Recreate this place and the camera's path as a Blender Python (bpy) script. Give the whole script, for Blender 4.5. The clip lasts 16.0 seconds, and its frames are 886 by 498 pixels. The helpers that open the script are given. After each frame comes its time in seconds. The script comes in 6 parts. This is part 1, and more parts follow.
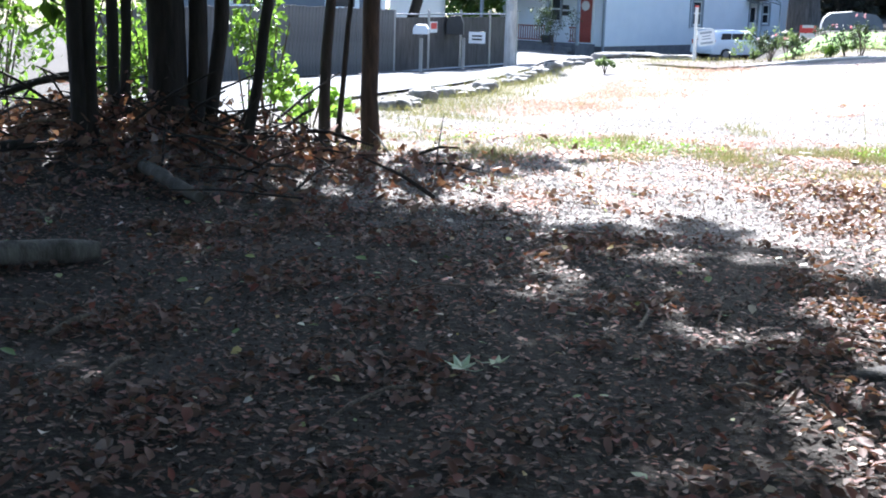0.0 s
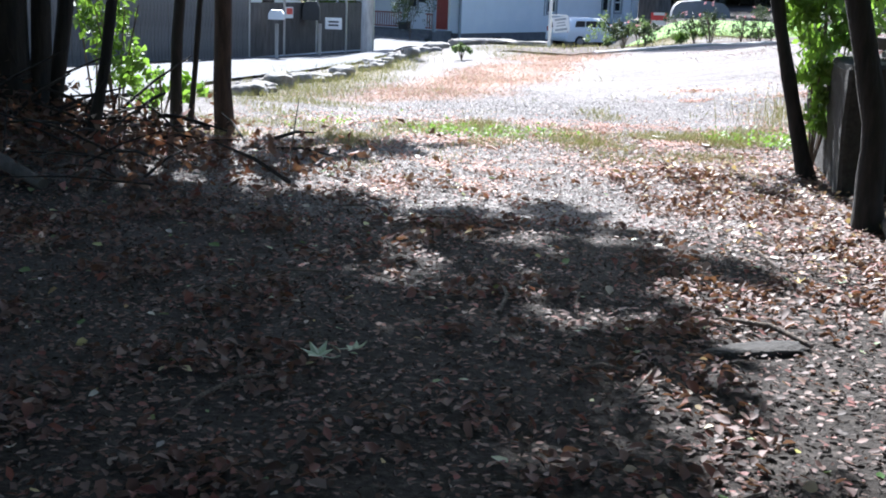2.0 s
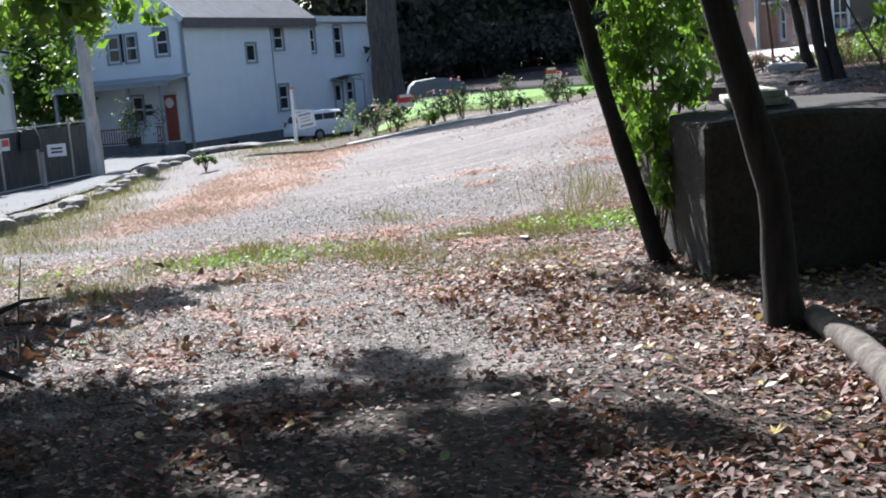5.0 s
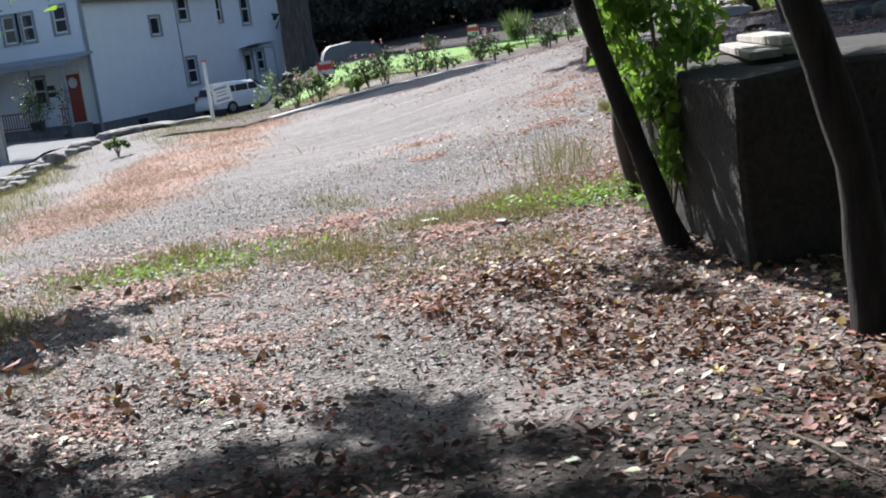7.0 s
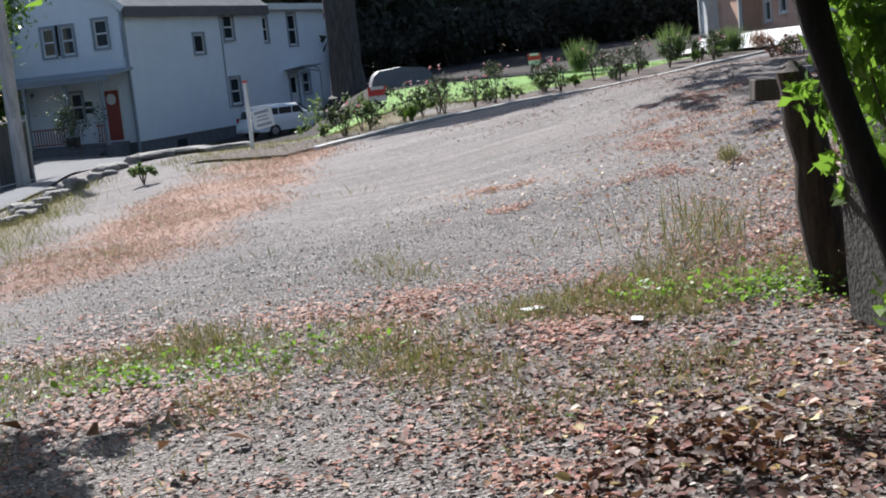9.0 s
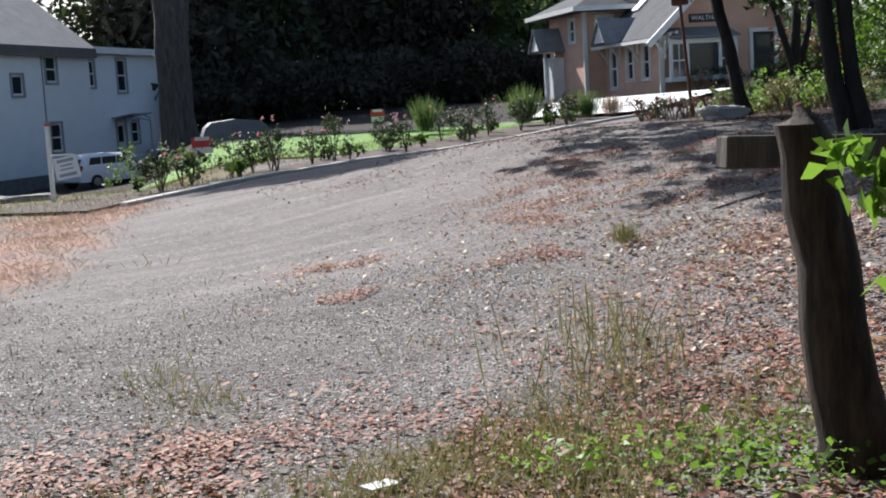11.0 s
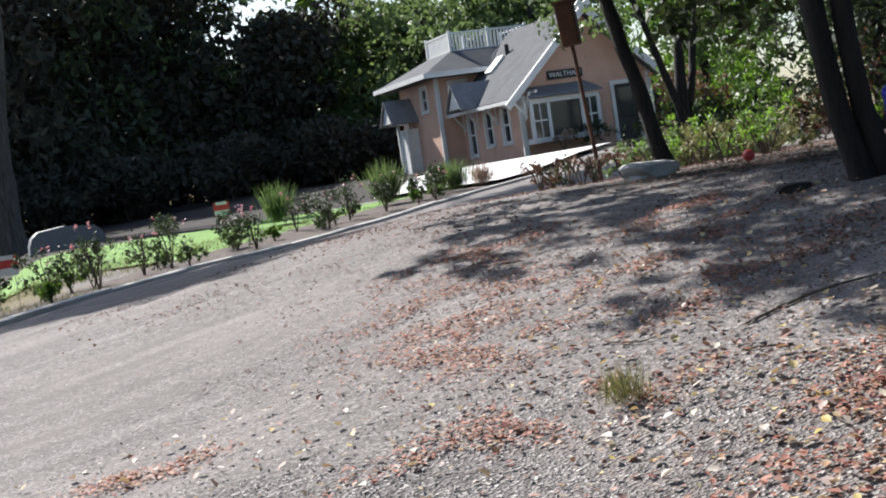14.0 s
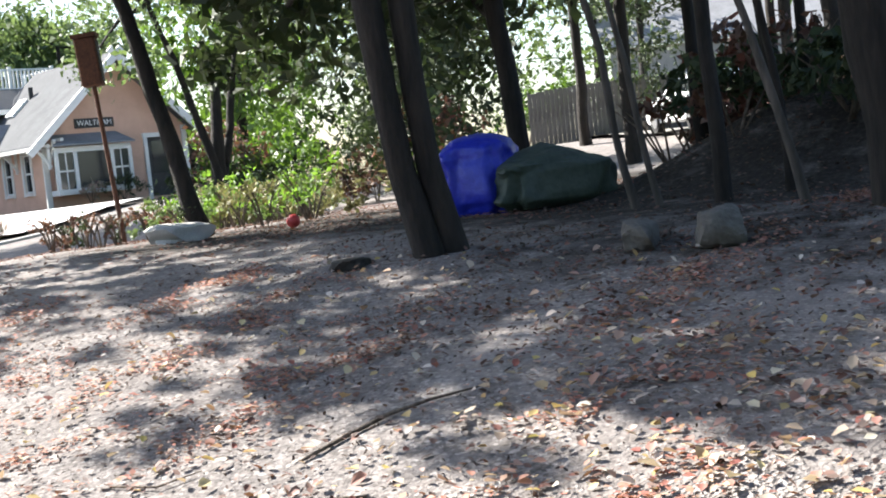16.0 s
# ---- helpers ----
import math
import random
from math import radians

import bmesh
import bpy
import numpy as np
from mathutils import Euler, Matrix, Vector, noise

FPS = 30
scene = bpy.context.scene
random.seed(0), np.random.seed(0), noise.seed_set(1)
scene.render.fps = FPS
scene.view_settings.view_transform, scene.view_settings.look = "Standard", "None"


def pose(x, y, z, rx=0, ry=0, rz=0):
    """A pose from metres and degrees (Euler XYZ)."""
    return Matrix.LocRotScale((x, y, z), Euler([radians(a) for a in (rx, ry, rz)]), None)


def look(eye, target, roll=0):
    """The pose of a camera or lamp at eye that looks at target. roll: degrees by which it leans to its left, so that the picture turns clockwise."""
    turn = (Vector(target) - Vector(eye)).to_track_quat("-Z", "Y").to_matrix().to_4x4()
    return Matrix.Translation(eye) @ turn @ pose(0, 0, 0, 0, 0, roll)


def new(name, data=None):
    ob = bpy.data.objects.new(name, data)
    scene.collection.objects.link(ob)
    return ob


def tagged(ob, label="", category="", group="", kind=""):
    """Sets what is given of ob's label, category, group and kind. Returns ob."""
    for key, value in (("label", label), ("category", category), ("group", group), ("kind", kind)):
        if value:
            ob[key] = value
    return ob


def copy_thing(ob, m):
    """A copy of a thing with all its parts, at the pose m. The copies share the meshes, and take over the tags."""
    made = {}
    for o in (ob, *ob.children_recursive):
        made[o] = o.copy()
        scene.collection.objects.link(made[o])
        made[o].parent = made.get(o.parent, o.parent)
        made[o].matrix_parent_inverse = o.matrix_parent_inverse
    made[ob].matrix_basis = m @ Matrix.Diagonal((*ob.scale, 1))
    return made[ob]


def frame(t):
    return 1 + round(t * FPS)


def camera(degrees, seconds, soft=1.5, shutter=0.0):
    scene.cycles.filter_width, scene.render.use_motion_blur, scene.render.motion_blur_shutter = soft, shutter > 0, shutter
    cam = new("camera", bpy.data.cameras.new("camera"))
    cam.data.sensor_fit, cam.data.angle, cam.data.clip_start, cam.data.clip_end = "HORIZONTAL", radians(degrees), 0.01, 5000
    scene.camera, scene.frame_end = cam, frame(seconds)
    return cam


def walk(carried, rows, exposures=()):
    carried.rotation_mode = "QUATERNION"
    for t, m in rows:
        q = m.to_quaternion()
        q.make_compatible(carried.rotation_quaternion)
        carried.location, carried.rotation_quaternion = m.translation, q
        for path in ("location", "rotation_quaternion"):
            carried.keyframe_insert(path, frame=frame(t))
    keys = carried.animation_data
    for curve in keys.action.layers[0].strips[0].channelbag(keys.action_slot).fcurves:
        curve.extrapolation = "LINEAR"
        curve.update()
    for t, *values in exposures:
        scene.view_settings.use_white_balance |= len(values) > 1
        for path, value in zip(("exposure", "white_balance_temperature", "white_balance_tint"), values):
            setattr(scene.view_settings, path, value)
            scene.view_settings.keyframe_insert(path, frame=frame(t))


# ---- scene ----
cam = camera(38.0, 16.0, 1.9)
ROWS = [
    (0.0, 0.000, 0.000, 1.523, 78.65, -1.54, 0.31),
    (0.5, 0.050, 0.050, 1.518, 79.20, -0.42, -4.57),
    (1.0, 0.064, 0.061, 1.514, 79.03, -0.02, -5.90),
    (1.5, 0.060, 0.061, 1.507, 78.80, -0.88, -6.40),
    (2.0, 0.021, 0.104, 1.485, 78.29, -2.03, -5.94),
    (2.5, -0.037, 0.154, 1.481, 78.01, -0.04, -2.47),
    (3.0, 0.021, 0.538, 1.456, 79.06, -0.10, -2.33),
    (3.5, 0.112, 0.881, 1.459, 82.18, -1.33, -5.34),
    (4.0, 0.140, 1.485, 1.417, 83.79, 1.41, -12.44),
    (6.5, 0.044, 3.321, 1.513, 79.56, 6.42, -20.92),
    (7.0, 0.257, 3.859, 1.488, 79.89, 7.85, -22.22),
    (7.5, 0.421, 4.481, 1.502, 79.80, 5.17, -20.63),
    (8.0, 0.509, 5.131, 1.489, 82.35, 6.43, -19.55),
    (10.5, 1.666, 8.343, 1.362, 79.81, 3.16, -25.10),
    (11.0, 1.902, 8.907, 1.326, 83.45, 3.35, -27.23),
    (11.5, 2.197, 9.546, 1.369, 85.93, 3.77, -24.87),
    (12.0, 2.394, 10.170, 1.346, 87.51, 2.76, -23.54),
    (12.5, 2.761, 10.772, 1.301, 86.33, 5.85, -23.94),
    (13.0, 3.060, 11.387, 1.281, 87.03, 3.31, -25.56),
    (13.5, 3.301, 11.891, 1.295, 86.38, 5.43, -30.33),
    (14.0, 3.696, 12.365, 1.351, 86.18, 8.40, -33.85),
    (14.5, 3.946, 12.766, 1.342, 87.03, 6.25, -41.23),
    (15.0, 4.229, 13.142, 1.342, 87.38, 6.67, -49.29),
    (15.5, 4.608, 13.429, 1.332, 86.47, 8.67, -51.73),
    (16.0, 4.928, 13.634, 1.364, 86.13, 5.88, -54.43),
]
EXPO = [(0.0, 2.5, 5800, 10), (0.3, 2.1, 5800, 10), (0.6, 1.95, 5800, 10), (2.0, 1.9, 5800, 10), (2.5, 2.25, 5900, 10), (3.0, 2.05, 5900, 10), (3.5, 1.65, 6000, 10), (4.2, 1.45, 6000, 10), (6.3, 1.17, 6150, 10), (7.0, 1.15, 6150, 10), (7.5, 1.03, 6150, 10), (8.2, 0.94, 6150, 10), (10.5, 0.74, 6250, 10), (13.5, 0.9, 6250, 10), (14.5, 1.15, 6450, 9), (15.0, 1.55, 6550, 9), (16.0, 1.95, 6600, 8)]
walk(cam, [(t, pose(x, y, z, rx, ry, rz)) for t, x, y, z, rx, ry, rz in ROWS], EXPO)

# ---- light ----
SUN_AZ, SUN_EL = radians(-3), radians(40)      # azimuth from +y towards +x
SUN = Vector((math.sin(SUN_AZ) * math.cos(SUN_EL), math.cos(SUN_AZ) * math.cos(SUN_EL), math.sin(SUN_EL)))
world = bpy.data.worlds.new("sky")
scene.world = world
world.use_nodes = True
wn = world.node_tree.nodes
sky = wn.new("ShaderNodeTexSky")
sky.sky_type, sky.sun_disc, sky.sun_elevation, sky.sun_rotation = "NISHITA", False, SUN_EL, SUN_AZ
sky.dust_density, sky.ozone_density = 1.6, 2.0
world.node_tree.links.new(sky.outputs[0], wn["Background"].inputs[0])
wn["Background"].inputs[1].default_value = 0.085
sun = new("sun", bpy.data.lights.new("sun", "SUN"))
sun.data.energy, sun.data.angle, sun.data.color = 5.0, radians(0.55), (1.0, 0.96, 0.91)
sun.matrix_world = look(SUN * 60, (0, 0, 0))


# ---- materials ----
def nodes_of(name):
    m = bpy.data.materials.new(name)
    m.use_nodes = True
    nt = m.node_tree
    return m, nt, nt.nodes["Principled BSDF"]


def node(nt, kind, **props):
    n = nt.nodes.new("ShaderNode" + kind)
    for k, v in props.items():
        if k == "inputs":
            for i, val in v.items():
                n.inputs[i].default_value = val
        elif k == "data_type":
            n.data_type = v
        elif k == "operation":
            n.operation = v
        elif k == "blend_type":
            n.blend_type = v
        elif k == "attribute_name":
            n.attribute_name = v
    return n


def ramp(nt, src, stops):
    r = nt.nodes.new("ShaderNodeValToRGB")
    el = r.color_ramp.elements
    el[0].position, el[0].color = stops[0][0], (*stops[0][1], 1)
    el[1].position, el[1].color = stops[-1][0], (*stops[-1][1], 1)
    for p, c in stops[1:-1]:
        e = el.new(p)
        e.color = (*c, 1)
    nt.links.new(src, r.inputs[0])
    return r.outputs[0]


def mixc(nt, fac, a, b, mode="MIX"):
    n = node(nt, "Mix", data_type="RGBA", blend_type=mode)
    for sock, v in ((n.inputs[0], fac), (n.inputs[6], a), (n.inputs[7], b)):
        if isinstance(v, (int, float)):
            sock.default_value = v
        elif isinstance(v, tuple):
            sock.default_value = (*v, 1)
        else:
            nt.links.new(v, sock)
    return n.outputs[2]


def noise_out(nt, scale, detail=4, rough=0.6, co=None):
    n = node(nt, "TexNoise", inputs={"Scale": scale, "Detail": detail, "Roughness": rough})
    if co is None:
        co = nt.nodes.new("ShaderNodeTexCoord").outputs["Object"]
    nt.links.new(co, n.inputs["Vector"])
    return n.outputs["Fac"]


def bump(nt, bsdf, height, strength, dist=0.02):
    b = node(nt, "Bump", inputs={"Strength": strength, "Distance": dist})
    nt.links.new(height, b.inputs["Height"])
    nt.links.new(b.outputs[0], bsdf.inputs["Normal"])


def plain(name, c1, c2, scale=3.0, rough=0.8, metal=0.0, fine=40.0, relief=0.2, dist=0.01):
    """Two tones mixed at a coarse and a fine scale, with a fine relief."""
    m, nt, b = nodes_of(name)
    n1, n2 = noise_out(nt, scale), noise_out(nt, fine, 3)
    mix = node(nt, "Math", operation="MULTIPLY_ADD", inputs={1: 0.5, 2: 0.0})
    add = node(nt, "Math", operation="MULTIPLY_ADD", inputs={1: 0.5})
    nt.links.new(n1, mix.inputs[0])
    nt.links.new(n2, add.inputs[0])
    nt.links.new(mix.outputs[0], add.inputs[2])
    col = ramp(nt, add.outputs[0], [(0.34, c1), (0.66, c2)])
    nt.links.new(col, b.inputs["Base Color"])
    b.inputs["Roughness"].default_value, b.inputs["Metallic"].default_value = rough, metal
    bump(nt, b, n2, relief, dist)
    return m


def foliage(name, tones, through_tone, rough=0.55, clear=0.4):
    """Leaves: a tone per leaf, some light passing through."""
    m, nt, b = nodes_of(name)
    geo = nt.nodes.new("ShaderNodeNewGeometry")
    k = len(tones) - 1
    col = ramp(nt, geo.outputs["Random Per Island"], [(i / k, t) for i, t in enumerate(tones)])
    nt.links.new(col, b.inputs["Base Color"])
    b.inputs["Roughness"].default_value = rough
    tr = nt.nodes.new("ShaderNodeBsdfTranslucent")
    tc = mixc(nt, 0.6, col, through_tone)
    nt.links.new(tc, tr.inputs[0])
    mx = node(nt, "MixShader", inputs={0: clear})
    nt.links.new(b.outputs[0], mx.inputs[1])
    nt.links.new(tr.outputs[0], mx.inputs[2])
    nt.links.new(mx.outputs[0], nt.nodes["Material Output"].inputs[0])
    return m


def bark(name, c1, c2, scale=14.0):
    m, nt, b = nodes_of(name)
    tc = nt.nodes.new("ShaderNodeTexCoord")
    mp = node(nt, "Mapping", inputs={"Scale": (1, 1, 0.16)})
    nt.links.new(tc.outputs["Object"], mp.inputs[0])
    n = noise_out(nt, scale, 6, 0.7, mp.outputs[0])
    n2 = noise_out(nt, 2.5, 3)
    col = mixc(nt, n2, ramp(nt, n, [(0.35, c1), (0.68, c2)]), ramp(nt, n, [(0.4, c1), (0.8, tuple(1.25 * v for v in c2))]))
    nt.links.new(col, b.inputs["Base Color"])
    b.inputs["Roughness"].default_value = 0.9
    bump(nt, b, n, 0.8, 0.03)
    return m


def ground_material():
    m, nt, b = nodes_of("lot_ground")
    big, mid, fine, grit = (noise_out(nt, s, 5, 0.65) for s in (0.5, 3.0, 22.0, 90.0))
    tc = nt.nodes.new("ShaderNodeTexCoord").outputs["Object"]
    vor = node(nt, "TexVoronoi", inputs={"Scale": 62.0, "Randomness": 1.0})
    nt.links.new(tc, vor.inputs["Vector"])
    rut = node(nt, "Mapping", inputs={"Rotation": (0, 0, radians(-33)), "Scale": (0.22, 2.4, 1)})
    nt.links.new(tc, rut.inputs[0])
    tracks = noise_out(nt, 1.0, 5, 0.6, rut.outputs[0])
    peb = ramp(nt, vor.outputs["Color"], [(0.12, (0.045, 0.041, 0.039)), (0.4, (0.145, 0.134, 0.128)), (0.7, (0.25, 0.23, 0.22)), (0.95, (0.60, 0.565, 0.54))])
    clod = noise_out(nt, 9.0, 6, 0.75)
    dirt = mixc(nt, ramp(nt, clod, [(0.36, (0.75, 0.75, 0.75)), (0.55, (0, 0, 0))]), ramp(nt, fine, [(0.3, (0.165, 0.145, 0.136)), (0.7, (0.31, 0.277, 0.263))]), (0.095, 0.083, 0.078))
    def mask(name):
        a = node(nt, "Attribute", attribute_name=name)
        s = node(nt, "Math", operation="MULTIPLY_ADD", inputs={1: 0.9, 2: -0.45})
        nt.links.new(mid, s.inputs[0])
        add = node(nt, "Math", operation="ADD")
        nt.links.new(a.outputs["Fac"], add.inputs[0])
        nt.links.new(s.outputs[0], add.inputs[1])
        return ramp(nt, add.outputs[0], [(0.38, (0, 0, 0)), (0.62, (1, 1, 1))])

    stony = mask("stony")
    gravel = mixc(nt, stony, mixc(nt, 0.45, dirt, peb), mixc(nt, ramp(nt, mid, [(0.35, (0.4, 0.4, 0.4)), (0.55, (0.95, 0.95, 0.95))]), dirt, peb))
    gravel = mixc(nt, ramp(nt, big, [(0.45, (0, 0, 0)), (0.65, (0.45, 0.45, 0.45))]), gravel, (0.31, 0.277, 0.26))
    gravel = mixc(nt, ramp(nt, tracks, [(0.36, (0.45, 0.45, 0.45)), (0.5, (0, 0, 0))]), gravel, (0.15, 0.132, 0.125))
    gravel = mixc(nt, ramp(nt, tracks, [(0.56, (0, 0, 0)), (0.68, (0.22, 0.22, 0.22))]), gravel, (0.40, 0.365, 0.35))
    # soil tones lowered so that they carry part of the trees' shade
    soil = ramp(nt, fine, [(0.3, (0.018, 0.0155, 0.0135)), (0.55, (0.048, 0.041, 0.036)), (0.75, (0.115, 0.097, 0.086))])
    turf = ramp(nt, grit, [(0.3, (0.085, 0.072, 0.036)), (0.55, (0.18, 0.148, 0.085)), (0.75, (0.29, 0.24, 0.165))])
    dry = ramp(nt, grit, [(0.3, (0.27, 0.165, 0.13)), (0.6, (0.38, 0.25, 0.20)), (0.8, (0.45, 0.36, 0.27))])

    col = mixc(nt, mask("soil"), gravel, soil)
    col = mixc(nt, mask("dry"), col, dry)
    col = mixc(nt, mask("turf"), col, turf)
    nt.links.new(col, b.inputs["Base Color"])
    b.inputs["Roughness"].default_value = 0.95
    b.inputs["Specular IOR Level"].default_value = 0.2
    h = node(nt, "Math", operation="ADD")
    nt.links.new(fine, h.inputs[0])
    rough = node(nt, "Math", operation="MULTIPLY")
    nt.links.new(vor.outputs["Distance"], rough.inputs[0])
    nt.links.new(stony, rough.inputs[1])
    nt.links.new(rough.outputs[0], h.inputs[1])
    h2 = node(nt, "Math", operation="ADD")
    nt.links.new(h.outputs[0], h2.inputs[0])
    nt.links.new(clod, h2.inputs[1])
    bump(nt, b, h2.outputs[0], 0.75, 0.03)
    return m


M_GROUND = ground_material()
M_ASPHALT = plain("worn_asphalt", (0.06, 0.063, 0.07), (0.115, 0.12, 0.13), 0.6, 0.9, 0, 120, 0.5)
M_LAWN = plain("lawn_green", (0.10, 0.22, 0.03), (0.20, 0.36, 0.06), 1.2, 0.9, 0, 60, 0.9, 0.03)
M_MULCH = plain("bed_soil", (0.06, 0.045, 0.035), (0.17, 0.13, 0.11), 2.0, 0.95, 0, 50, 1.0, 0.03)
M_KERB = plain("kerb_stone", (0.40, 0.38, 0.36), (0.62, 0.60, 0.57), 1.5, 0.85, 0, 60, 0.4)
# near-black: the shade on the block's faces is put into this tone
M_BLOCK = plain("shade_dark_concrete", (0.016, 0.014, 0.012), (0.055, 0.049, 0.044), 2.0, 0.95, 0, 30, 0.8, 0.02)
M_ROCK = plain("field_stone", (0.13, 0.122, 0.112), (0.33, 0.31, 0.285), 3.0, 0.9, 0, 25, 0.8, 0.03)
M_CONCRETE = plain("old_concrete", (0.075, 0.068, 0.06), (0.16, 0.15, 0.135), 2.0, 0.95, 0, 30, 0.7, 0.02)
M_BARK = bark("dark_bark", (0.008, 0.0065, 0.0055), (0.034, 0.026, 0.021))
M_BARK_RED = bark("brown_bark", (0.022, 0.014, 0.010), (0.085, 0.050, 0.035), 18)
M_BARK_GREY = bark("grey_bark", (0.045, 0.039, 0.034), (0.135, 0.115, 0.10), 10)
M_DEADWOOD = bark("weathered_wood", (0.06, 0.05, 0.043), (0.22, 0.19, 0.165), 10)
M_STUMP = bark("stump_bark", (0.014, 0.010, 0.008), (0.10, 0.072, 0.055), 14)
M_LEAF = foliage("tree_leaves", [(0.022, 0.055, 0.010), (0.04, 0.095, 0.016), (0.07, 0.14, 0.026), (0.11, 0.18, 0.036)], (0.26, 0.46, 0.04), 0.55, 0.28)
M_LEAF_BRIGHT = foliage("vine_leaves", [(0.06, 0.12, 0.02), (0.10, 0.18, 0.035), (0.16, 0.25, 0.06)], (0.35, 0.62, 0.06))
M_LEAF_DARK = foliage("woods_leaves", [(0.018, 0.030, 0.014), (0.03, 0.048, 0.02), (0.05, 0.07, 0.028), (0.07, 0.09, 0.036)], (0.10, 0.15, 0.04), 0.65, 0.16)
# dull tones with the woods' backlit darkness put into the leaf colour
M_LEAF_WOODS = foliage("backlit_woods_leaves", [(0.030, 0.034, 0.024), (0.040, 0.042, 0.030), (0.052, 0.045, 0.034), (0.062, 0.066, 0.042)], (0.06, 0.07, 0.03), 0.9, 0.06)
M_LEAF_FAR = foliage("distant_leaves", [(0.05, 0.085, 0.03), (0.08, 0.13, 0.05), (0.14, 0.19, 0.08)], (0.3, 0.42, 0.12), 0.6, 0.3)
M_LITTER = foliage("fallen_leaves", [(0.028, 0.016, 0.013), (0.066, 0.034, 0.028), (0.125, 0.062, 0.050), (0.17, 0.092, 0.075), (0.20, 0.125, 0.10), (0.22, 0.06, 0.048), (0.058, 0.032, 0.025), (0.26, 0.19, 0.16), (0.095, 0.05, 0.04)], (0.4, 0.2, 0.08), 0.7, 0.15)
M_CRUMBS = foliage("leaf_crumb_tones", [(0.022, 0.015, 0.012), (0.05, 0.033, 0.027), (0.09, 0.058, 0.047), (0.035, 0.024, 0.02), (0.17, 0.12, 0.10), (0.07, 0.038, 0.03), (0.05, 0.034, 0.027), (0.03, 0.02, 0.016), (0.12, 0.075, 0.062), (0.34, 0.29, 0.25)], (0.2, 0.14, 0.08), 0.85, 0.03)
M_LITTER_PALE = foliage("bleached_leaves", [(0.62, 0.55, 0.47), (0.50, 0.40, 0.30), (0.34, 0.13, 0.10), (0.70, 0.66, 0.60), (0.55, 0.42, 0.10), (0.42, 0.30, 0.24), (0.26, 0.08, 0.06), (0.58, 0.50, 0.45), (0.40, 0.24, 0.08)], (0.6, 0.45, 0.2), 0.6, 0.2)
M_LITTER_ORANGE = foliage("orange_leaves", [(0.42, 0.17, 0.13), (0.48, 0.25, 0.18), (0.33, 0.11, 0.09), (0.52, 0.37, 0.27), (0.27, 0.10, 0.08), (0.46, 0.21, 0.155), (0.18, 0.085, 0.066), (0.48, 0.30, 0.16)], (0.45, 0.2, 0.08), 0.7, 0.22)
M_PEBBLE = foliage("loose_pebbles", [(0.13, 0.118, 0.112), (0.30, 0.28, 0.27), (0.20, 0.185, 0.175), (0.48, 0.45, 0.43), (0.16, 0.146, 0.14), (0.60, 0.57, 0.545), (0.25, 0.23, 0.22)], (0.1, 0.1, 0.1), 0.85, 0.0)
M_GREENLEAF = foliage("fresh_fallen_leaves", [(0.06, 0.13, 0.03), (0.12, 0.2, 0.06), (0.3, 0.36, 0.2), (0.42, 0.40, 0.11)], (0.3, 0.5, 0.1), 0.5, 0.2)
M_GRASS = foliage("grass_blades", [(0.09, 0.11, 0.03), (0.17, 0.17, 0.06), (0.27, 0.235, 0.11), (0.34, 0.27, 0.16), (0.19, 0.18, 0.07)], (0.32, 0.34, 0.1), 0.6, 0.22)
M_DRYWEED = foliage("dry_weeds", [(0.40, 0.22, 0.18), (0.46, 0.31, 0.26), (0.52, 0.42, 0.34), (0.30, 0.30, 0.17), (0.47, 0.39, 0.30), (0.42, 0.24, 0.20)], (0.42, 0.28, 0.2), 0.7, 0.25)
M_FLOWER = foliage("rose_petals", [(0.45, 0.10, 0.12), (0.62, 0.30, 0.34), (0.7, 0.6, 0.6)], (0.8, 0.3, 0.3), 0.5, 0.25)
M_TWIG = bark("twig_bark", (0.06, 0.045, 0.035), (0.22, 0.17, 0.13), 30)
M_PAVING = plain("pale_driveway", (0.62, 0.62, 0.62), (0.80, 0.80, 0.79), 1.0, 0.9)


def siding_material(name, c1, c2, pitch, rough=0.55):
    m, nt, b = nodes_of(name)
    tc = nt.nodes.new("ShaderNodeTexCoord")
    sep = nt.nodes.new("ShaderNodeSeparateXYZ")
    nt.links.new(tc.outputs["Object"], sep.inputs[0])
    fr = node(nt, "Math", operation="FRACT")
    mul = node(nt, "Math", operation="MULTIPLY", inputs={1: 1 / pitch})
    nt.links.new(sep.outputs["Z"], mul.inputs[0])
    nt.links.new(mul.outputs[0], fr.inputs[0])
    n = noise_out(nt, 1.2, 4)
    nt.links.new(ramp(nt, n, [(0.3, c1), (0.7, c2)]), b.inputs["Base Color"])
    b.inputs["Roughness"].default_value = rough
    bump(nt, b, fr.outputs[0], 0.5, 0.02)
    return m


M_SIDING_WHITE = siding_material("white_siding", (0.78, 0.82, 0.87), (0.85, 0.88, 0.92), 0.11)
M_SIDING_GREY = siding_material("grey_siding", (0.12, 0.135, 0.16), (0.17, 0.19, 0.215), 0.14)
M_SIDING_PINK = siding_material("salmon_shingles", (0.60, 0.37, 0.27), (0.74, 0.48, 0.36), 0.16, 0.8)
M_TRIM = plain("white_trim", (0.68, 0.68, 0.66), (0.82, 0.82, 0.80), 2, 0.5, 0, 30, 0.05)
M_TRIM_GREY = plain("grey_blue_trim", (0.24, 0.27, 0.30), (0.34, 0.37, 0.40), 2, 0.6, 0, 30, 0.05)
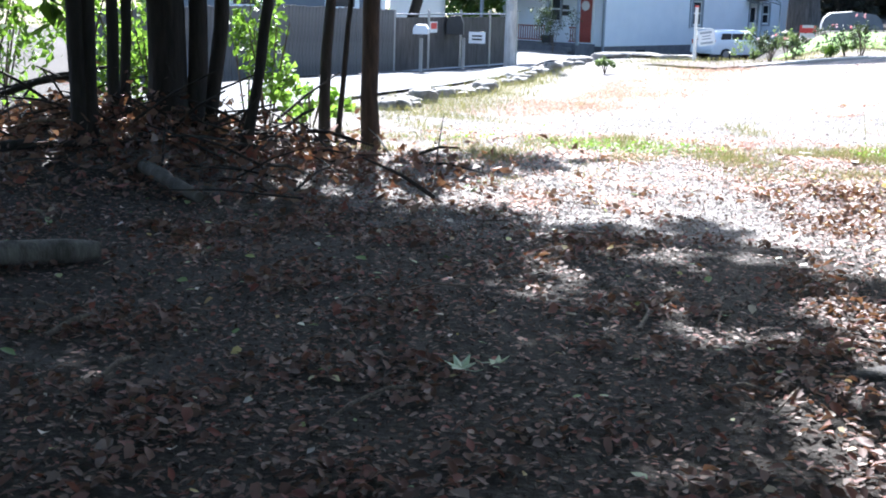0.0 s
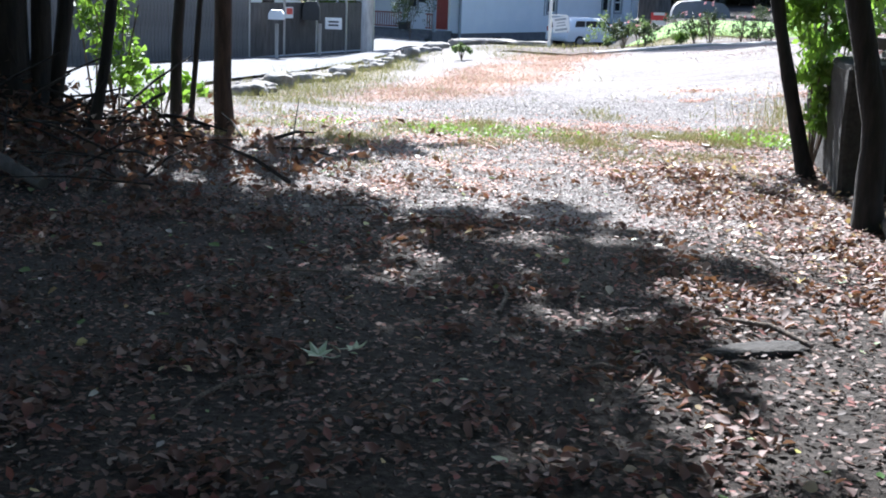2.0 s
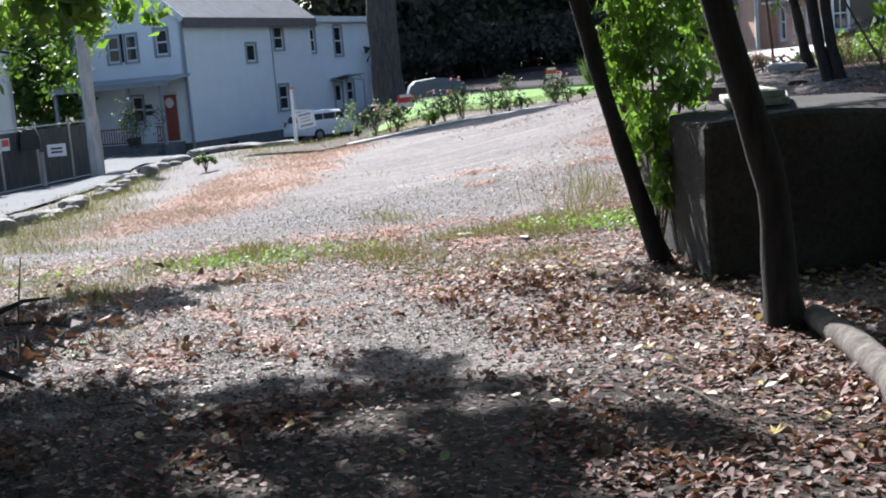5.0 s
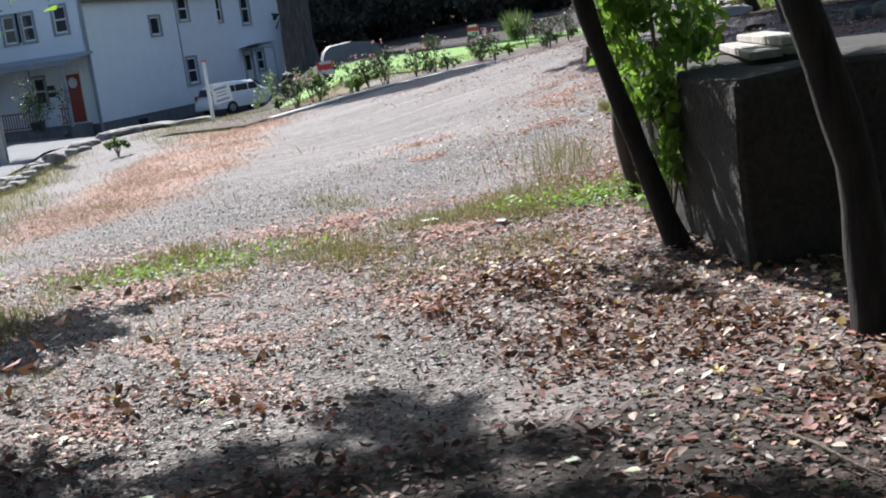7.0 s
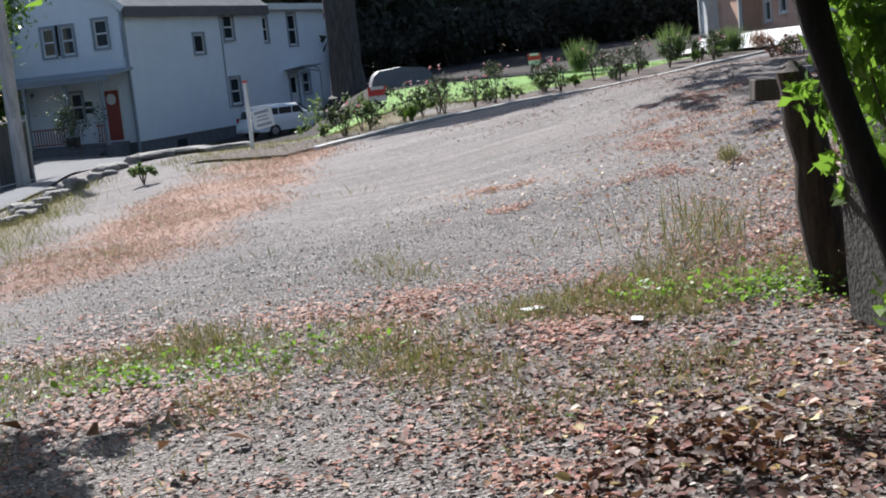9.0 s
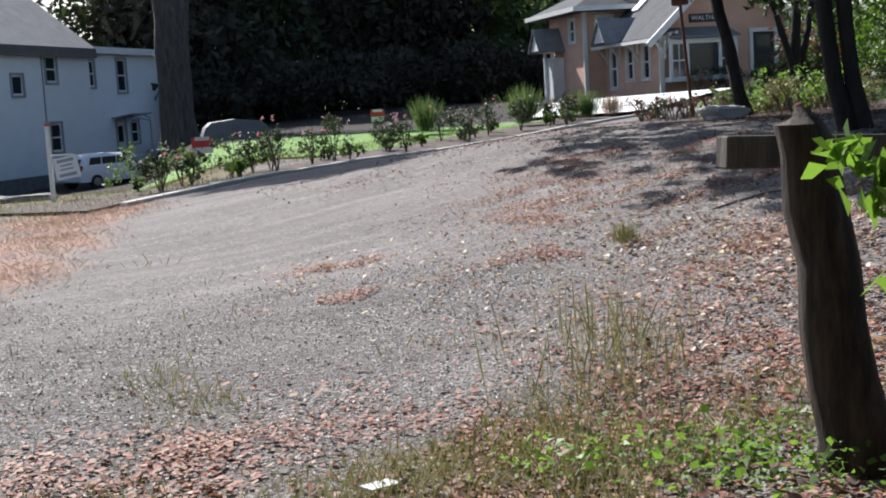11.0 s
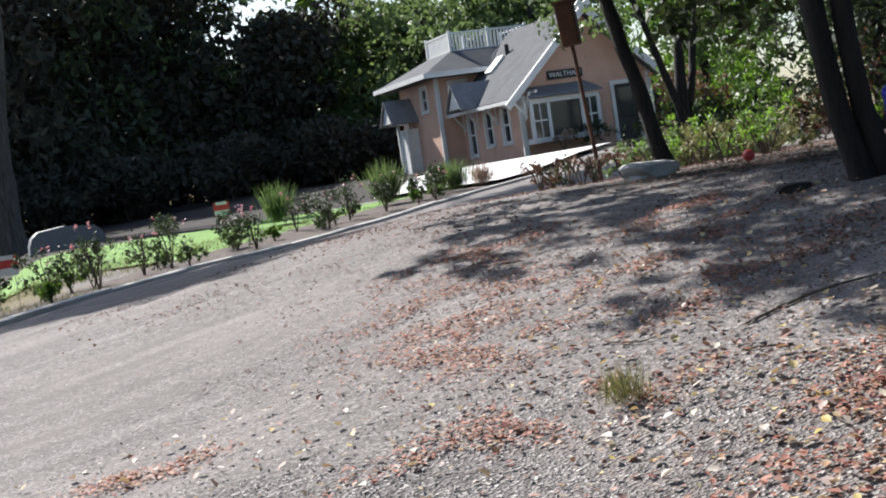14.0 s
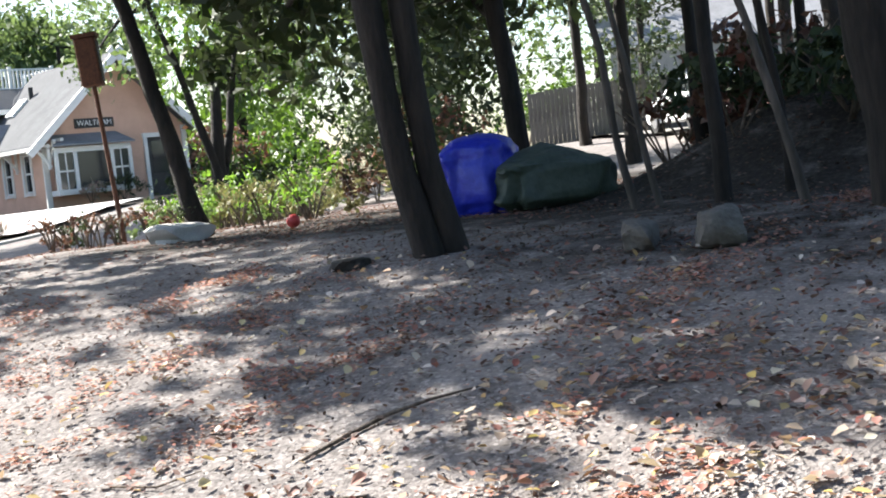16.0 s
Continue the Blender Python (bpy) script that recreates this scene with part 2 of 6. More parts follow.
M_TRIM_BROWN = plain("dark_fascia", (0.10, 0.085, 0.085), (0.17, 0.15, 0.145), 2, 0.7)
M_ROOF = plain("roof_shingles", (0.16, 0.16, 0.165), (0.27, 0.27, 0.28), 1.5, 0.85, 0, 18, 0.6, 0.03)
M_ROOF_PALE = plain("pale_roof_shingles", (0.06, 0.062, 0.068), (0.105, 0.11, 0.118), 1.5, 0.97, 0, 18, 0.6, 0.03)
M_FOUNDATION = plain("stone_foundation", (0.10, 0.10, 0.11), (0.20, 0.20, 0.21), 3, 0.9)
M_DOOR_RED = plain("red_door_paint", (0.30, 0.055, 0.04), (0.38, 0.08, 0.055), 2, 0.45)
M_RAIL_RED = plain("red_rail_paint", (0.22, 0.07, 0.06), (0.30, 0.10, 0.08), 2, 0.6)
M_FENCE = bark("grey_fence_boards", (0.08, 0.076, 0.073), (0.20, 0.188, 0.18), 9)
M_SCREEN = bark("brown_screen", (0.05, 0.046, 0.043), (0.115, 0.105, 0.10), 6)
M_POLE = bark("pole_wood", (0.34, 0.315, 0.29), (0.58, 0.55, 0.52), 8)
M_METAL = plain("dull_steel", (0.30, 0.30, 0.31), (0.45, 0.45, 0.46), 3, 0.45, 0.8)
M_BLACK = plain("black_plastic", (0.012, 0.012, 0.013), (0.03, 0.03, 0.032), 3, 0.5)
M_RUST = plain("rusty_iron", (0.06, 0.028, 0.02), (0.17, 0.07, 0.04), 6, 0.85)
M_SIGN_WHITE = plain("white_sign", (0.74, 0.74, 0.74), (0.85, 0.85, 0.85), 2, 0.45, 0, 20, 0.02)
M_SIGN_RED = plain("red_sign", (0.55, 0.05, 0.05), (0.68, 0.08, 0.07), 2, 0.45, 0, 20, 0.02)
M_CAR = plain("silver_white_paint", (0.76, 0.78, 0.80), (0.82, 0.83, 0.85), 0.6, 0.25, 0.0, 30, 0.0)
M_RUBBER = plain("tyre_rubber", (0.015, 0.015, 0.015), (0.03, 0.03, 0.03), 5, 0.9)
M_TAIL = plain("tail_light", (0.35, 0.015, 0.015), (0.45, 0.03, 0.03), 5, 0.2)
M_BLUE = plain("blue_tarp", (0.012, 0.02, 0.36), (0.03, 0.05, 0.55), 3, 0.4, 0, 20, 0.4, 0.02)
M_GREEN_TARP = plain("green_tarp", (0.035, 0.052, 0.04), (0.085, 0.11, 0.085), 2, 0.55, 0, 20, 0.4, 0.02)
M_GREY_COVER = plain("grey_cover", (0.13, 0.135, 0.15), (0.21, 0.215, 0.235), 2, 0.6, 0, 20, 0.3)
M_LUMBER = bark("old_lumber", (0.26, 0.235, 0.21), (0.52, 0.48, 0.44), 8)
M_SOLAR = plain("cream_stucco", (0.24, 0.235, 0.225), (0.36, 0.35, 0.335), 2, 0.8)


def glass_material():
    m, nt, b = nodes_of("window_glass")
    b.inputs["Base Color"].default_value = (0.03, 0.035, 0.04, 1)
    b.inputs["Roughness"].default_value = 0.05
    b.inputs["IOR"].default_value = 1.5
    return m


M_GLASS = glass_material()


# ---- mesh helpers ----
def rot(rx=0, ry=0, rz=0):
    return Euler((radians(rx), radians(ry), radians(rz))).to_matrix().to_4x4()


def box(bm, c, s, r=None, bevel=0.0):
    """A box of size s at c, turned by the matrix r, edges bevelled."""
    m = Matrix.Translation(c) @ (r or Matrix()) @ Matrix.Diagonal((*s, 1))
    geo = bmesh.ops.create_cube(bm, size=1, matrix=m)
    if bevel:
        es = {e for v in geo["verts"] for e in v.link_edges}
        bmesh.ops.bevel(bm, geom=list(es), offset=bevel, segments=1, affect="EDGES")
    return bm


def tube(bm, pts, radii, n=10, rough=0.0, cap=True):
    """A bent round bar through pts, its radius given at each point; rough: unevenness of the girth."""
    rings = []
    pts = [Vector(p) for p in pts]
    for i, (p, r) in enumerate(zip(pts, radii)):
        d = (pts[min(i + 1, len(pts) - 1)] - pts[max(i - 1, 0)]).normalized()
        a = d.orthogonal().normalized() if abs(d.z) < 0.95 else Vector((1, 0, 0))
        a = (a - d * a.dot(d)).normalized()
        if abs(d.z) < 0.95:
            a = d.cross(Vector((0, 0, 1))).normalized()
        b = d.cross(a)
        ring = []
        for k in range(n):
            w = 2 * math.pi * k / n
            q = p + (a * math.cos(w) + b * math.sin(w)) * r
            if rough:
                q += (q - p) * rough * noise.noise(q * 3.1) * 2
            ring.append(bm.verts.new(q))
        rings.append(ring)
    for r0, r1 in zip(rings, rings[1:]):
        for k in range(n):
            bm.faces.new((r0[k], r0[(k + 1) % n], r1[(k + 1) % n], r1[k]))
    if cap:
        bm.faces.new(rings[0][::-1])
        bm.faces.new(rings[-1])
    return bm


def prism(bm, outline, depth, m):
    """A flat outline (x, z) pushed along y by depth, placed by m."""
    a = [bm.verts.new(m @ Vector((x, 0, z))) for x, z in outline]
    b = [bm.verts.new(m @ Vector((x, depth, z))) for x, z in outline]
    bm.faces.new(a)
    bm.faces.new(b[::-1])
    for i in range(len(a)):
        j = (i + 1) % len(a)
        bm.faces.new((a[j], a[i], b[i], b[j]))
    return bm


def smooth(me, angle=40):
    for p in me.polygons:
        p.use_smooth = True
    me.set_sharp_from_angle(angle=radians(angle))


def part(name, bm, material, parent=None, label="", soft=False):
    me = bpy.data.meshes.new(name)
    bmesh.ops.recalc_face_normals(bm, faces=bm.faces)
    bm.to_mesh(me)
    bm.free()
    me.materials.append(material)
    if soft:
        smooth(me)
    ob = new(name, me)
    if parent:
        ob.parent = parent
    return tagged(ob, label)


def thing(name, label, category, at=(0, 0, 0), rz=0, group="", kind=""):
    ob = new(name)
    ob.matrix_world = pose(*at, 0, 0, rz)
    ob.empty_display_size = 0.2
    return tagged(ob, label, category, group, kind)


def quick_mesh(name, verts, faces, material, parent=None, label=""):
    """verts (n, 3) and quads (m, 4) as arrays, straight into a mesh."""
    me = bpy.data.meshes.new(name)
    verts, faces = np.asarray(verts, np.float32), np.asarray(faces, np.int32)
    m, k = faces.shape
    me.vertices.add(len(verts))
    me.vertices.foreach_set("co", verts.ravel())
    me.loops.add(m * k)
    me.loops.foreach_set("vertex_index", faces.ravel())
    me.polygons.add(m)
    me.polygons.foreach_set("loop_start", np.arange(0, m * k, k, dtype=np.int32))
    me.update(calc_edges=True)
    me.validate()
    me.materials.append(material)
    ob = new(name, me)
    if parent:
        ob.parent = parent
    return tagged(ob, label)


def unit(v):
    return v / np.maximum(np.linalg.norm(v, axis=1, keepdims=True), 1e-9)


def leaf_quads(c, size, axis, side, wide=0.55, fold=0.18):
    """One bent four-cornered leaf at each centre c, pointing along axis."""
    axis, side = unit(axis), unit(side - axis * (side * axis).sum(1, keepdims=True))
    nrm = np.cross(axis, side)
    s = size[:, None]
    v = np.stack([c - axis * s * 0.5, c + side * s * wide * 0.5 + nrm * s * fold, c + axis * s * 0.5, c - side * s * wide * 0.5 + nrm * s * fold], 1)
    n = len(c)
    return v.reshape(-1, 3), np.arange(4 * n).reshape(n, 4)


def litter_leaves(c, size, axis, side, wide=0.6, fold=0.15):
    """One six-cornered leaf at each centre c, folded along its midrib and curled at the tip."""
    axis, side = unit(axis), unit(side - axis * (side * axis).sum(1, keepdims=True))
    nrm = np.cross(axis, side)
    nrm *= np.sign(nrm[:, 2:3] + 1e-6)
    s = size[:, None]
    k = 1 + 0.5 * np.sin(37.0 * c[:, :1] + 91.0 * c[:, 1:2])
    lift = nrm * s * fold * k
    v = np.stack([c - axis * s * 0.5, c - axis * s * 0.12 + side * s * wide * 0.5 + lift, c + axis * s * 0.25 + side * s * wide * 0.36 * k + lift * 1.4, c + axis * s * 0.5 + lift * 0.8,
                  c + axis * s * 0.2 - side * s * wide * 0.42 + lift, c - axis * s * 0.2 - side * s * wide * 0.45 * k + lift * 0.7], 1)
    b = 6 * np.arange(len(c))[:, None]
    f = np.stack([b + np.array([0, 1, 2, 3]), b + np.array([0, 3, 4, 5])], 1)
    return v.reshape(-1, 3), f.reshape(-1, 4)


def crown(name, blobs, count, size, material, rng, parent=None, label="", droop=0.5):
    """Leaves in uneven clumps spread through the blobs (x, y, z, rx, ry, rz)."""
    blobs = np.array(blobs, float)
    vol = blobs[:, 3] * blobs[:, 4] * blobs[:, 5]
    clumps = max(6, count // 28)
    which = rng.choice(len(blobs), clumps, p=vol ** 0.75 / (vol ** 0.75).sum())
    d = unit(rng.normal(size=(clumps, 3))) * rng.uniform(0.35, 1.05, (clumps, 1)) ** 0.5
    cc = blobs[which, :3] + d * blobs[which, 3:]
    pick = rng.integers(0, clumps, count)
    spread = np.min(blobs[which[pick], 3:], axis=1, keepdims=True) * 0.24
    c = cc[pick] + rng.normal(size=(count, 3)) * spread
    axis = rng.normal(size=(count, 3)) + np.array([0, 0, -droop])
    v, f = leaf_quads(c, size * rng.uniform(0.6, 1.35, count), axis, rng.normal(size=(count, 3)), 0.6)
    return quick_mesh(name, v, f, material, parent, label)


def inv(h):
    return h * h * (3 - 2 * h)


def step(a, b, x):
    return inv(min(max((x - a) / (b - a), 0.0), 1.0))


def height(x, y):
    """The ground's height."""
    h = 0.0
    right = step(4.5, 12.5, x)
    h += 0.9 * right * (1 - step(22, 34, y)) + right * step(22, 34, y) * 0.035 * max(min(x, 22) - 6, 0)
    h -= 0.023 * max(min(y, 70) - 15, 0) * (1 - step(0.5, 5, x)) * (1 - step(33, 40, y))
    fall = -0.5 - 0.026 * (min(y, 70) - 37)
    mid = step(4, 9, x)
    h += fall * (1 - mid) * step(33, 40, y)
    h -= 0.30 * step(20, 35, y) * (1 - step(-1.0, 2.4, x - 0.16 * (y - 30))) * (1 - step(48, 60, y))
    h -= mid * 1.68 * (1 - (1 - (min(max(y, 31.5), 64.5) - 31.5) / 33) ** 1.35) * (1 - step(7.5, 10.5, x - 0.25 * (max(y, 33) - 33)))
    h += 0.75 * step(13.6, 15.8, x) * (1 - step(17.4, 19.6, y)) * (1 - step(22, 30, x))
    h += 0.9 * step(26, 40, x) * (1 - step(32, 40, y))
    h += 0.55 * step(22, 34, x) * step(28, 40, y)
    h += 0.40 * math.exp(-((x + 2.9) / 1.6) ** 2 - ((y - 10.7) / 1.5) ** 2)
    h -= 0.4 * step(-3.5, -8, x) if x < -3.5 else 0
    h += 0.03 * noise.noise(Vector((x * 0.5, y * 0.5, 0))) + (0.012 * noise.noise(Vector((x * 2.3, y * 2.3, 4))) if abs(x) < 30 and y < 45 else 0)
    return h


# ---- ground ----
def axis_steps(a, b, lo, hi, fine, coarse):
    out, v, s = [], lo, fine
    while v < hi:
        out.append(v)
        v += fine
    v, s = hi, fine
    while v < b:
        out.append(v)
        s = min(s * 1.25, coarse)
        v += s
    out.append(b)
    v, s, pre = lo, fine, []
    while v > a:
        s = min(s * 1.25, coarse)
        v -= s
        pre.append(max(v, a))
    return pre[::-1] + out


def zones(x, y):
    """How much of bare soil, dry weeds and turf the ground has; dark soil also stands in for shade under trees."""
    n = noise.noise(Vector((x * 0.35, y * 0.35, 7)))
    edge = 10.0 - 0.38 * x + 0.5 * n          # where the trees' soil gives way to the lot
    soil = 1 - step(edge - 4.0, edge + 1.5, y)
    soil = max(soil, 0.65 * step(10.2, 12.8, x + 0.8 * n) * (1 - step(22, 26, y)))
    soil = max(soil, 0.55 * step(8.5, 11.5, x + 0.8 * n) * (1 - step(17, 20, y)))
    # dark soil behind the lawn paints in the shade of the woods
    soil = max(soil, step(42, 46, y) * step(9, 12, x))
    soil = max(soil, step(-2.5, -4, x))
    line = 12.8 - 0.1 * x + 0.5 * n           # grass strip along the trees' edge
    turf = max(0.0, 0.30 + 0.75 * noise.noise(Vector((x * 1.3, y * 1.3, 1)))) * math.exp(-((y - line) / 1.5) ** 2) * step(-2, 0.5, x) * (1 - step(5.2, 6.6, x))
    turf = max(turf, 0.85 * math.exp(-((x - 4.3) / 1.1) ** 2 - ((y - 12.9) / 0.6) ** 2))
    turf = max(turf, 0.6 * math.exp(-((x - (-0.3 + 0.2 * (y - 17))) / 1.0) ** 2) * step(14, 17, y) * (1 - step(29, 31, y)))
    turf = max(turf, 0.7 * step(8, 14, y - 0.64 * (x - 7) - 29 + 9) * step(3, 6, x) * (1 - step(10, 13, x)))
    dry = (0.8 + 0.5 * noise.noise(Vector((x * 0.8, y * 0.5, 3)))) * math.exp(-((x - (2.4 + 0.42 * (y - 20))) / 1.5) ** 2) * step(15, 18, y) * (1 - step(29.5, 31.5, y))
    if x < -60 or x > 60 or y > 90 or y < -20:
        turf = 0.9
    stony = step(7, 10, y) * (1 - step(16.5, 21.5, y + 0.5 * (x - 3) + n)) * (1 - step(7.0, 9.5, x + n)) * (1 - step(2.0, 3.6, x) * (1 - step(11, 13, y)))
    return max(min(soil, 1), 0), max(min(dry, 1), 0), max(min(turf, 1), 0), stony


gx, gy = axis_steps(-400, 400, -6, 16, 0.3, 40), axis_steps(-120, 600, 0, 34, 0.3, 40)
gv = [(x, y, height(x, y)) for y in gy for x in gx]
nx = len(gx)
gf = [(j * nx + i, j * nx + i + 1, (j + 1) * nx + i + 1, (j + 1) * nx + i) for j in range(len(gy) - 1) for i in range(nx - 1)]
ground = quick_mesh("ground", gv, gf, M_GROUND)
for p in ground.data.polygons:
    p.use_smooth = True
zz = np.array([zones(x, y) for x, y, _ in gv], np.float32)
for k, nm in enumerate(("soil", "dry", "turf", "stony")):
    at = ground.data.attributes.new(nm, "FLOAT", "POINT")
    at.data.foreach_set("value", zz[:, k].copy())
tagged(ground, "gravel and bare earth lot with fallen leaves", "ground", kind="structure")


def strip(name, left, right, material, label, category, lift=0.012, n=60):
    """A sheet between two lines that follows the ground."""
    bm = bmesh.new()
    m = max(2, int(abs((Vector(left[0]) - Vector(right[0])).length) / 1.0))

    def along(line, u):
        s = u * (len(line) - 1)
        i = min(int(s), len(line) - 2)
        return Vector(line[i]).lerp(Vector(line[i + 1]), s - i)

    grid = []
    for i in range(n + 1):
        a, b = along(left, i / n), along(right, i / n)
        row = []
        for j in range(m + 1):
            p = a.lerp(b, j / m)
            row.append(bm.verts.new((p.x, p.y, height(p.x, p.y) + lift)))
        grid.append(row)
    for i in range(n):
        for j in range(m):
            bm.faces.new((grid[i][j], grid[i][j + 1], grid[i + 1][j + 1], grid[i + 1][j]))
    ob = part(name, bm, material, None, label)
    return tagged(ob, "", category, kind="structure")


strip("road", [(-5.6, 8), (-4.3, 20), (-2.0, 36), (0.4, 47), (4, 60)], [(-3.9, 8), (-2.0, 17), (0.0, 24), (3.2, 36.5), (9.5, 52)], M_ASPHALT, "sunlit grey asphalt street beside the lot", "road", 0.05, 120)
K0, K1 = Vector((6.6, 28.0)), Vector((23.0, 38.5))
KD = (K1 - K0).normalized()
KN = Vector((-KD.y, KD.x))


def kerb_pt(u, v):
    p = K0 + KD * u + KN * v
    return p.x, p.y


strip("lawn", [kerb_pt(u, 2.6) for u in (9.5, 14, 20)], [kerb_pt(u, 14.0) for u in (9.5, 14, 20)], M_LAWN, "bright green mown lawn behind the flower bed", "lawn", 0.045)
strip("flower_bed", [kerb_pt(u, 0.12) for u in (-1, 9, 20)], [kerb_pt(u, 2.65) for u in (-1, 9, 20)], M_MULCH, "mulched flower bed behind a pale kerb", "flower bed", 0.05)
strip("driveway", [kerb_pt(20.2, 0.4), kerb_pt(25, 0.4), kerb_pt(31, 0.4)], [kerb_pt(20.4, 4.2), kerb_pt(25, 5.6), kerb_pt(31, 8)], M_PAVING, "pale sunlit driveway before the salmon house", "driveway", 0.14)

# kerb in separate stones
kerb = thing("kerb", "pale stone kerb along the flower bed", "kerb", kind="structure")
u, rng = -0.4, np.random.default_rng(5)
while u < 21:
    L = rng.uniform(1.5, 2.1)
    bm = bmesh.new()
    x, y = kerb_pt(u + L / 2, 0)
    box(bm, (0, 0, -0.135), (L - 0.015, 0.17, 0.36), None, 0.012)
    ob = part("kerb_stone", bm, M_KERB, kerb)
    slope = (height(*kerb_pt(u + L, 0)) - height(*kerb_pt(u, 0))) / L
    ob.matrix_world = pose(x, y, height(x, y) + 0.02, 0, 0, math.degrees(math.atan2(KD.y, KD.x))) @ rot(0, -math.degrees(math.atan(slope)), 0)
    u += L


# ---- scatter on the ground ----
def scatter(name, count, box_xy, density, size, material, label, category, rng, flat=0.2, wide=0.62, lift=0.012, fold=0.1):
    """Loose leaves that lie about, thicker where density(x, y) is high."""
    x0, y0, x1, y1 = box_xy
    xs, ys = rng.uniform(x0, x1, count * 4), rng.uniform(y0, y1, count * 4)
    keep = [i for i in range(count * 4) if rng.random() < density(xs[i], ys[i])][:count]
    c = np.array([(xs[i], ys[i], height(xs[i], ys[i]) + lift * rng.uniform(0.4, 1.8)) for i in keep])
    n = len(c)
    w = rng.uniform(0, 2 * math.pi, n)
    axis = np.stack([np.cos(w), np.sin(w), rng.normal(0, flat, n)], 1)
    side = np.stack([-np.sin(w), np.cos(w), rng.normal(0, flat, n)], 1)
    v, f = (leaf_quads if size < 0.02 else litter_leaves)(c, size * rng.uniform(0.5, 1.5, n), axis, side, wide, fold)
    return tagged(quick_mesh(name, v, f, material), label, category, kind="stuff")


def near_trees(x, y):
    n = 0.5 + 0.5 * noise.noise(Vector((x * 0.8, y * 0.8, 2)))
    e = 10.0 - 0.36 * x
    d = (1 - step(e - 4.0, e + 3.0, y)) * (0.2 + 0.8 * n)
    d = max(d, 0.95 * math.exp(-((x - 3.3) / 1.1) ** 2) * (1 - step(10.5, 13, y)))
    return d


def right_bank(x, y):
    n = noise.noise(Vector((x * 0.7, y * 0.7, 5)))
    return step(6.5, 10, x + n) * (0.3 + 0.7 * step(-0.2, 0.4, n))


PATCHES = [(8.3, 19.2, 0.9, 1.1), (7.6, 18.2, 0.6, 0.7), (6.75, 16.9, 0.7, 0.28), (7.3, 16.6, 0.5, 0.3), (5.2, 16.9, 0.7, 0.22), (5.75, 18.4, 0.5, 0.22), (8.4, 15.6, 1.1, 0.4), (9.4, 20.6, 0.8, 0.7),
           (3.0, 13.8, 1.5, 0.4), (1.4, 10.4, 0.8, 0.5), (0.9, 9.4, 0.7, 0.5), (9.0, 17.4, 1.1, 0.4), (5.8, 13.6, 0.9, 0.5), (9.6, 18.4, 1.0, 0.3), (10.4, 16.2, 1.2, 0.3), (7.5, 15.3, 0.8, 0.35), (12.5, 16.2, 0.6, 0.25), (10.3, 19.3, 0.8, 0.3), (3.2, 12.4, 0.8, 0.3), (2.6, 10.6, 0.6, 0.6)]


def patches(x, y):
    n = noise.noise(Vector((x * 2.2, y * 2.2, 6)))
    v = max(math.exp(-((x - a) / s) ** 2 - ((y - b) / t) ** 2) for a, b, s, t in PATCHES)
    return step(0.35, 0.75, v + 0.35 * n) + 0.02


def strip_leaves(x, y):
    n = noise.noise(Vector((x * 1.1, y * 1.1, 8)))
    return math.exp(-((y - (12.8 - 0.1 * x)) / 1.5) ** 2) * (0.25 + step(-0.1, 0.35, n)) + 0.5 * math.exp(-((x - 6.5) / 1.0) ** 2 - ((y - 14.2) / 1.2) ** 2)


rng = np.random.default_rng(11)
scatter("leaf_litter", 52000, (-5, 1.2, 6.5, 13.5), near_trees, 0.03, M_LITTER, "brown and pinkish fallen leaves covering the soil", "leaf litter", rng)
scatter("curled_leaf_litter", 26000, (-5, 1.5, 5, 10.5), lambda x, y: near_trees(x, y) * step(-0.12, 0.4, noise.noise(Vector((x * 1.7, y * 1.7, 21))) + 0.4 * noise.noise(Vector((x * 5, y * 5, 22)))), 0.046, M_LITTER, "curled brown and red fallen leaves in drifts", "leaf litter", rng, 0.4, 0.6, 0.02, 0.22)
scatter("leaf_litter", 26000, (6, 11, 20, 26), right_bank, 0.034, M_LITTER, "brown fallen leaves under the trees", "leaf litter", rng)
pc = []
for a, c, sx, sy in PATCHES:
    n = int(420 + 3000 * sx * sy)
    q = rng.normal(size=(n, 2)) * np.array([sx, sy]) * 0.55 + np.array([a, c])
    q = q[((q - np.array([a, c])) ** 2 / np.array([sx, sy]) ** 2).sum(1) < 1.5]
    pc += [(x, y, height(x, y) + rng.uniform(0.005, 0.03)) for x, y in q if noise.noise(Vector((x * 2.6, y * 2.6, 6))) > -0.05]
pc = np.array(pc)
w = rng.uniform(0, 6.28, len(pc))
v, f = leaf_quads(pc, 0.027 * rng.uniform(0.5, 1.6, len(pc)), np.stack([np.cos(w), np.sin(w), rng.normal(0, 0.22, len(pc))], 1), np.stack([-np.sin(w), np.cos(w), rng.normal(0, 0.22, len(pc))], 1), 0.62, 0.1)
tagged(quick_mesh("orange_leaf_litter", v, f, M_LITTER_ORANGE), "orange dry fallen leaves in patches", "leaf litter", kind="stuff")
scatter("leaf_litter", 9000, (2.0, 5.5, 6.5, 12.8), lambda x, y: 0.7 * step(2.0, 3.4, x), 0.045, M_LITTER, "dense brown and red leaves beside the block", "leaf litter", rng)
scatter("orange_leaf_litter", 2600, (2.0, 5.5, 6.5, 12.0), lambda x, y: 0.7 * step(2.0, 3.6, x), 0.036, M_LITTER_ORANGE, "rust red fallen leaves beside the block", "leaf litter", rng)
scatter("orange_leaf_litter", 19000, (-1, 9.5, 9, 16.5), strip_leaves, 0.033, M_LITTER_ORANGE, "rust and tan fallen leaves along the grass", "leaf litter", rng)
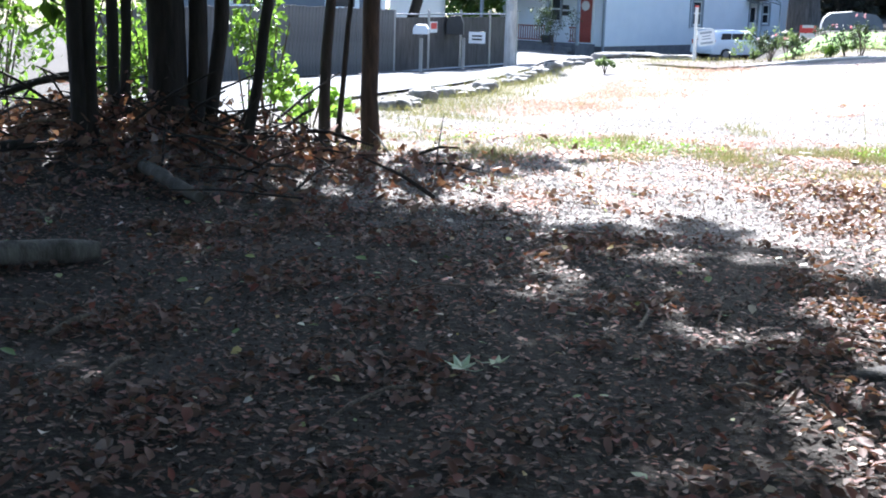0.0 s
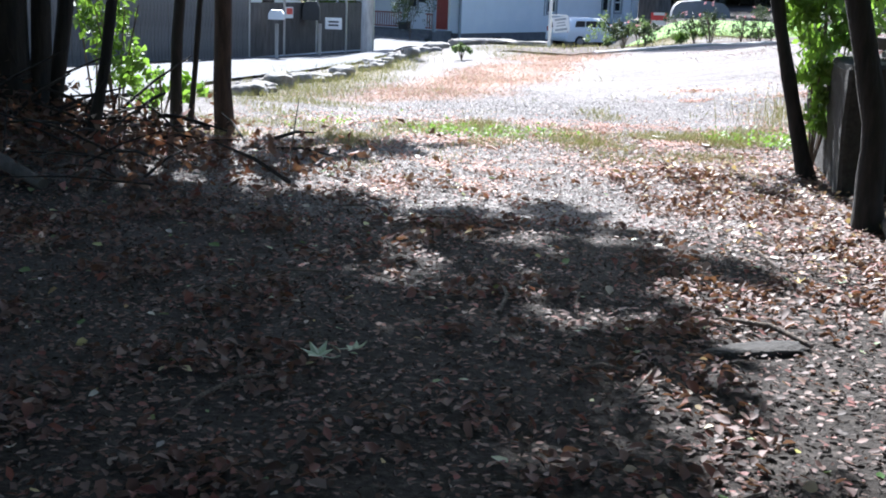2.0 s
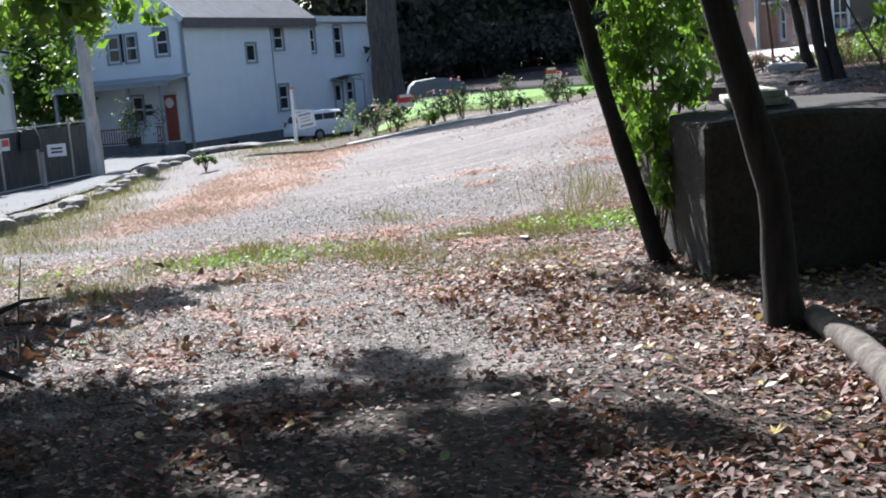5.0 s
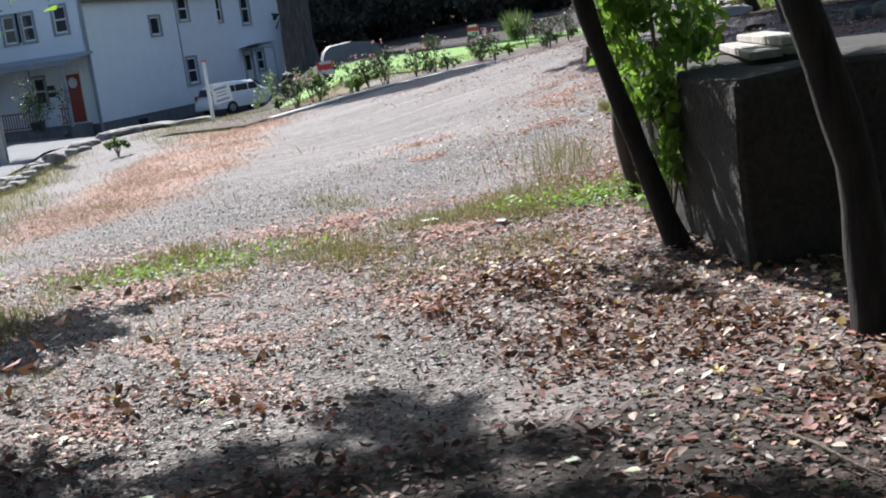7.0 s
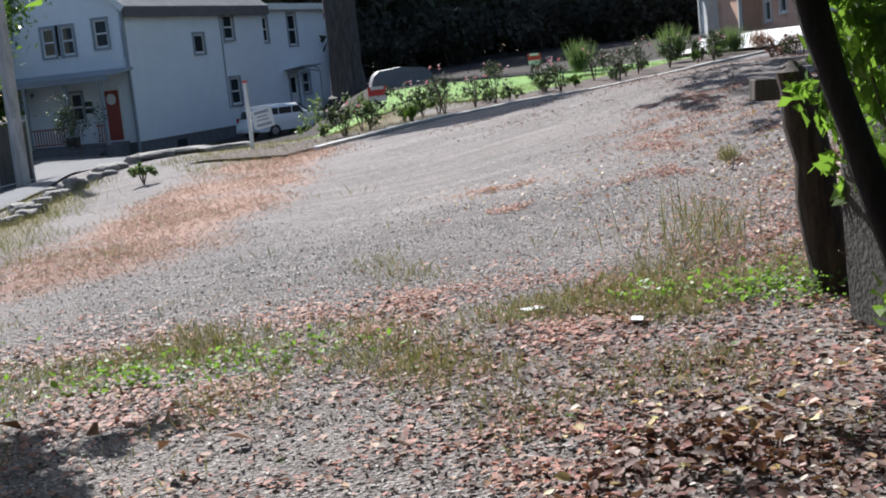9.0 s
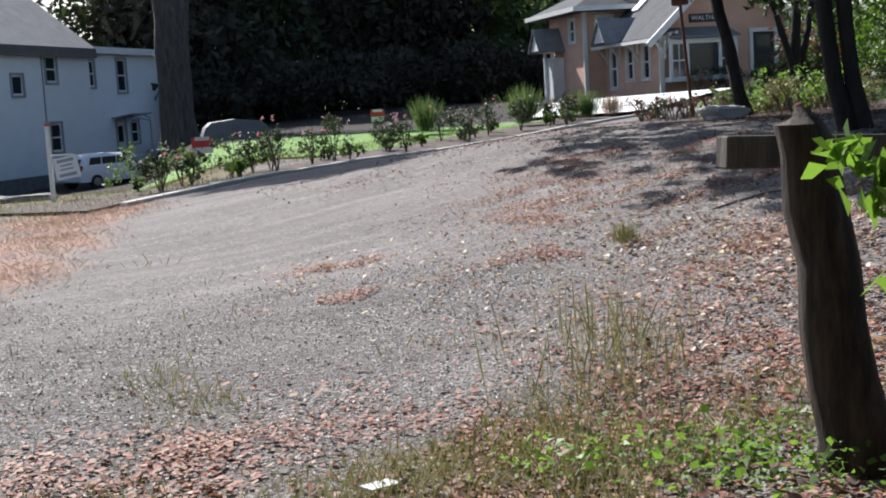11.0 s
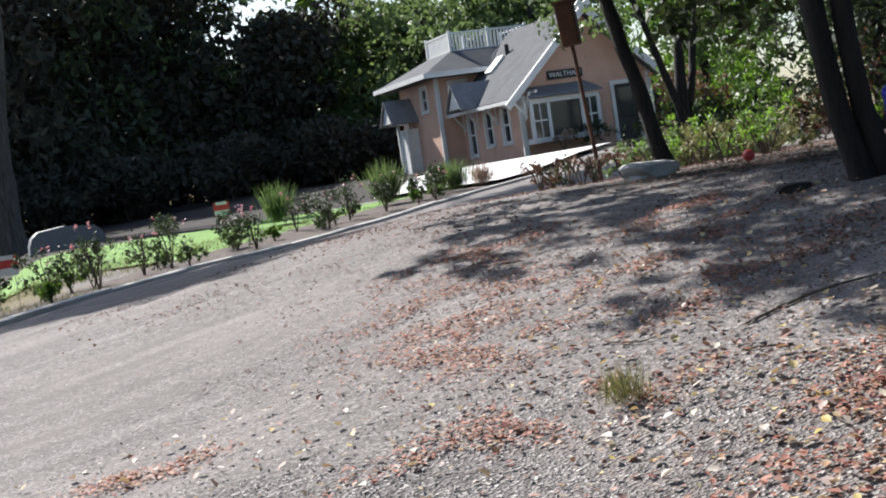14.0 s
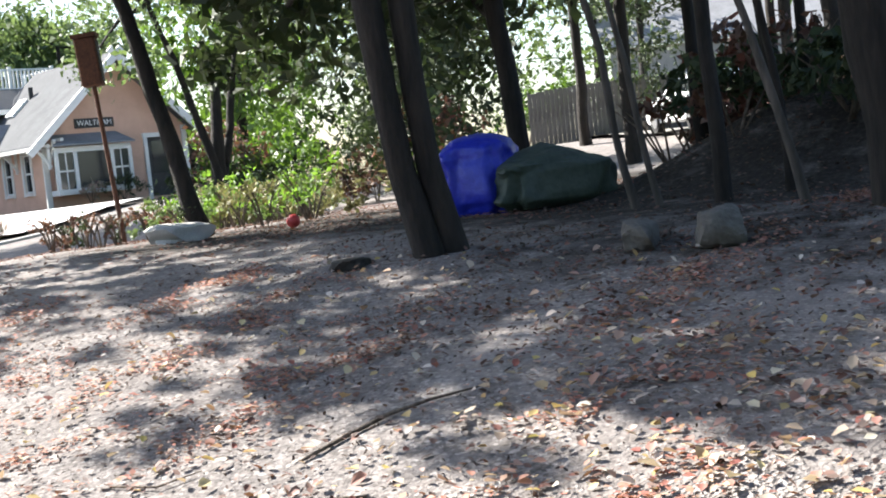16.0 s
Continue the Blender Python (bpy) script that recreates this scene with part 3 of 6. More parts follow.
scatter("pale_leaf_litter", 4500, (-1, 9, 9, 17), strip_leaves, 0.04, M_LITTER, "pale curled fallen leaves along the grass", "leaf litter", rng)
scatter("pale_leaf_litter", 800, (-4, 2, 6, 13.5), lambda x, y: 0.06 + 0.6 * near_trees(x, y) * step(0.0, 0.5, noise.noise(Vector((x * 0.9, y * 0.9, 23))) + 0.25), 0.038, M_LITTER_PALE, "pale bleached and yellow fallen leaves on the soil", "leaf litter", rng, 0.3, 0.7, 0.022, 0.2)
scatter("pale_leaf_litter", 1500, (2.2, 5.5, 5.2, 11), lambda x, y: 0.8 * step(2.2, 3.4, x), 0.04, M_LITTER_PALE, "pale and red curled leaves beside the block", "leaf litter", rng, 0.35, 0.7, 0.025, 0.2)
scatter("pale_leaf_litter", 1500, (5, 12.5, 11, 19), lambda x, y: 0.4, 0.04, M_LITTER_PALE, "pale yellow leaves blown over the gravel", "leaf litter", rng, 0.3, 0.7, 0.02, 0.2)
scatter("leaf_crumbs", 60000, (-4, 1.2, 5.5, 12.5), lambda x, y: 0.25 + 0.75 * near_trees(x, y), 0.021, M_CRUMBS, "brown and pale leaf crumbs and bark bits on the soil", "leaf litter", rng, 0.5, 0.4, 0.008, 0.2)
scatter("leaf_litter", 4500, (6.0, 13.2, 11.5, 17.6), lambda x, y: step(6.2, 7.6, x) * (0.25 + 0.75 * step(-0.1, 0.3, noise.noise(Vector((x * 1.1, y * 2.0, 27))))), 0.03, M_LITTER, "brown and red fallen leaves at the foot of the bank", "leaf litter", rng, 0.3, 0.65, 0.015, 0.15)
scatter("pale_leaf_litter", 1100, (6.4, 13.2, 9.5, 16.4), lambda x, y: 0.5 * step(6.4, 7.2, x), 0.042, M_LITTER_PALE, "pale yellow leaves at the foot of the bank", "leaf litter", rng, 0.3, 0.7, 0.02, 0.2)
scatter("leaf_crumbs", 6000, (6.0, 13.0, 12, 20), lambda x, y: 0.6 * step(6.0, 8.0, x), 0.02, M_CRUMBS, "brown leaf crumbs and bark bits at the foot of the bank", "leaf litter", rng, 0.5, 0.4, 0.008, 0.2)
scatter("green_leaf_litter", 450, (-4, 2, 5, 13), lambda x, y: 0.5, 0.05, M_GREENLEAF, "green and yellow freshly fallen leaves", "leaf litter", rng)
scatter("gravel", 36000, (-1, 8, 9, 21), lambda x, y: zones(x, y)[3] * (1 - step(5.8, 7.4, x)) * (0.35 + 0.5 * noise.noise(Vector((x * 0.9, y * 0.9, 12)))), 0.016, M_PEBBLE, "loose gravel stones lying on the lot", "gravel", rng, 0.5, 0.8, 0.006, 0.4)


def blades(name, count, box_xy, density, size, material, label, category, rng, lean=0.5, wide=0.07, rise=1.0):
    x0, y0, x1, y1 = box_xy
    xs, ys = rng.uniform(x0, x1, count * 5), rng.uniform(y0, y1, count * 5)
    keep = [i for i in range(count * 5) if rng.random() < density(xs[i], ys[i])][:count]
    n = len(keep)
    s = size * rng.uniform(0.4, 1.3, n)
    axis = unit(np.stack([rng.normal(0, lean, n), rng.normal(0, lean, n), np.full(n, rise)], 1))
    base = np.array([(xs[i], ys[i], height(xs[i], ys[i])) for i in keep])
    v, f = leaf_quads(base + axis * s[:, None] * 0.5, s, axis, rng.normal(size=(n, 3)), wide, 0.02)
    return tagged(quick_mesh(name, v, f, material), label, category, kind="stuff")


def turf_at(x, y):
    t = zones(x, y)[2]
    n = noise.noise(Vector((x * 1.3, y * 1.3, 9)))
    return min(1, max(0, t * 1.6 - 0.25 + 0.7 * n))


def dry_at(x, y):
    return max(zones(x, y)[1] - 0.25, 0) * (0.7 + 0.7 * noise.noise(Vector((x * 0.9, y * 0.9, 3))))


blades("grass", 34000, (-3, 10, 6.8, 16), turf_at, 0.075, M_GRASS, "sparse yellow-green grass at the lot's edge", "grass", rng)
blades("grass", 9000, (-2, 14, 5, 31), turf_at, 0.12, M_GRASS, "green grass along the border stones", "grass", rng)
blades("dry_weeds", 52000, (-1, 15, 9, 32), dry_at, 0.08, M_DRYWEED, "reddish dry weeds on the gravel", "weeds", rng, 1.0, 0.12, 0.6)
blades("grass", 12000, (4, 25, 24, 40), lambda x, y: 0.9 if 2.6 < (Vector((x, y)) - K0).dot(KN) < 11 and 7.5 < (Vector((x, y)) - K0).dot(KD) < 20 else (0.5 if 0.2 < (Vector((x, y)) - K0).dot(KN) < 4 and (Vector((x, y)) - K0).dot(KD) < 5 else 0), 0.12, M_GRASS, "mown green grass of the lawn", "grass", rng)


# ---- rocks and logs ----
def rock(name, at, size, material, label, category, seed, rz=0, sink=0.25, group=""):
    bm = bmesh.new()
    bmesh.ops.create_icosphere(bm, subdivisions=3, radius=0.5)
    for v in bm.verts:
        q = v.co.copy()
        k = 1 + 0.35 * noise.noise(q * 2.1 + Vector((seed * 3.7, 0, 0))) + 0.12 * noise.noise(q * 6 + Vector((0, seed, 0)))
        q = Vector([max(-0.38, min(0.38, c)) for c in q]) * 1.2 * k
        v.co = Vector((q.x * size[0], q.y * size[1], q.z * size[2]))
    ob = part(name, bm, material, None, label, True)
    ob.matrix_world = pose(at[0], at[1], height(at[0], at[1]) + size[2] * (0.5 - sink), 0, 0, rz)
    return tagged(ob, "", category, group)


LINE = [(-0.9, 16.6), (0.3, 21.5), (2.4, 30.2), (3.8, 33.0), (5.8, 33.0)]
rng = np.random.default_rng(3)
k = 0
for a, b in zip(LINE, LINE[1:]):
    a, b = Vector(a), Vector(b)
    d, L = (b - a).normalized(), (b - a).length
    s = 0.0
    while s < L:
        w = rng.uniform(0.2, 0.52) * (1.2 if k % 7 == 0 else 0.8)
        p = a + d * s + Vector((rng.normal(0, 0.12), rng.normal(0, 0.1)))
        rock("border_stone", p, (w, w * rng.uniform(0.6, 0.9), w * rng.uniform(0.4, 0.6)), M_ROCK, "grey field stone in a row bordering the lot", "stone", k, rng.uniform(0, 180), 0.2, "stones bordering the lot")
        s += w * rng.uniform(0.8, 1.6)
        k += 1
for p, s, rz in (((4.6, 33.2), (1.5, 0.8, 0.16), 10), ((5.7, 33.0), (1.2, 0.7, 0.14), 25)):
    rock("flat_stone", p, s, M_ROCK, "grey flat stone slab at the lot's corner", "stone", k + rz, rz, 0.1)
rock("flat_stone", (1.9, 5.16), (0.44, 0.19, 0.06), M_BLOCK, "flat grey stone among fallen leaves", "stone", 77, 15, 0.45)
rock("boulder", (10.98, 16.3), (0.34, 0.24, 0.22), M_CONCRETE, "squared grey boulder on leaf litter", "stone", 41, 30, 0.1, "boulders under the trees")
rock("boulder", (10.98, 16.75), (0.44, 0.18, 0.17), M_CONCRETE, "mossy long stone on leaf litter", "stone", 42, 20, 0.1, "boulders under the trees")
rock("pale_boulder", (13.1, 22.55), (0.72, 0.45, 0.2), M_KERB, "flat pale boulder at the foot of a leaning tree", "stone", 43, 20, 0.15)
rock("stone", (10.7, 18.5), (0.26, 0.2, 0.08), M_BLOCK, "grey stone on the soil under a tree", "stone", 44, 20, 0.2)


def log(name, pts, radii, material, label, category="log"):
    bm = tube(bmesh.new(), [(x, y, height(x, y) + z) for x, y, z in pts], radii, 14, 0.16)
    ob = part(name, bm, material, None, label, True)
    return tagged(ob, "", category)


log("fallen_log", [(3.78, 7.9, 0.06), (3.6, 7.3, 0.055), (3.35, 6.7, 0.06), (3.02, 6.15, 0.06), (2.86, 5.75, 0.055)], [0.06, 0.066, 0.07, 0.074, 0.07], M_DEADWOOD, "pale barkless fallen log lying on leaves")
log("fallen_log", [(2.72, 5.55, 0.06), (2.62, 5.2, 0.065), (2.5, 4.7, 0.06)], [0.07, 0.08, 0.075], M_DEADWOOD, "short pale log end on leaves")
log("fallen_log", [(-2.2, 9.3, 0.08), (-2.03, 9.11, 0.08), (-1.85, 8.9, 0.07), (-1.68, 8.7, 0.06)], [0.045, 0.05, 0.045, 0.035], M_BARK_GREY, "grey cut log lying on the brush pile")
log("fallen_log", [(-2.9, 6.35, 0.10), (-2.45, 6.6, 0.09), (-2.05, 6.85, 0.08), (-1.9, 6.95, 0.07)], [0.07, 0.07, 0.065, 0.05], M_DEADWOOD, "pale cut log lying in the shade")
for i, (a, b, r) in enumerate((((-4.6, 10.2, 0.05), (-3.0, 10.9, 0.35), 0.045), ((-4.6, 10.9, 0.1), (-3.0, 11.4, 0.5), 0.035), ((-3.4, 9.5, 0.03), (-2.3, 9.9, 0.1), 0.04), ((-2.0, 10.1, 0.06), (-0.9, 10.9, 0.05), 0.03), ((-2.4, 10.0, 0.1), (-1.4, 10.4, 0.16), 0.025), ((-1.7, 10.4, 0.12), (-1.0, 11.3, 0.05), 0.022), ((-1.5, 10.9, 0.02), (-1.15, 11.2, 0.35), 0.02), ((-1.3, 11.3, 0.1), (-0.7, 11.1, 0.18), 0.02))):
    m = [(a[0] + (b[0] - a[0]) * u, a[1] + (b[1] - a[1]) * u, a[2] + (b[2] - a[2]) * u + 0.06 * math.sin(3 * u + i)) for u in (0, 0.25, 0.5, 0.75, 1)]
    log("dead_branch", m, [r, r * 0.9, r * 0.8, r * 0.65, r * 0.4], M_BARK, "dead branch lying on the brush pile", "branch")
rng = np.random.default_rng(8)
for i in range(36):
    x, y = (rng.uniform(-3, 4), rng.uniform(3, 10)) if i < 24 else (rng.uniform(-3.6, -0.6), rng.uniform(8.8, 11.2))
    w, L, r = rng.uniform(0, 6.28), rng.uniform(0.25, 0.8), rng.uniform(0.004, 0.012)
    lift = 0.02 if i < 24 else 0.12
    log("twig", [(x + math.cos(w + 0.3 * u) * L * u, y + math.sin(w + 0.3 * u) * L * u, lift + 0.03 * math.sin(4 * u)) for u in (0, 0.35, 0.7, 1)], [r, r, r * 0.8, r * 0.4], M_TWIG, "thin dry twig on the leaf litter", "twig")


# loose debris heaped on the brush pile
rng = np.random.default_rng(19)
n = 5200
q = np.stack([rng.normal(-2.5, 1.25, n), rng.normal(10.5, 0.75, n)], 1)
q = np.array([(x, y, height(x, y) + abs(rng.normal(0, 0.12)) * (0.4 + noise.noise(Vector((x * 1.5, y * 1.5, 0))) + 0.4)) for x, y in q])
v, f = leaf_quads(q, rng.uniform(0.04, 0.13, n), rng.normal(size=(n, 3)) * np.array([1, 1, 0.5]), rng.normal(size=(n, 3)), 0.55, 0.2)
tagged(quick_mesh("brush_debris", v, f, M_LITTER), "brown dead leaves heaped on the brush pile", "leaf litter", kind="stuff")
bm = bmesh.new()
for i in range(130):
    x, y = rng.normal(-2.5, 1.2), rng.normal(10.5, 0.7)
    w, e, L = rng.uniform(0, 6.28), abs(rng.normal(0, 0.35)), rng.uniform(0.3, 1.1)
    a = Vector((x, y, height(x, y) + rng.uniform(0.0, 0.15)))
    d = Vector((math.cos(w) * math.cos(e), math.sin(w) * math.cos(e), math.sin(e))) * L
    r = rng.uniform(0.006, 0.018)
    tube(bm, [a, a + d * 0.5 + Vector((0, 0, 0.03)), a + d], [r, r * 0.8, r * 0.4], 5)
tagged(part("brush_sticks", bm, M_BARK, None, "tangle of dark dead sticks on the brush pile"), "", "brush pile", kind="stuff")
log("dead_branch", [(8.12, 16.64, 0.01), (8.3, 16.61, 0.01), (8.5, 16.55, 0.015), (8.66, 16.47, 0.015), (8.83, 16.31, 0.01)], [0.005, 0.007, 0.008, 0.007, 0.003], M_TWIG, "long dark dead branch lying on the dirt", "branch")
log("dead_branch", [(7.81, 17.27, 0.01), (7.83, 17.05, 0.015), (7.97, 16.97, 0.01)], [0.004, 0.004, 0.002], M_TWIG, "short dry branch on the dirt", "branch")
log("dead_branch", [(7.84, 16.4, 0.01), (7.88, 16.3, 0.015), (7.93, 16.2, 0.01)], [0.006, 0.007, 0.005], M_TWIG, "short dry branch on the dirt", "branch")


# ---- trees ----
def tree(label, stems, bark_mat, blobs=(), count=0, leaf=0.11, leaf_mat=None, seed=0, group="", name="tree", limbs=()):
    """stems: each a list of (x, y, z above ground at the foot, radius)."""
    rng = np.random.default_rng(seed)
    f = stems[0][0]
    z0 = height(f[0], f[1])
    t = thing(name, label, "tree", (f[0], f[1], z0), 0, group)
    bm = bmesh.new()
    for s in list(stems) + list(limbs):
        pts = [Vector((x - f[0], y - f[1], z)) for x, y, z, r in s]
        rr = [r for *_, r in s]
        fine, fr = [], []
        for i in range(len(pts) - 1):
            for q in range(4):
                u = q / 4
                p = pts[i].lerp(pts[i + 1], u)
                fine.append(p + Vector((noise.noise(p * 0.9 + Vector((seed, 0, 0))), noise.noise(p * 0.9 + Vector((0, seed, 9))), 0)) * 0.06)
                fr.append(rr[i] * (1 - u) + rr[i + 1] * u)
        fine.append(pts[-1])
        fr.append(rr[-1])
        if pts[0].z < 0.2:
            fine.insert(0, pts[0] - Vector((0, 0, 0.15)))
            fr.insert(0, rr[0] * 1.5)
            fr[1] *= 1.2
        tube(bm, fine, fr, 12, 0.14)
    for b in blobs[:40]:
        c = Vector(b[:3]) - Vector((f[0], f[1], z0))
        near = min((Vector((x - f[0], y - f[1], z)) for s in stems for x, y, z, r in s[1:]), key=lambda p: (p - c).length)
        tube(bm, [near, near.lerp(c, 0.5) + Vector((0, 0, 0.2)), c], [0.06, 0.04, 0.015], 6, 0.1)
    part("trunk", bm, bark_mat, t, "", True)
    if count:
        bl = [(x - f[0], y - f[1], z - z0, a, b, c) for x, y, z, a, b, c in blobs]
        crown("crown", bl, count, leaf, leaf_mat, rng, t)
    return t


def up(x, y, lean, h, r0, r1, n=4):
    """A stem from the foot (x, y), leaning (dx, dy) over its height h."""
    return [(x + lean[0] * (i / n) ** 1.2, y + lean[1] * (i / n) ** 1.2, h * i / n, r0 + (r1 - r0) * i / n) for i in range(n + 1)]


def overhead(spots, h, r):
    """Unseen clumps of leaves added at about the height h, on the sun's side of the spots that they are to shade."""
    out = []
    for i, (x, y) in enumerate(spots):
        z = h + 1.2 * noise.noise(Vector((x * 1.7, y * 1.7, 31)))
        p = Vector((x, y, height(x, y))) + SUN / SUN.z * z
        out.append((p.x, p.y, p.z, r, r, r * 0.6))
    return out


def lit_side(y):
    """How far the shade under the first trees reaches towards the block."""
    if y < 2.7:
        return 3.6
    return 1.5 + 0.3 * step(3.4, 5.2, y) + 0.85 * step(5.2, 7.0, y)


near_spots, fleck_spots = [], []
for iy in range(-3, 17):
    for ix in range(-9, 7):
        x = 0.68 * ix + 0.3 * noise.noise(Vector((ix * 1.3, iy * 1.3, 2)))
        y = 0.68 * iy + 0.3 * noise.noise(Vector((ix * 1.3, iy * 1.3, 5)))
        if x < lit_side(y) - 0.35 and y < (8.8 if x < 1.6 else 7.9) and (y < 5.5 or noise.noise(Vector((x * 1.3, y * 1.3, 17))) > -0.22):
            near_spots.append((x, y))
        elif x < 0.4 and y < 10.9 and noise.noise(Vector((x * 1.1, y * 1.1, 14))) > (-0.2 if x < -0.7 else 0.16):
            fleck_spots.append((x, y))
        elif x < -1.3 and y < 11.6:
            fleck_spots.append((x, y))
NEAR_SHADE = overhead(near_spots, 6.6, 0.5)
FLECKED = overhead(fleck_spots, 5.6, 0.34)
EDGE_SHADE = overhead([(10.6, 20.3), (10.5, 19.5), (10.7, 18.8), (10.8, 18.0), (10.9, 17.3), (9.1, 20.0), (9.5, 19.3), (9.7, 18.5), (9.6, 17.9), (9.3, 17.2), (8.5, 17.5), (8.8, 17.0), (8.9, 16.5), (9.1, 16.0), (9.3, 15.5), (9.6, 15.2), (9.0, 15.3), (10.0, 14.6), (10.6, 15.4), (11.2, 16.2), (11.4, 17.0), (10.2, 21.2), (11.2, 20.0), (11.6, 18.8), (9.4, 20.9), (8.6, 16.0), (9.9, 15.9)], 6.4, 0.5)
BANK_SHADE = overhead([(11.6 + 1.0 * i + 0.4 * (j % 2), 13.8 + 1.0 * j) for i in range(7) for j in range(7)], 7.2, 0.85)

# NEAR_SHADE and FLECKED: crown added above view for the path's shade and flecks
ta = tree("slender brown-barked tree at the lot's edge", [up(-0.72, 12.15, (-0.1, 0.1), 7.5, 0.082, 0.05)], M_BARK_RED, [(-0.7, 13.0, 2.25, 0.6, 0.6, 0.3), (0.1, 14.4, 2.5, 0.8, 0.7, 0.4), (-0.6, 13.2, 4.4, 1.1, 1.0, 0.7), (-1.2, 13.4, 4.6, 0.7, 0.6, 0.4)] + NEAR_SHADE + FLECKED, 50000, 0.22, M_LEAF, 21)
tree("slender dark-barked tree at the lot's edge", [up(-1.2, 12.6, (0.25, 0.2), 7.0, 0.055, 0.035)], M_BARK, [(-1.7, 13.4, 2.2, 0.7, 0.6, 0.35), (-1.3, 13.8, 5.4, 1.2, 1.2, 0.8), (-1.3, 14.8, 6.0, 0.8, 0.8, 0.5), (-1.8, 15.0, 6.8, 1.5, 1.5, 0.8), (-1.9, 14.8, 5.0, 0.9, 0.8, 0.4)], 4200, 0.21, M_LEAF, 22)
tree("thin sapling beside a slender tree", [up(-1.08, 12.7, (0.45, 0.3), 4.6, 0.03, 0.012)], M_BARK, [], 0, 0.1, M_LEAF, 23)
tree("slender leaning tree on the brush pile", [up(-1.6, 10.05, (1.2, 0.5), 5.6, 0.045, 0.028)], M_BARK, [(-0.4, 11.0, 5.0, 1.1, 1.0, 0.7), (-0.2, 11.6, 5.4, 0.8, 0.8, 0.6)], 2800, 0.21, M_LEAF, 24)
tree("dark multi-stemmed tree on the brush pile", [up(-2.35, 10.75, (-0.12, 0.3), 7.5, 0.155, 0.11), up(-2.12, 10.85, (0.15, 0.2), 7.0, 0.08, 0.055), up(-2.0, 10.95, (0.55, 0.3), 6.5, 0.065, 0.04)], M_BARK,
     [(-2.8, 11.4, 4.9, 1.4, 1.2, 0.9), (-1.4, 11.3, 5.4, 1.5, 1.4, 1.1), (-2.2, 12.2, 6.8, 1.8, 1.6, 1.3), (-0.3, 10.6, 6.4, 1.3, 1.3, 0.8), (0.9, 10.2, 6.6, 1.1, 1.1, 0.7), (-2.2, 9.2, 6.2, 1.4, 1.4, 0.9), (-3.4, 11.2, 2.3, 0.7, 0.6, 0.6), (-1.9, 12.0, 2.2, 0.5, 0.5, 0.5), (-3.6, 12.6, 6.8, 1.8, 1.6, 1.0), (-0.8, 12.0, 7.6, 1.8, 1.6, 0.8)], 10000, 0.21, M_LEAF, 25)
tree("slender twin tree on the brush pile", [up(-2.68, 10.4, (-0.15, 0.2), 6.0, 0.05, 0.03), up(-2.62, 10.5, (0.02, 0.3), 6.0, 0.045, 0.03)], M_BARK, [(-3.2, 10.9, 3.1, 0.8, 0.7, 0.7), (-3.3, 10.8, 4.2, 1.0, 0.9, 0.8)], 1500, 0.21, M_LEAF, 26)
tree("dark twin-stemmed tree on the brush pile", [up(-2.85, 10.0, (-0.25, 0.1), 6.0, 0.07, 0.04), up(-2.78, 10.02, (-0.05, 0.3), 6.0, 0.06, 0.04)], M_BARK, [(-3.6, 10.7, 2.0, 0.6, 0.5, 0.7), (-3.8, 11.0, 3.6, 0.9, 0.8, 0.8), (-2.9, 9.4, 5.4, 1.5, 1.4, 0.9), (-4.2, 10.4, 6.4, 1.6, 1.5, 0.9)], 6000, 0.21, M_LEAF, 27)
# unseen tall trees added behind the start of the walk; crowns close the sky overhead
for i, (x, y, h) in enumerate(((-3.6, 2.4, 9), (4.6, 1.6, 9), (-2.0, -3.5, 11), (3.0, -4.0, 11), (-6.2, 6.2, 9), (7.0, 5.0, 9), (0.5, -7.5, 12), (-6.6, -1.0, 10), (6.6, -2.0, 10))):
    tree("unseen tall tree added to shade the path", [up(x, y, (0.3, 0.2), h, 0.16, 0.08)], M_BARK, [(x + dx, y + dy, h + dz - 1.5, 2.2, 2.2, 0.9) for dx, dy, dz in ((0, 0, 0.5), (-1.8, 1.2, 0), (1.8, 1.0, 0.2), (0.4, -1.8, -0.4), (-1, -0.8, 0.9), (2.6, -0.8, -1.2), (-2.8, 0.2, -1.4), (0.6, 2.4, -1.0), (3.0, 2.2, -0.6), (-3.0, -2.0, -1.8))] + ([(x + dx, y + dy, z, 1.6, 1.6, 1.1) for dx, dy, z in ((0, 0, 1.8), (-0.6, 1.4, 3.2), (0.2, -1.5, 2.4), (-0.3, 0.2, 4.6), (0.2, -1.2, 4.4))] if abs(x) > 3.1 else []), 26000, 0.36, M_LEAF, 880 + i, "shade trees behind the path")
# trees by the block
tb = tree("dark tree leaning over the concrete block", [[(4.13, 10.22, 0, 0.07), (3.98, 10.4, 0.8, 0.062), (3.86, 10.6, 1.6, 0.058), (3.70, 10.75, 2.4, 0.052), (3.45, 11.0, 3.6, 0.055), (3.3, 11.2, 5.0, 0.045)]], M_BARK,
     [(4.0, 12.8, 3.0, 0.9, 0.8, 0.35), (4.9, 12.0, 4.2, 1.1, 1.0, 0.7)], 560, 0.15, M_LEAF, 31)
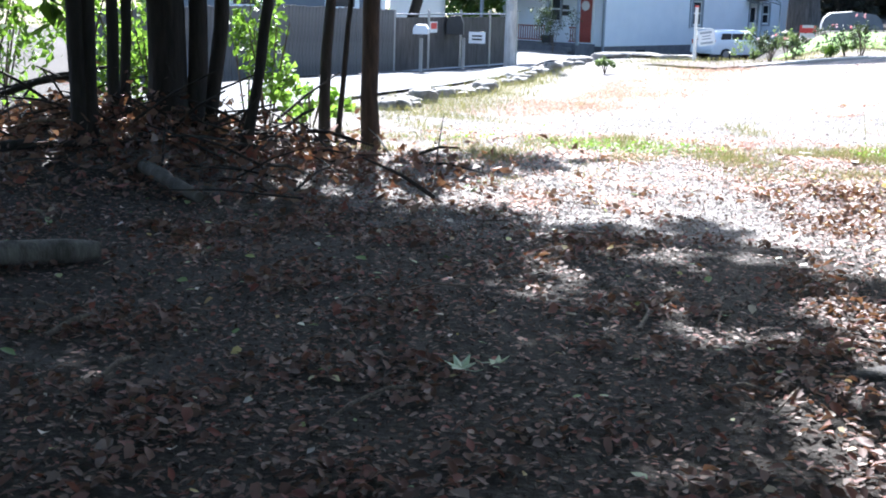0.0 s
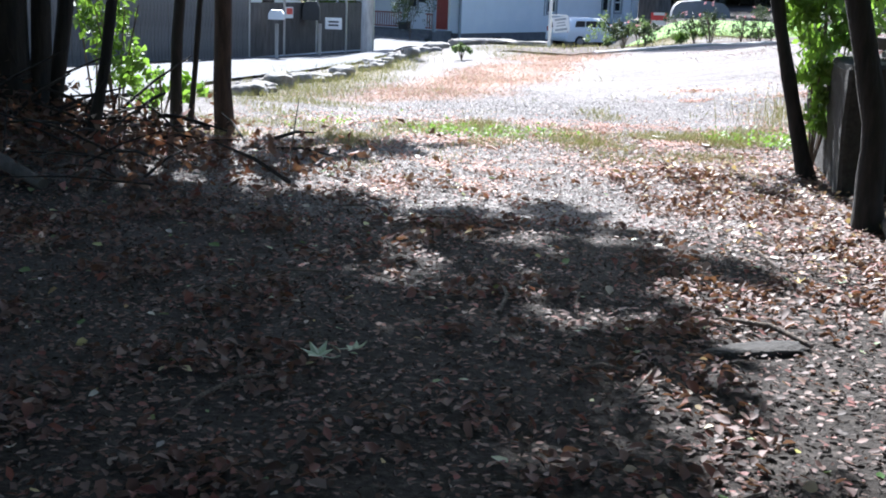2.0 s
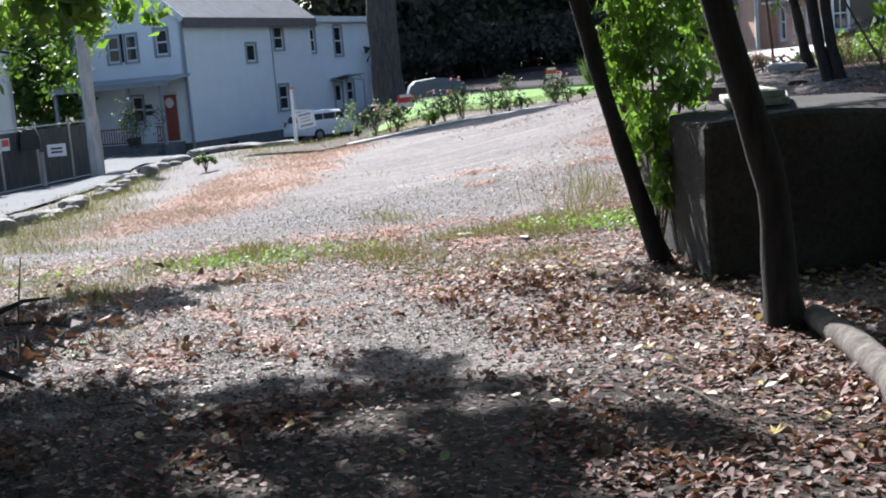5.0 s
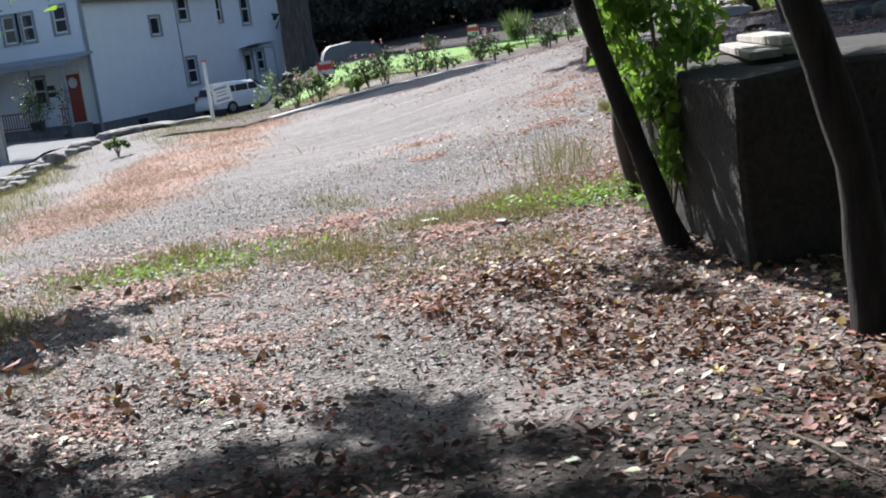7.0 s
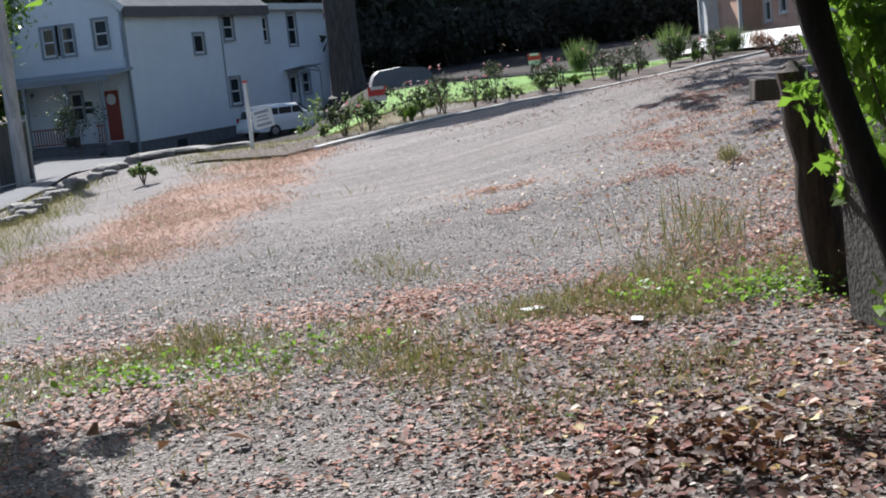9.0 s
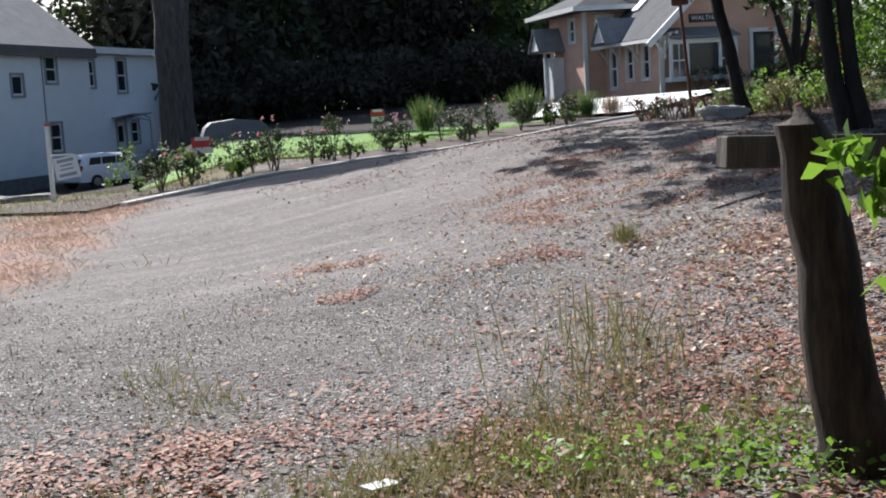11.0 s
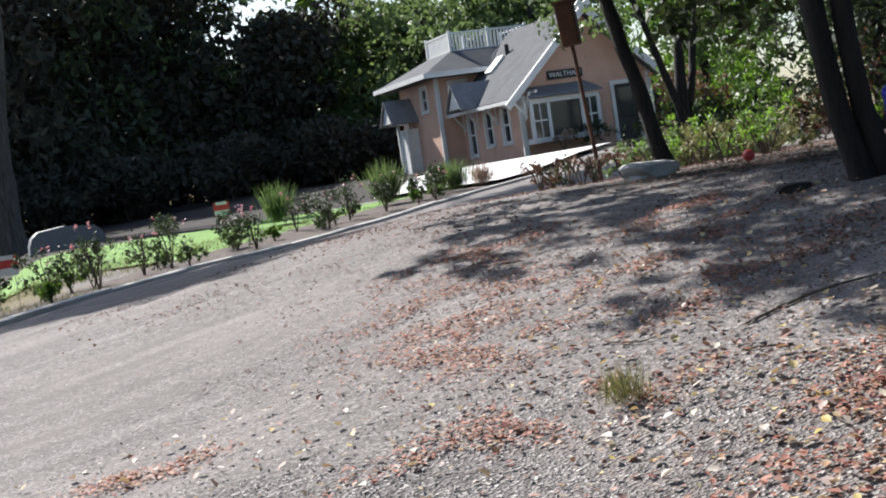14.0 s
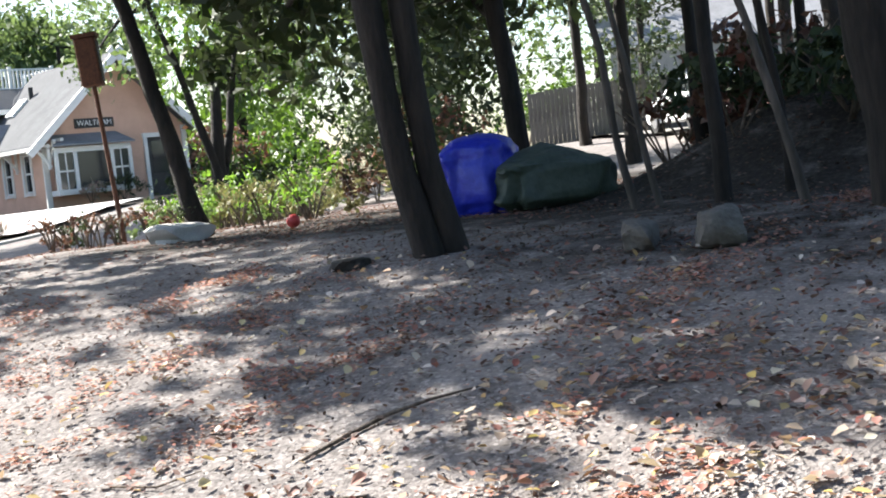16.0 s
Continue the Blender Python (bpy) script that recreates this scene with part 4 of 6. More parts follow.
tree("dark tree beside the concrete block", [[(3.67, 8.0, 0, 0.10), (3.66, 8.08, 0.7, 0.082), (3.55, 8.2, 1.5, 0.077), (3.42, 8.3, 2.4, 0.07), (3.2, 8.5, 3.6, 0.07), (3.1, 8.6, 5.2, 0.05)]], M_BARK,
     [(4.6, 9.6, 3.4, 0.9, 0.9, 0.5), (5.2, 9.2, 4.6, 1.2, 1.2, 0.8), (4.2, 10.4, 2.9, 0.6, 0.6, 0.3)], 1300, 0.15, M_LEAF, 32)

crown("spray", [(x + 0.72, y - 12.15, z, 0.5, 0.45, 0.25) for x, y, z in ((0.84, 14.5, 2.35), (0.0, 14.0, 2.2), (-0.6, 13.5, 2.25), (1.05, 14.8, 2.2), (0.4, 14.3, 2.1), (-0.4, 13.0, 2.1))], 900, 0.13, M_LEAF_BRIGHT, np.random.default_rng(211), ta, "sunlit hanging leaves")["kind"] = "stuff"
crown("spray", [(x - 4.13, y - 10.22, z, 0.5, 0.45, 0.22) for x, y, z in ((3.8, 12.9, 2.55), (4.4, 11.6, 2.45), (4.6, 9.5, 2.2), (3.2, 12.6, 2.6), (5.0, 11.0, 2.3))], 620, 0.13, M_LEAF_BRIGHT, np.random.default_rng(212), tb, "sunlit hanging leaves")["kind"] = "stuff"


# ---- concrete block and its neighbours ----
blk = thing("concrete_block", "weathered concrete retaining block beside the trees", "retaining wall", (4.05, 9.55, 0), 0)
bm = bmesh.new()
box(bm, (0.95, 0.95, 0.45), (1.75, 2.15, 1.1), None, 0.03)
bmesh.ops.subdivide_edges(bm, edges=bm.edges[:], cuts=5, use_grid_fill=True)
for v in bm.verts:
    v.co += Vector((noise.noise(v.co * 1.7), noise.noise(v.co * 1.7 + Vector((5, 0, 0))), noise.noise(v.co * 1.7 + Vector((0, 5, 0))))) * 0.04
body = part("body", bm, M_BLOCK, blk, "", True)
blk.matrix_world = pose(4.02, 9.55, 0, 0, 0, -16)


# leafy undergrowth behind the brush pile
def shrub(name, at, size, count, leaf, mat, label, category, seed, group="", lift=0.1, stems=5):
    rng = np.random.default_rng(seed)
    t = thing(name, label, category, (at[0], at[1], height(*at) + lift), 0, group)
    bm = bmesh.new()
    for i in range(stems):
        w = rng.uniform(0, 6.28)
        d = Vector((math.cos(w) * size[0] * 0.35, math.sin(w) * size[0] * 0.35, size[1] * 0.8))
        tube(bm, [(0, 0, -0.1), d * 0.5 + Vector((0, 0, 0.05)), d], [0.012, 0.01, 0.005], 5)
    part("stem", bm, M_TWIG, t)
    blobs = [(rng.normal(0, size[0] * 0.25), rng.normal(0, size[0] * 0.25), size[1] * rng.uniform(0.35, 0.75), size[0] * 0.35, size[0] * 0.35, size[1] * 0.3) for _ in range(5)]
    crown("foliage", blobs, count, leaf, mat, rng, t)
    return t


for i, (x, y, s, h) in enumerate(((-2.7, 11.9, 0.8, 1.1), (-3.4, 11.8, 1.0, 1.6), (-4.1, 11.4, 1.0, 1.9), (-1.75, 12.6, 0.6, 1.4), (-2.1, 13.6, 0.9, 1.8), (-3.2, 13.0, 1.0, 1.8), (-4.4, 12.6, 1.2, 2.2), (-1.5, 14.2, 0.6, 0.5))):
    shrub("undergrowth_bush", (x, y), (s, h), 420, 0.1, M_LEAF_BRIGHT if i % 2 else M_LEAF, "sunlit green leafy bush behind the brush pile", "bush", 40 + i, "bushes behind the brush pile", 0.0)


# ---- houses ----
def wall_panel(parent, name, w, h, holes, material, m, thick=0.16, gable=None, label=""):
    """An upright wall in the x-z plane of m, w wide and h high, with rectangular holes (x0, z0, x1, z1) cut through;
    gable: height of the triangle on top."""
    bm = bmesh.new()
    xs = sorted({0.0, w, *([w / 2] if gable else []), *[v for q in holes for v in (q[0], q[2])]})
    zs = sorted({0.0, h, *[v for q in holes for v in (q[1], q[3])]})
    front = {(x, z): bm.verts.new((x, 0, z)) for x in xs for z in zs}
    for x0, x1 in zip(xs, xs[1:]):
        for z0, z1 in zip(zs, zs[1:]):
            if not any(a < (x0 + x1) / 2 < c and b < (z0 + z1) / 2 < d for a, b, c, d in holes):
                bm.faces.new((front[x0, z0], front[x1, z0], front[x1, z1], front[x0, z1]))
    if gable:
        tip = bm.verts.new((w / 2, 0, h + gable))
        for side in ([x for x in xs if x <= w / 2], [x for x in xs if x >= w / 2]):
            bm.faces.new([front[x, h] for x in side] + [tip])
    bmesh.ops.recalc_face_normals(bm, faces=bm.faces)
    got = bmesh.ops.extrude_face_region(bm, geom=bm.faces[:])
    bmesh.ops.translate(bm, vec=(0, thick, 0), verts=[v for v in got["geom"] if isinstance(v, bmesh.types.BMVert)])
    loose = [v for v in bm.verts if not v.link_faces]
    bmesh.ops.delete(bm, geom=loose, context="VERTS")
    ob = part(name, bm, material, parent, label)
    ob.matrix_local = m
    return ob


def window(parent, m, w, h, trim, sash=None, name="window", bars=True):
    """A sash window at m (x along the wall, y inwards, z up; its lower middle at the origin)."""
    sash = sash or M_TRIM
    bm = bmesh.new()
    t = 0.11
    for x in (-w / 2 - t / 2, w / 2 + t / 2):
        box(bm, (x, -0.02, h / 2), (t, 0.08, h + 2 * t), None, 0.008)
    box(bm, (0, -0.02, h + t / 2), (w, 0.08, t), None, 0.008)
    box(bm, (0, -0.04, -t / 2), (w + 0.06, 0.13, t * 0.7), None, 0.008)
    win = part(name, bm, trim, parent)
    win.matrix_local = m
    bm = bmesh.new()
    for x in (-w / 2 + 0.03, w / 2 - 0.03):
        box(bm, (x, 0.04, h / 2), (0.06, 0.05, h))
    for z in (0.035, h - 0.035) + ((h / 2,) if bars else ()):
        box(bm, (0, 0.04, z), (w - 0.12, 0.05, 0.07))
    part("sash", bm, sash, win)
    for z0, z1 in ((0.07, h / 2 - 0.035), (h / 2 + 0.035, h - 0.07)) if bars else ((0.07, h - 0.07),):
        bm = bmesh.new()
        box(bm, (0, 0.05, (z0 + z1) / 2), (w - 0.12, 0.02, z1 - z0))
        part("pane", bm, M_GLASS, win)
    bm = bmesh.new()
    box(bm, (0, 0.14, h * 0.74), (w - 0.14, 0.01, h * 0.46))
    part("blind", bm, M_TRIM, win)
    return win


def roof_slab(parent, a, b, c, d, material, thick=0.12, name="roof"):
    """A roof plane over four corners."""
    bm = bmesh.new()
    lo = [bm.verts.new(p) for p in (a, b, c, d)]
    hi = [bm.verts.new(Vector(p) + Vector((0, 0, thick))) for p in (a, b, c, d)]
    bm.faces.new(lo[::-1])
    bm.faces.new(hi)
    for i in range(4):
        j = (i + 1) % 4
        bm.faces.new((lo[i], lo[j], hi[j], hi[i]))
    return part(name, bm, material, parent)


def bars(parent, name, items, material, label="", bevel=0.0):
    """Straight pieces (centre, size, turn) joined into one part."""
    bm = bmesh.new()
    for it in items:
        box(bm, it[0], it[1], it[2] if len(it) > 2 else None, bevel)
    return part(name, bm, material, parent, label)


# the white two-storey house; local x along its long side, y into the house
WH = thing("house", "white two-storey house with grey roof and porch", "house", (7.35, 62.3, -1.75), math.degrees(math.atan2(0.75, 0.66)))
F, E = 0.85, 6.5        # top of the foundation, eave, above the house's ground
wins = [(8.1, 4.95, 9.0, 6.1), (5.35, 4.4, 6.2, 5.25), (8.1, 1.85, 9.0, 3.1)]
wall_panel(WH, "wall", 11.8, E - F, [(a, b - F, c, d - F) for a, b, c, d in wins], M_SIDING_WHITE, pose(0, 0, F))
for a, b, c, d in wins:
    window(WH, pose((a + c) / 2, 0, b), c - a, d - b, M_TRIM_GREY, None, "window", d - b > 1)
# gable end with the porch: runs from the corner to local +y
GW = 6.4
gm = pose(0, GW, F, 0, 0, -90)
gw = [(GW - 1.45, 4.95, GW - 0.8, 6.1), (GW - 4.1, 4.8, GW - 2.6, 6.1), (GW - 1.55, 1.0, GW - 0.65, 3.12), (GW - 3.15, 1.95, GW - 2.55, 3.15)]
wall_panel(WH, "gable_wall", GW, E - F, [(a, b - F, c, d - F) for a, b, c, d in gw], M_SIDING_WHITE, gm, 0.16, 2.55)
for i, (a, b, c, d) in enumerate(gw):
    m = pose(0, GW - (a + c) / 2, b, 0, 0, -90)
    if i == 2:
        bm = box(bmesh.new(), (0, 0.06, (d - b) / 2), (c - a, 0.05, d - b), None, 0.01)
        for z in (0.45, 1.15):
            for x in (-0.2, 0.2):
                box(bm, (x, 0.03, z), (0.27, 0.02, 0.5), None, 0.008)
        dr = part("door", bm, M_DOOR_RED, WH, "red panelled front door")
        dr.matrix_local = m
        bm = bmesh.new()
        bmesh.ops.create_circle(bm, cap_ends=True, segments=16, radius=0.24, matrix=pose(0, 0.028, 1.75, 90))
        part("fanlight", bm, M_TRIM, dr)
        bars(dr, "door_frame", [((-0.5, 0, 1.08), (0.1, 0.1, 2.3)), ((0.5, 0, 1.08), (0.1, 0.1, 2.3)), ((0, 0, 2.2), (0.9, 0.1, 0.1))], M_TRIM)
    elif i == 1:
        for x in (-0.5, 0.5):
            window(WH, m @ pose(x, 0, 0), 0.62, d - b - 0.1, M_TRIM_GREY)
    else:
        window(WH, m, c - a, d - b, M_TRIM_GREY)
wall_panel(WH, "back_wall", 11.8, E - F, [], M_SIDING_WHITE, pose(0, GW - 0.16, F))
wall_panel(WH, "end_wall", GW, E - F, [], M_SIDING_WHITE, pose(11.8, GW, F, 0, 0, -90), 0.16, 2.55)
bars(WH, "foundation", [((5.9, 3.2, 0.2), (11.7, 6.3, 1.3)), ((15.9, 3.2, 0.2), (8.0, 6.2, 1.3))], M_FOUNDATION, "grey stone foundation")
bars(WH, "cellar_window", [((3.4, 0.03, 0.45), (0.7, 0.06, 0.4))], M_GLASS)
oh = 0.35
ridge = E + 2.75
roof_slab(WH, (-oh, -oh, E - 0.1), (12.1, -oh, E - 0.1), (12.1, GW / 2, ridge), (-oh, GW / 2, ridge), M_ROOF)
roof_slab(WH, (-oh, GW + oh, E - 0.1), (-oh, GW / 2, ridge), (12.1, GW / 2, ridge), (12.1, GW + oh, E - 0.1), M_ROOF)
bars(WH, "fascia", [((5.9, -oh + 0.02, E - 0.22), (12.4, 0.1, 0.42)), ((5.9, -0.16, E - 0.38), (11.9, 0.34, 0.06))], M_TRIM_BROWN, "dark brown eave fascia")
sl = math.degrees(math.atan2(2.85, GW / 2 + oh))
for s, y in ((1, (GW / 2 - oh) / 2), (-1, GW - (GW / 2 - oh) / 2)):
    bars(WH, "bargeboard", [((-oh - 0.02, y, E + 1.36), (0.06, 4.6, 0.3), rot(s * sl, 0, 0))], M_TRIM)
bars(WH, "downpipe", [((-0.06, -0.06, 3.1), (0.1, 0.1, 6.6))], M_TRIM_GREY, "grey downpipe at the corner")
bars(WH, "conduit", [((7.8, -0.03, 4.2), (0.05, 0.05, 5.0))], M_TRIM_GREY)
# wing
ww = [(12.35, 4.75, 12.85, 6.0), (15.1, 4.5, 16.0, 6.1), (14.6, 1.0, 15.5, 3.0), (16.1, 1.9, 16.9, 3.0)]
wall_panel(WH, "wing_wall", 8.0, 5.65, [(a - 11.9, b - F, c - 11.9, d - F) for a, b, c, d in ww], M_SIDING_WHITE, pose(11.9, 0.25, F))
wall_panel(WH, "wing_end_wall", 6.0, 5.65, [], M_SIDING_WHITE, pose(19.9, 6.2, F, 0, 0, -90))
for i, (a, b, c, d) in enumerate(ww):
    if i == 2:
        bm = box(bmesh.new(), (0, 0.06, 1.0), (0.9, 0.05, 2.0), None, 0.01)
        dr = part("side_door", bm, M_TRIM, WH)
        dr.matrix_local = pose((a + c) / 2, 0.25, b)
        bars(dr, "pane", [((0, 0.03, 1.4), (0.5, 0.02, 0.8))], M_GLASS)
        bars(dr, "door_frame", [((-0.5, 0, 1.0), (0.1, 0.12, 2.1)), ((0.5, 0, 1.0), (0.1, 0.12, 2.1)), ((0, 0, 2.1), (1.1, 0.12, 0.12))], M_TRIM_GREY)
    else:
        window(WH, pose((a + c) / 2, 0.25, b), c - a, d - b, M_TRIM_GREY)
bm = bmesh.new()
tube(bm, [(14.2, -0.75, 3.0), (14.7, -0.75, 3.25), (15.6, -0.75, 3.3), (16.3, -0.75, 3.1)], [0.03] * 4, 6)
for x in (14.2, 16.3):
    tube(bm, [(x, -0.75, 3.0), (x, 0.2, 3.2)], [0.03, 0.03], 6)
    tube(bm, [(x, -0.75, 3.0), (x, -0.75, -0.1)], [0.03, 0.03], 6)
box(bm, (15.25, -0.3, 3.28), (2.2, 1.1, 0.05), rot(-8, 0, 0))
part("door_canopy", bm, M_TRIM_GREY, WH, "grey side-door canopy on thin posts")
bars(WH, "side_steps", [((15.0, -0.3, 0.1 + 0.18 * i), (1.4, 1.1 - 0.28 * i, 0.18)) for i in range(5)], M_FOUNDATION)
roof_slab(WH, (11.75, -0.15, 6.5), (20.2, -0.15, 6.5), (20.2, 6.4, 6.75), (11.75, 6.4, 6.75), M_TRIM, 0.14, "wing_roof")
bars(WH, "wing_fascia", [((15.95, -0.14, 6.42), (8.4, 0.08, 0.2))], M_TRIM)
# porch on the gable side (towards local -x)
bars(WH, "porch_floor", [((-0.85, 3.3, 0.5), (1.6, 5.8, 0.9))], M_FOUNDATION)
bars(WH, "porch_roof", [((-0.9, 3.1, 3.85), (1.9, 6.6, 0.12), rot(0, -7, 0)), ((-1.8, 3.1, 3.66), (0.08, 6.6, 0.22))], M_TRIM_GREY, "low grey porch roof")
for y in (0.3, 2.1, 4.2, 6.2):
    bars(WH, "porch_post", [((-1.65, y, 2.3), (0.13, 0.13, 2.75))], M_TRIM_GREY)
for y0, y1 in ((2.2, 4.1), (4.3, 6.1), (0.35, 0.8)):
    for z in (1.1, 1.75):
        rl = bars(WH, "porch_rail", [((-1.65, (y0 + y1) / 2, z), (0.06, y1 - y0, 0.06))], M_RAIL_RED, "dark red porch railing")
    y = y0 + 0.08
    while y < y1:
        bars(rl, "baluster", [((-1.65, y, 1.42), (0.035, 0.035, 0.62))], M_RAIL_RED)
        y += 0.14
bars(WH, "porch_steps", [((-1.9 - 0.28 * i, 1.2, 0.72 - 0.18 * i), (0.35, 1.3, 0.18)) for i in range(5)], M_FOUNDATION)
for z in (2.35, 2.65):
    bars(WH, "house_mailbox", [((-0.08, 2.2, z), (0.12, 0.3, 0.2))], M_BLACK, "black letterbox beside the door")
bars(WH, "hanging_basket", [((-1.7, 2.0, 1.15), (0.4, 0.4, 0.35))], M_BLACK)

# grey house behind the fence, and a bright white gable behind it
GH = thing("house", "grey-sided house behind the board fence", "house", (-9.9, 46, -1.2), 4)
gwin = [(5.6, 2.0, 6.6, 3.4), (2.2, 2.0, 3.2, 3.4), (5.6, 4.9, 6.6, 6.2)]
wall_panel(GH, "wall", 7.6, 7.0, gwin, M_SIDING_GREY, pose(0, 0, 0))
wall_panel(GH, "side_wall", 9.0, 7.0, [], M_SIDING_GREY, pose(7.6, 0, 0, 0, 0, 90))
for a, b, c, d in gwin:
    window(GH, pose((a + c) / 2, 0, b), c - a, d - b, M_TRIM)
roof_slab(GH, (-0.4, -0.4, 7.0), (8.0, -0.4, 7.0), (8.0, 4.5, 10.0), (-0.4, 4.5, 10.0), M_ROOF)
roof_slab(GH, (-0.4, 9.4, 7.0), (-0.4, 4.5, 10.0), (8.0, 4.5, 10.0), (8.0, 9.4, 7.0), M_ROOF)
bars(GH, "corner_board", [((7.55, -0.03, 3.5), (0.16, 0.1, 7.0))], M_TRIM)
BH = thing("house", "bright white house wall beyond the trees", "house", (-2.6, 57, -1.5), 2)
wall_panel(BH, "wall", 2.4, 6.2, [], M_SIDING_WHITE, pose(0, 0, 0))
wall_panel(BH, "side_wall", 6, 6.2, [], M_SIDING_WHITE, pose(2.4, 0, 0, 0, 0, 90))
roof_slab(BH, (-0.3, -0.3, 6.2), (2.7, -0.3, 6.2), (2.7, 6.3, 8.5), (-0.3, 6.3, 8.5), M_ROOF)

# the salmon house; local x along its front, y into the house
PZ = 1.05
PH = thing("house", "salmon shingled house with white trim and bay window", "house", (33.6, 51.2, PZ), -14)
EV = 2.75
pw = [(0.35, 0.75, 2.75, 2.0), (4.0, 0.15, 4.95, 2.35)]
wall_panel(PH, "front_wall", 5.6, EV, pw, M_SIDING_PINK, pose(0, 0, 0), 0.16, 2.6)
side_holes = [(1.2, 0.7, 1.9, 2.1), (3.0, 0.7, 3.7, 2.1), (4.9, 0.4, 5.6, 2.1)]
wall_panel(PH, "side_wall", 6.3, EV, [(6.3 - c, b, 6.3 - a, d) for a, b, c, d in side_holes], M_SIDING_PINK, pose(0, 6.3, 0, 0, 0, -90))
for a, b, c, d in side_holes:
    window(PH, pose(0, (a + c) / 2, b, 0, 0, -90), c - a, d - b, M_TRIM)
wall_panel(PH, "right_wall", 6.3, EV, [], M_SIDING_PINK, pose(5.6, 0, 0, 0, 0, 90))
for x in (0.0, 5.55):
    bars(PH, "corner_board", [((x, -0.03, 1.35), (0.2, 0.1, 2.75))], M_TRIM)
o = 0.6
k = 2.6 / 2.8
roof_slab(PH, (-o, -0.7, EV - o * k), (2.8, -0.7, EV + 2.6), (2.8, 6.4, EV + 2.6), (-o, 6.4, EV - o * k), M_ROOF_PALE)
roof_slab(PH, (2.8, -0.7, EV + 2.6), (5.6 + o, -0.7, EV - o * k), (5.6 + o, 6.4, EV - o * k), (2.8, 6.4, EV + 2.6), M_ROOF_PALE)
ang = math.degrees(math.atan(k))
for sgn, cx in ((-1, (2.8 - o) / 2), (1, (2.8 + 5.6 + o) / 2)):
    bars(PH, "bargeboard", [((cx, -0.75, EV + (2.6 - o * k) / 2), (5.3, 0.09, 0.26), rot(0, sgn * ang, 0))], M_TRIM)
bars(PH, "gutter", [((-o - 0.03, 2.8, EV - o * k), (0.12, 7.2, 0.13))], M_TRIM)
for y in (-0.5, 2.4, 4.4, 6.0):
    bars(PH, "eave_bracket", [((-0.28, y, EV - 0.85), (0.08, 0.08, 0.95), rot(0, -38, 0)), ((-0.28, y, EV - 0.48), (0.62, 0.08, 0.08)), ((-0.05, y, EV - 0.85), (0.08, 0.08, 0.9))], M_TRIM, "white timber eave bracket")
bars(PH, "eave_bracket", [((0.35, -0.4, EV - 0.3), (0.1, 0.9, 0.1)), ((0.1, -0.35, EV - 0.8), (0.1, 0.1, 1.3), rot(40, 0, 0))], M_TRIM, "white timber eave bracket")
# bay window
bm = bmesh.new()
box(bm, (1.55, -0.3, 0.6), (2.9, 0.75, 0.2), None, 0.01)
box(bm, (1.55, -0.3, 2.08), (2.9, 0.75, 0.2), None, 0.01)
for x in (0.15, 0.85, 2.25, 2.95):
    box(bm, (x, -0.62, 1.34), (0.13, 0.12, 1.4))
bay = part("bay_window", bm, M_TRIM, PH, "white framed bay window")
for x0, x1 in ((0.22, 0.78), (0.92, 2.18), (2.32, 2.88)):
    bars(bay, "pane", [(((x0 + x1) / 2, -0.6, 1.34), (x1 - x0, 0.02, 1.3))], M_GLASS)
    if x1 - x0 < 1:
        bars(bay, "glazing_bar", [(((x0 + x1) / 2, -0.62, 1.34), (x1 - x0, 0.04, 0.06)), (((x0 + x1) / 2, -0.62, 1.34), (0.04, 0.04, 1.3))], M_TRIM)
    else:
        for dx in (-0.42, -0.12, 0.3):
            bars(bay, "curtain", [(((x0 + x1) / 2 + dx, -0.575, 1.34), (0.24, 0.02, 1.28))], M_TRIM)
roof_slab(PH, (0.0, -0.85, 2.2), (3.1, -0.85, 2.2), (2.8, 0, 2.6), (0.3, 0, 2.6), M_ROOF, 0.06, "bay_roof")
bm = box(bmesh.new(), (4.47, 0.05, 1.25), (0.95, 0.05, 2.2), None, 0.01)
dr = part("front_door", bm, M_BLACK, PH, "dark front door with glazing")
bars(dr, "pane", [((4.47, 0.02, 1.6), (0.6, 0.02, 1.2))], M_GLASS)
bars(dr, "door_frame", [((3.92, -0.02, 1.25), (0.14, 0.12, 2.4)), ((5.02, -0.02, 1.25), (0.14, 0.12, 2.4)), ((4.47, -0.02, 2.42), (1.3, 0.14, 0.16))], M_TRIM)
# two-storey part behind
T0, TH = 6.3, 4.1
tw = [(0.6, 2.75, 1.3, 3.6)]
wall_panel(PH, "tower_wall", 6.0, TH, tw, M_SIDING_PINK, pose(-0.95, T0, 0))
for a, b, c, d in tw:
    window(PH, pose(-0.95 + (a + c) / 2, T0, b), c - a, d - b, M_TRIM)
wall_panel(PH, "tower_side_wall", 5.0, TH, [(3.0, 2.6, 3.7, 3.6), (0.5, 0.5, 1.2, 2.0)], M_SIDING_PINK, pose(-0.95, T0 + 5.0, 0, 0, 0, -90))
window(PH, pose(-0.95, T0 + 5.0 - 3.35, 2.6, 0, 0, -90), 0.7, 1.0, M_TRIM)
window(PH, pose(-0.95, T0 + 5.0 - 0.85, 0.5, 0, 0, -90), 0.7, 1.5, M_TRIM)
bars(PH, "corner_board", [((-0.95, T0 - 0.03, TH / 2), (0.18, 0.1, TH))], M_TRIM)
wall_panel(PH, "tower_back_wall", 6.0, TH, [], M_SIDING_PINK, pose(-0.95, T0 + 4.84, 0))
bm = bmesh.new()
lo = [(-1.75, T0 - 1.0, TH - 0.1), (6.2, T0 - 1.0, TH - 0.1), (6.2, T0 + 6.2, TH - 0.1), (-1.75, T0 + 6.2, TH - 0.1)]
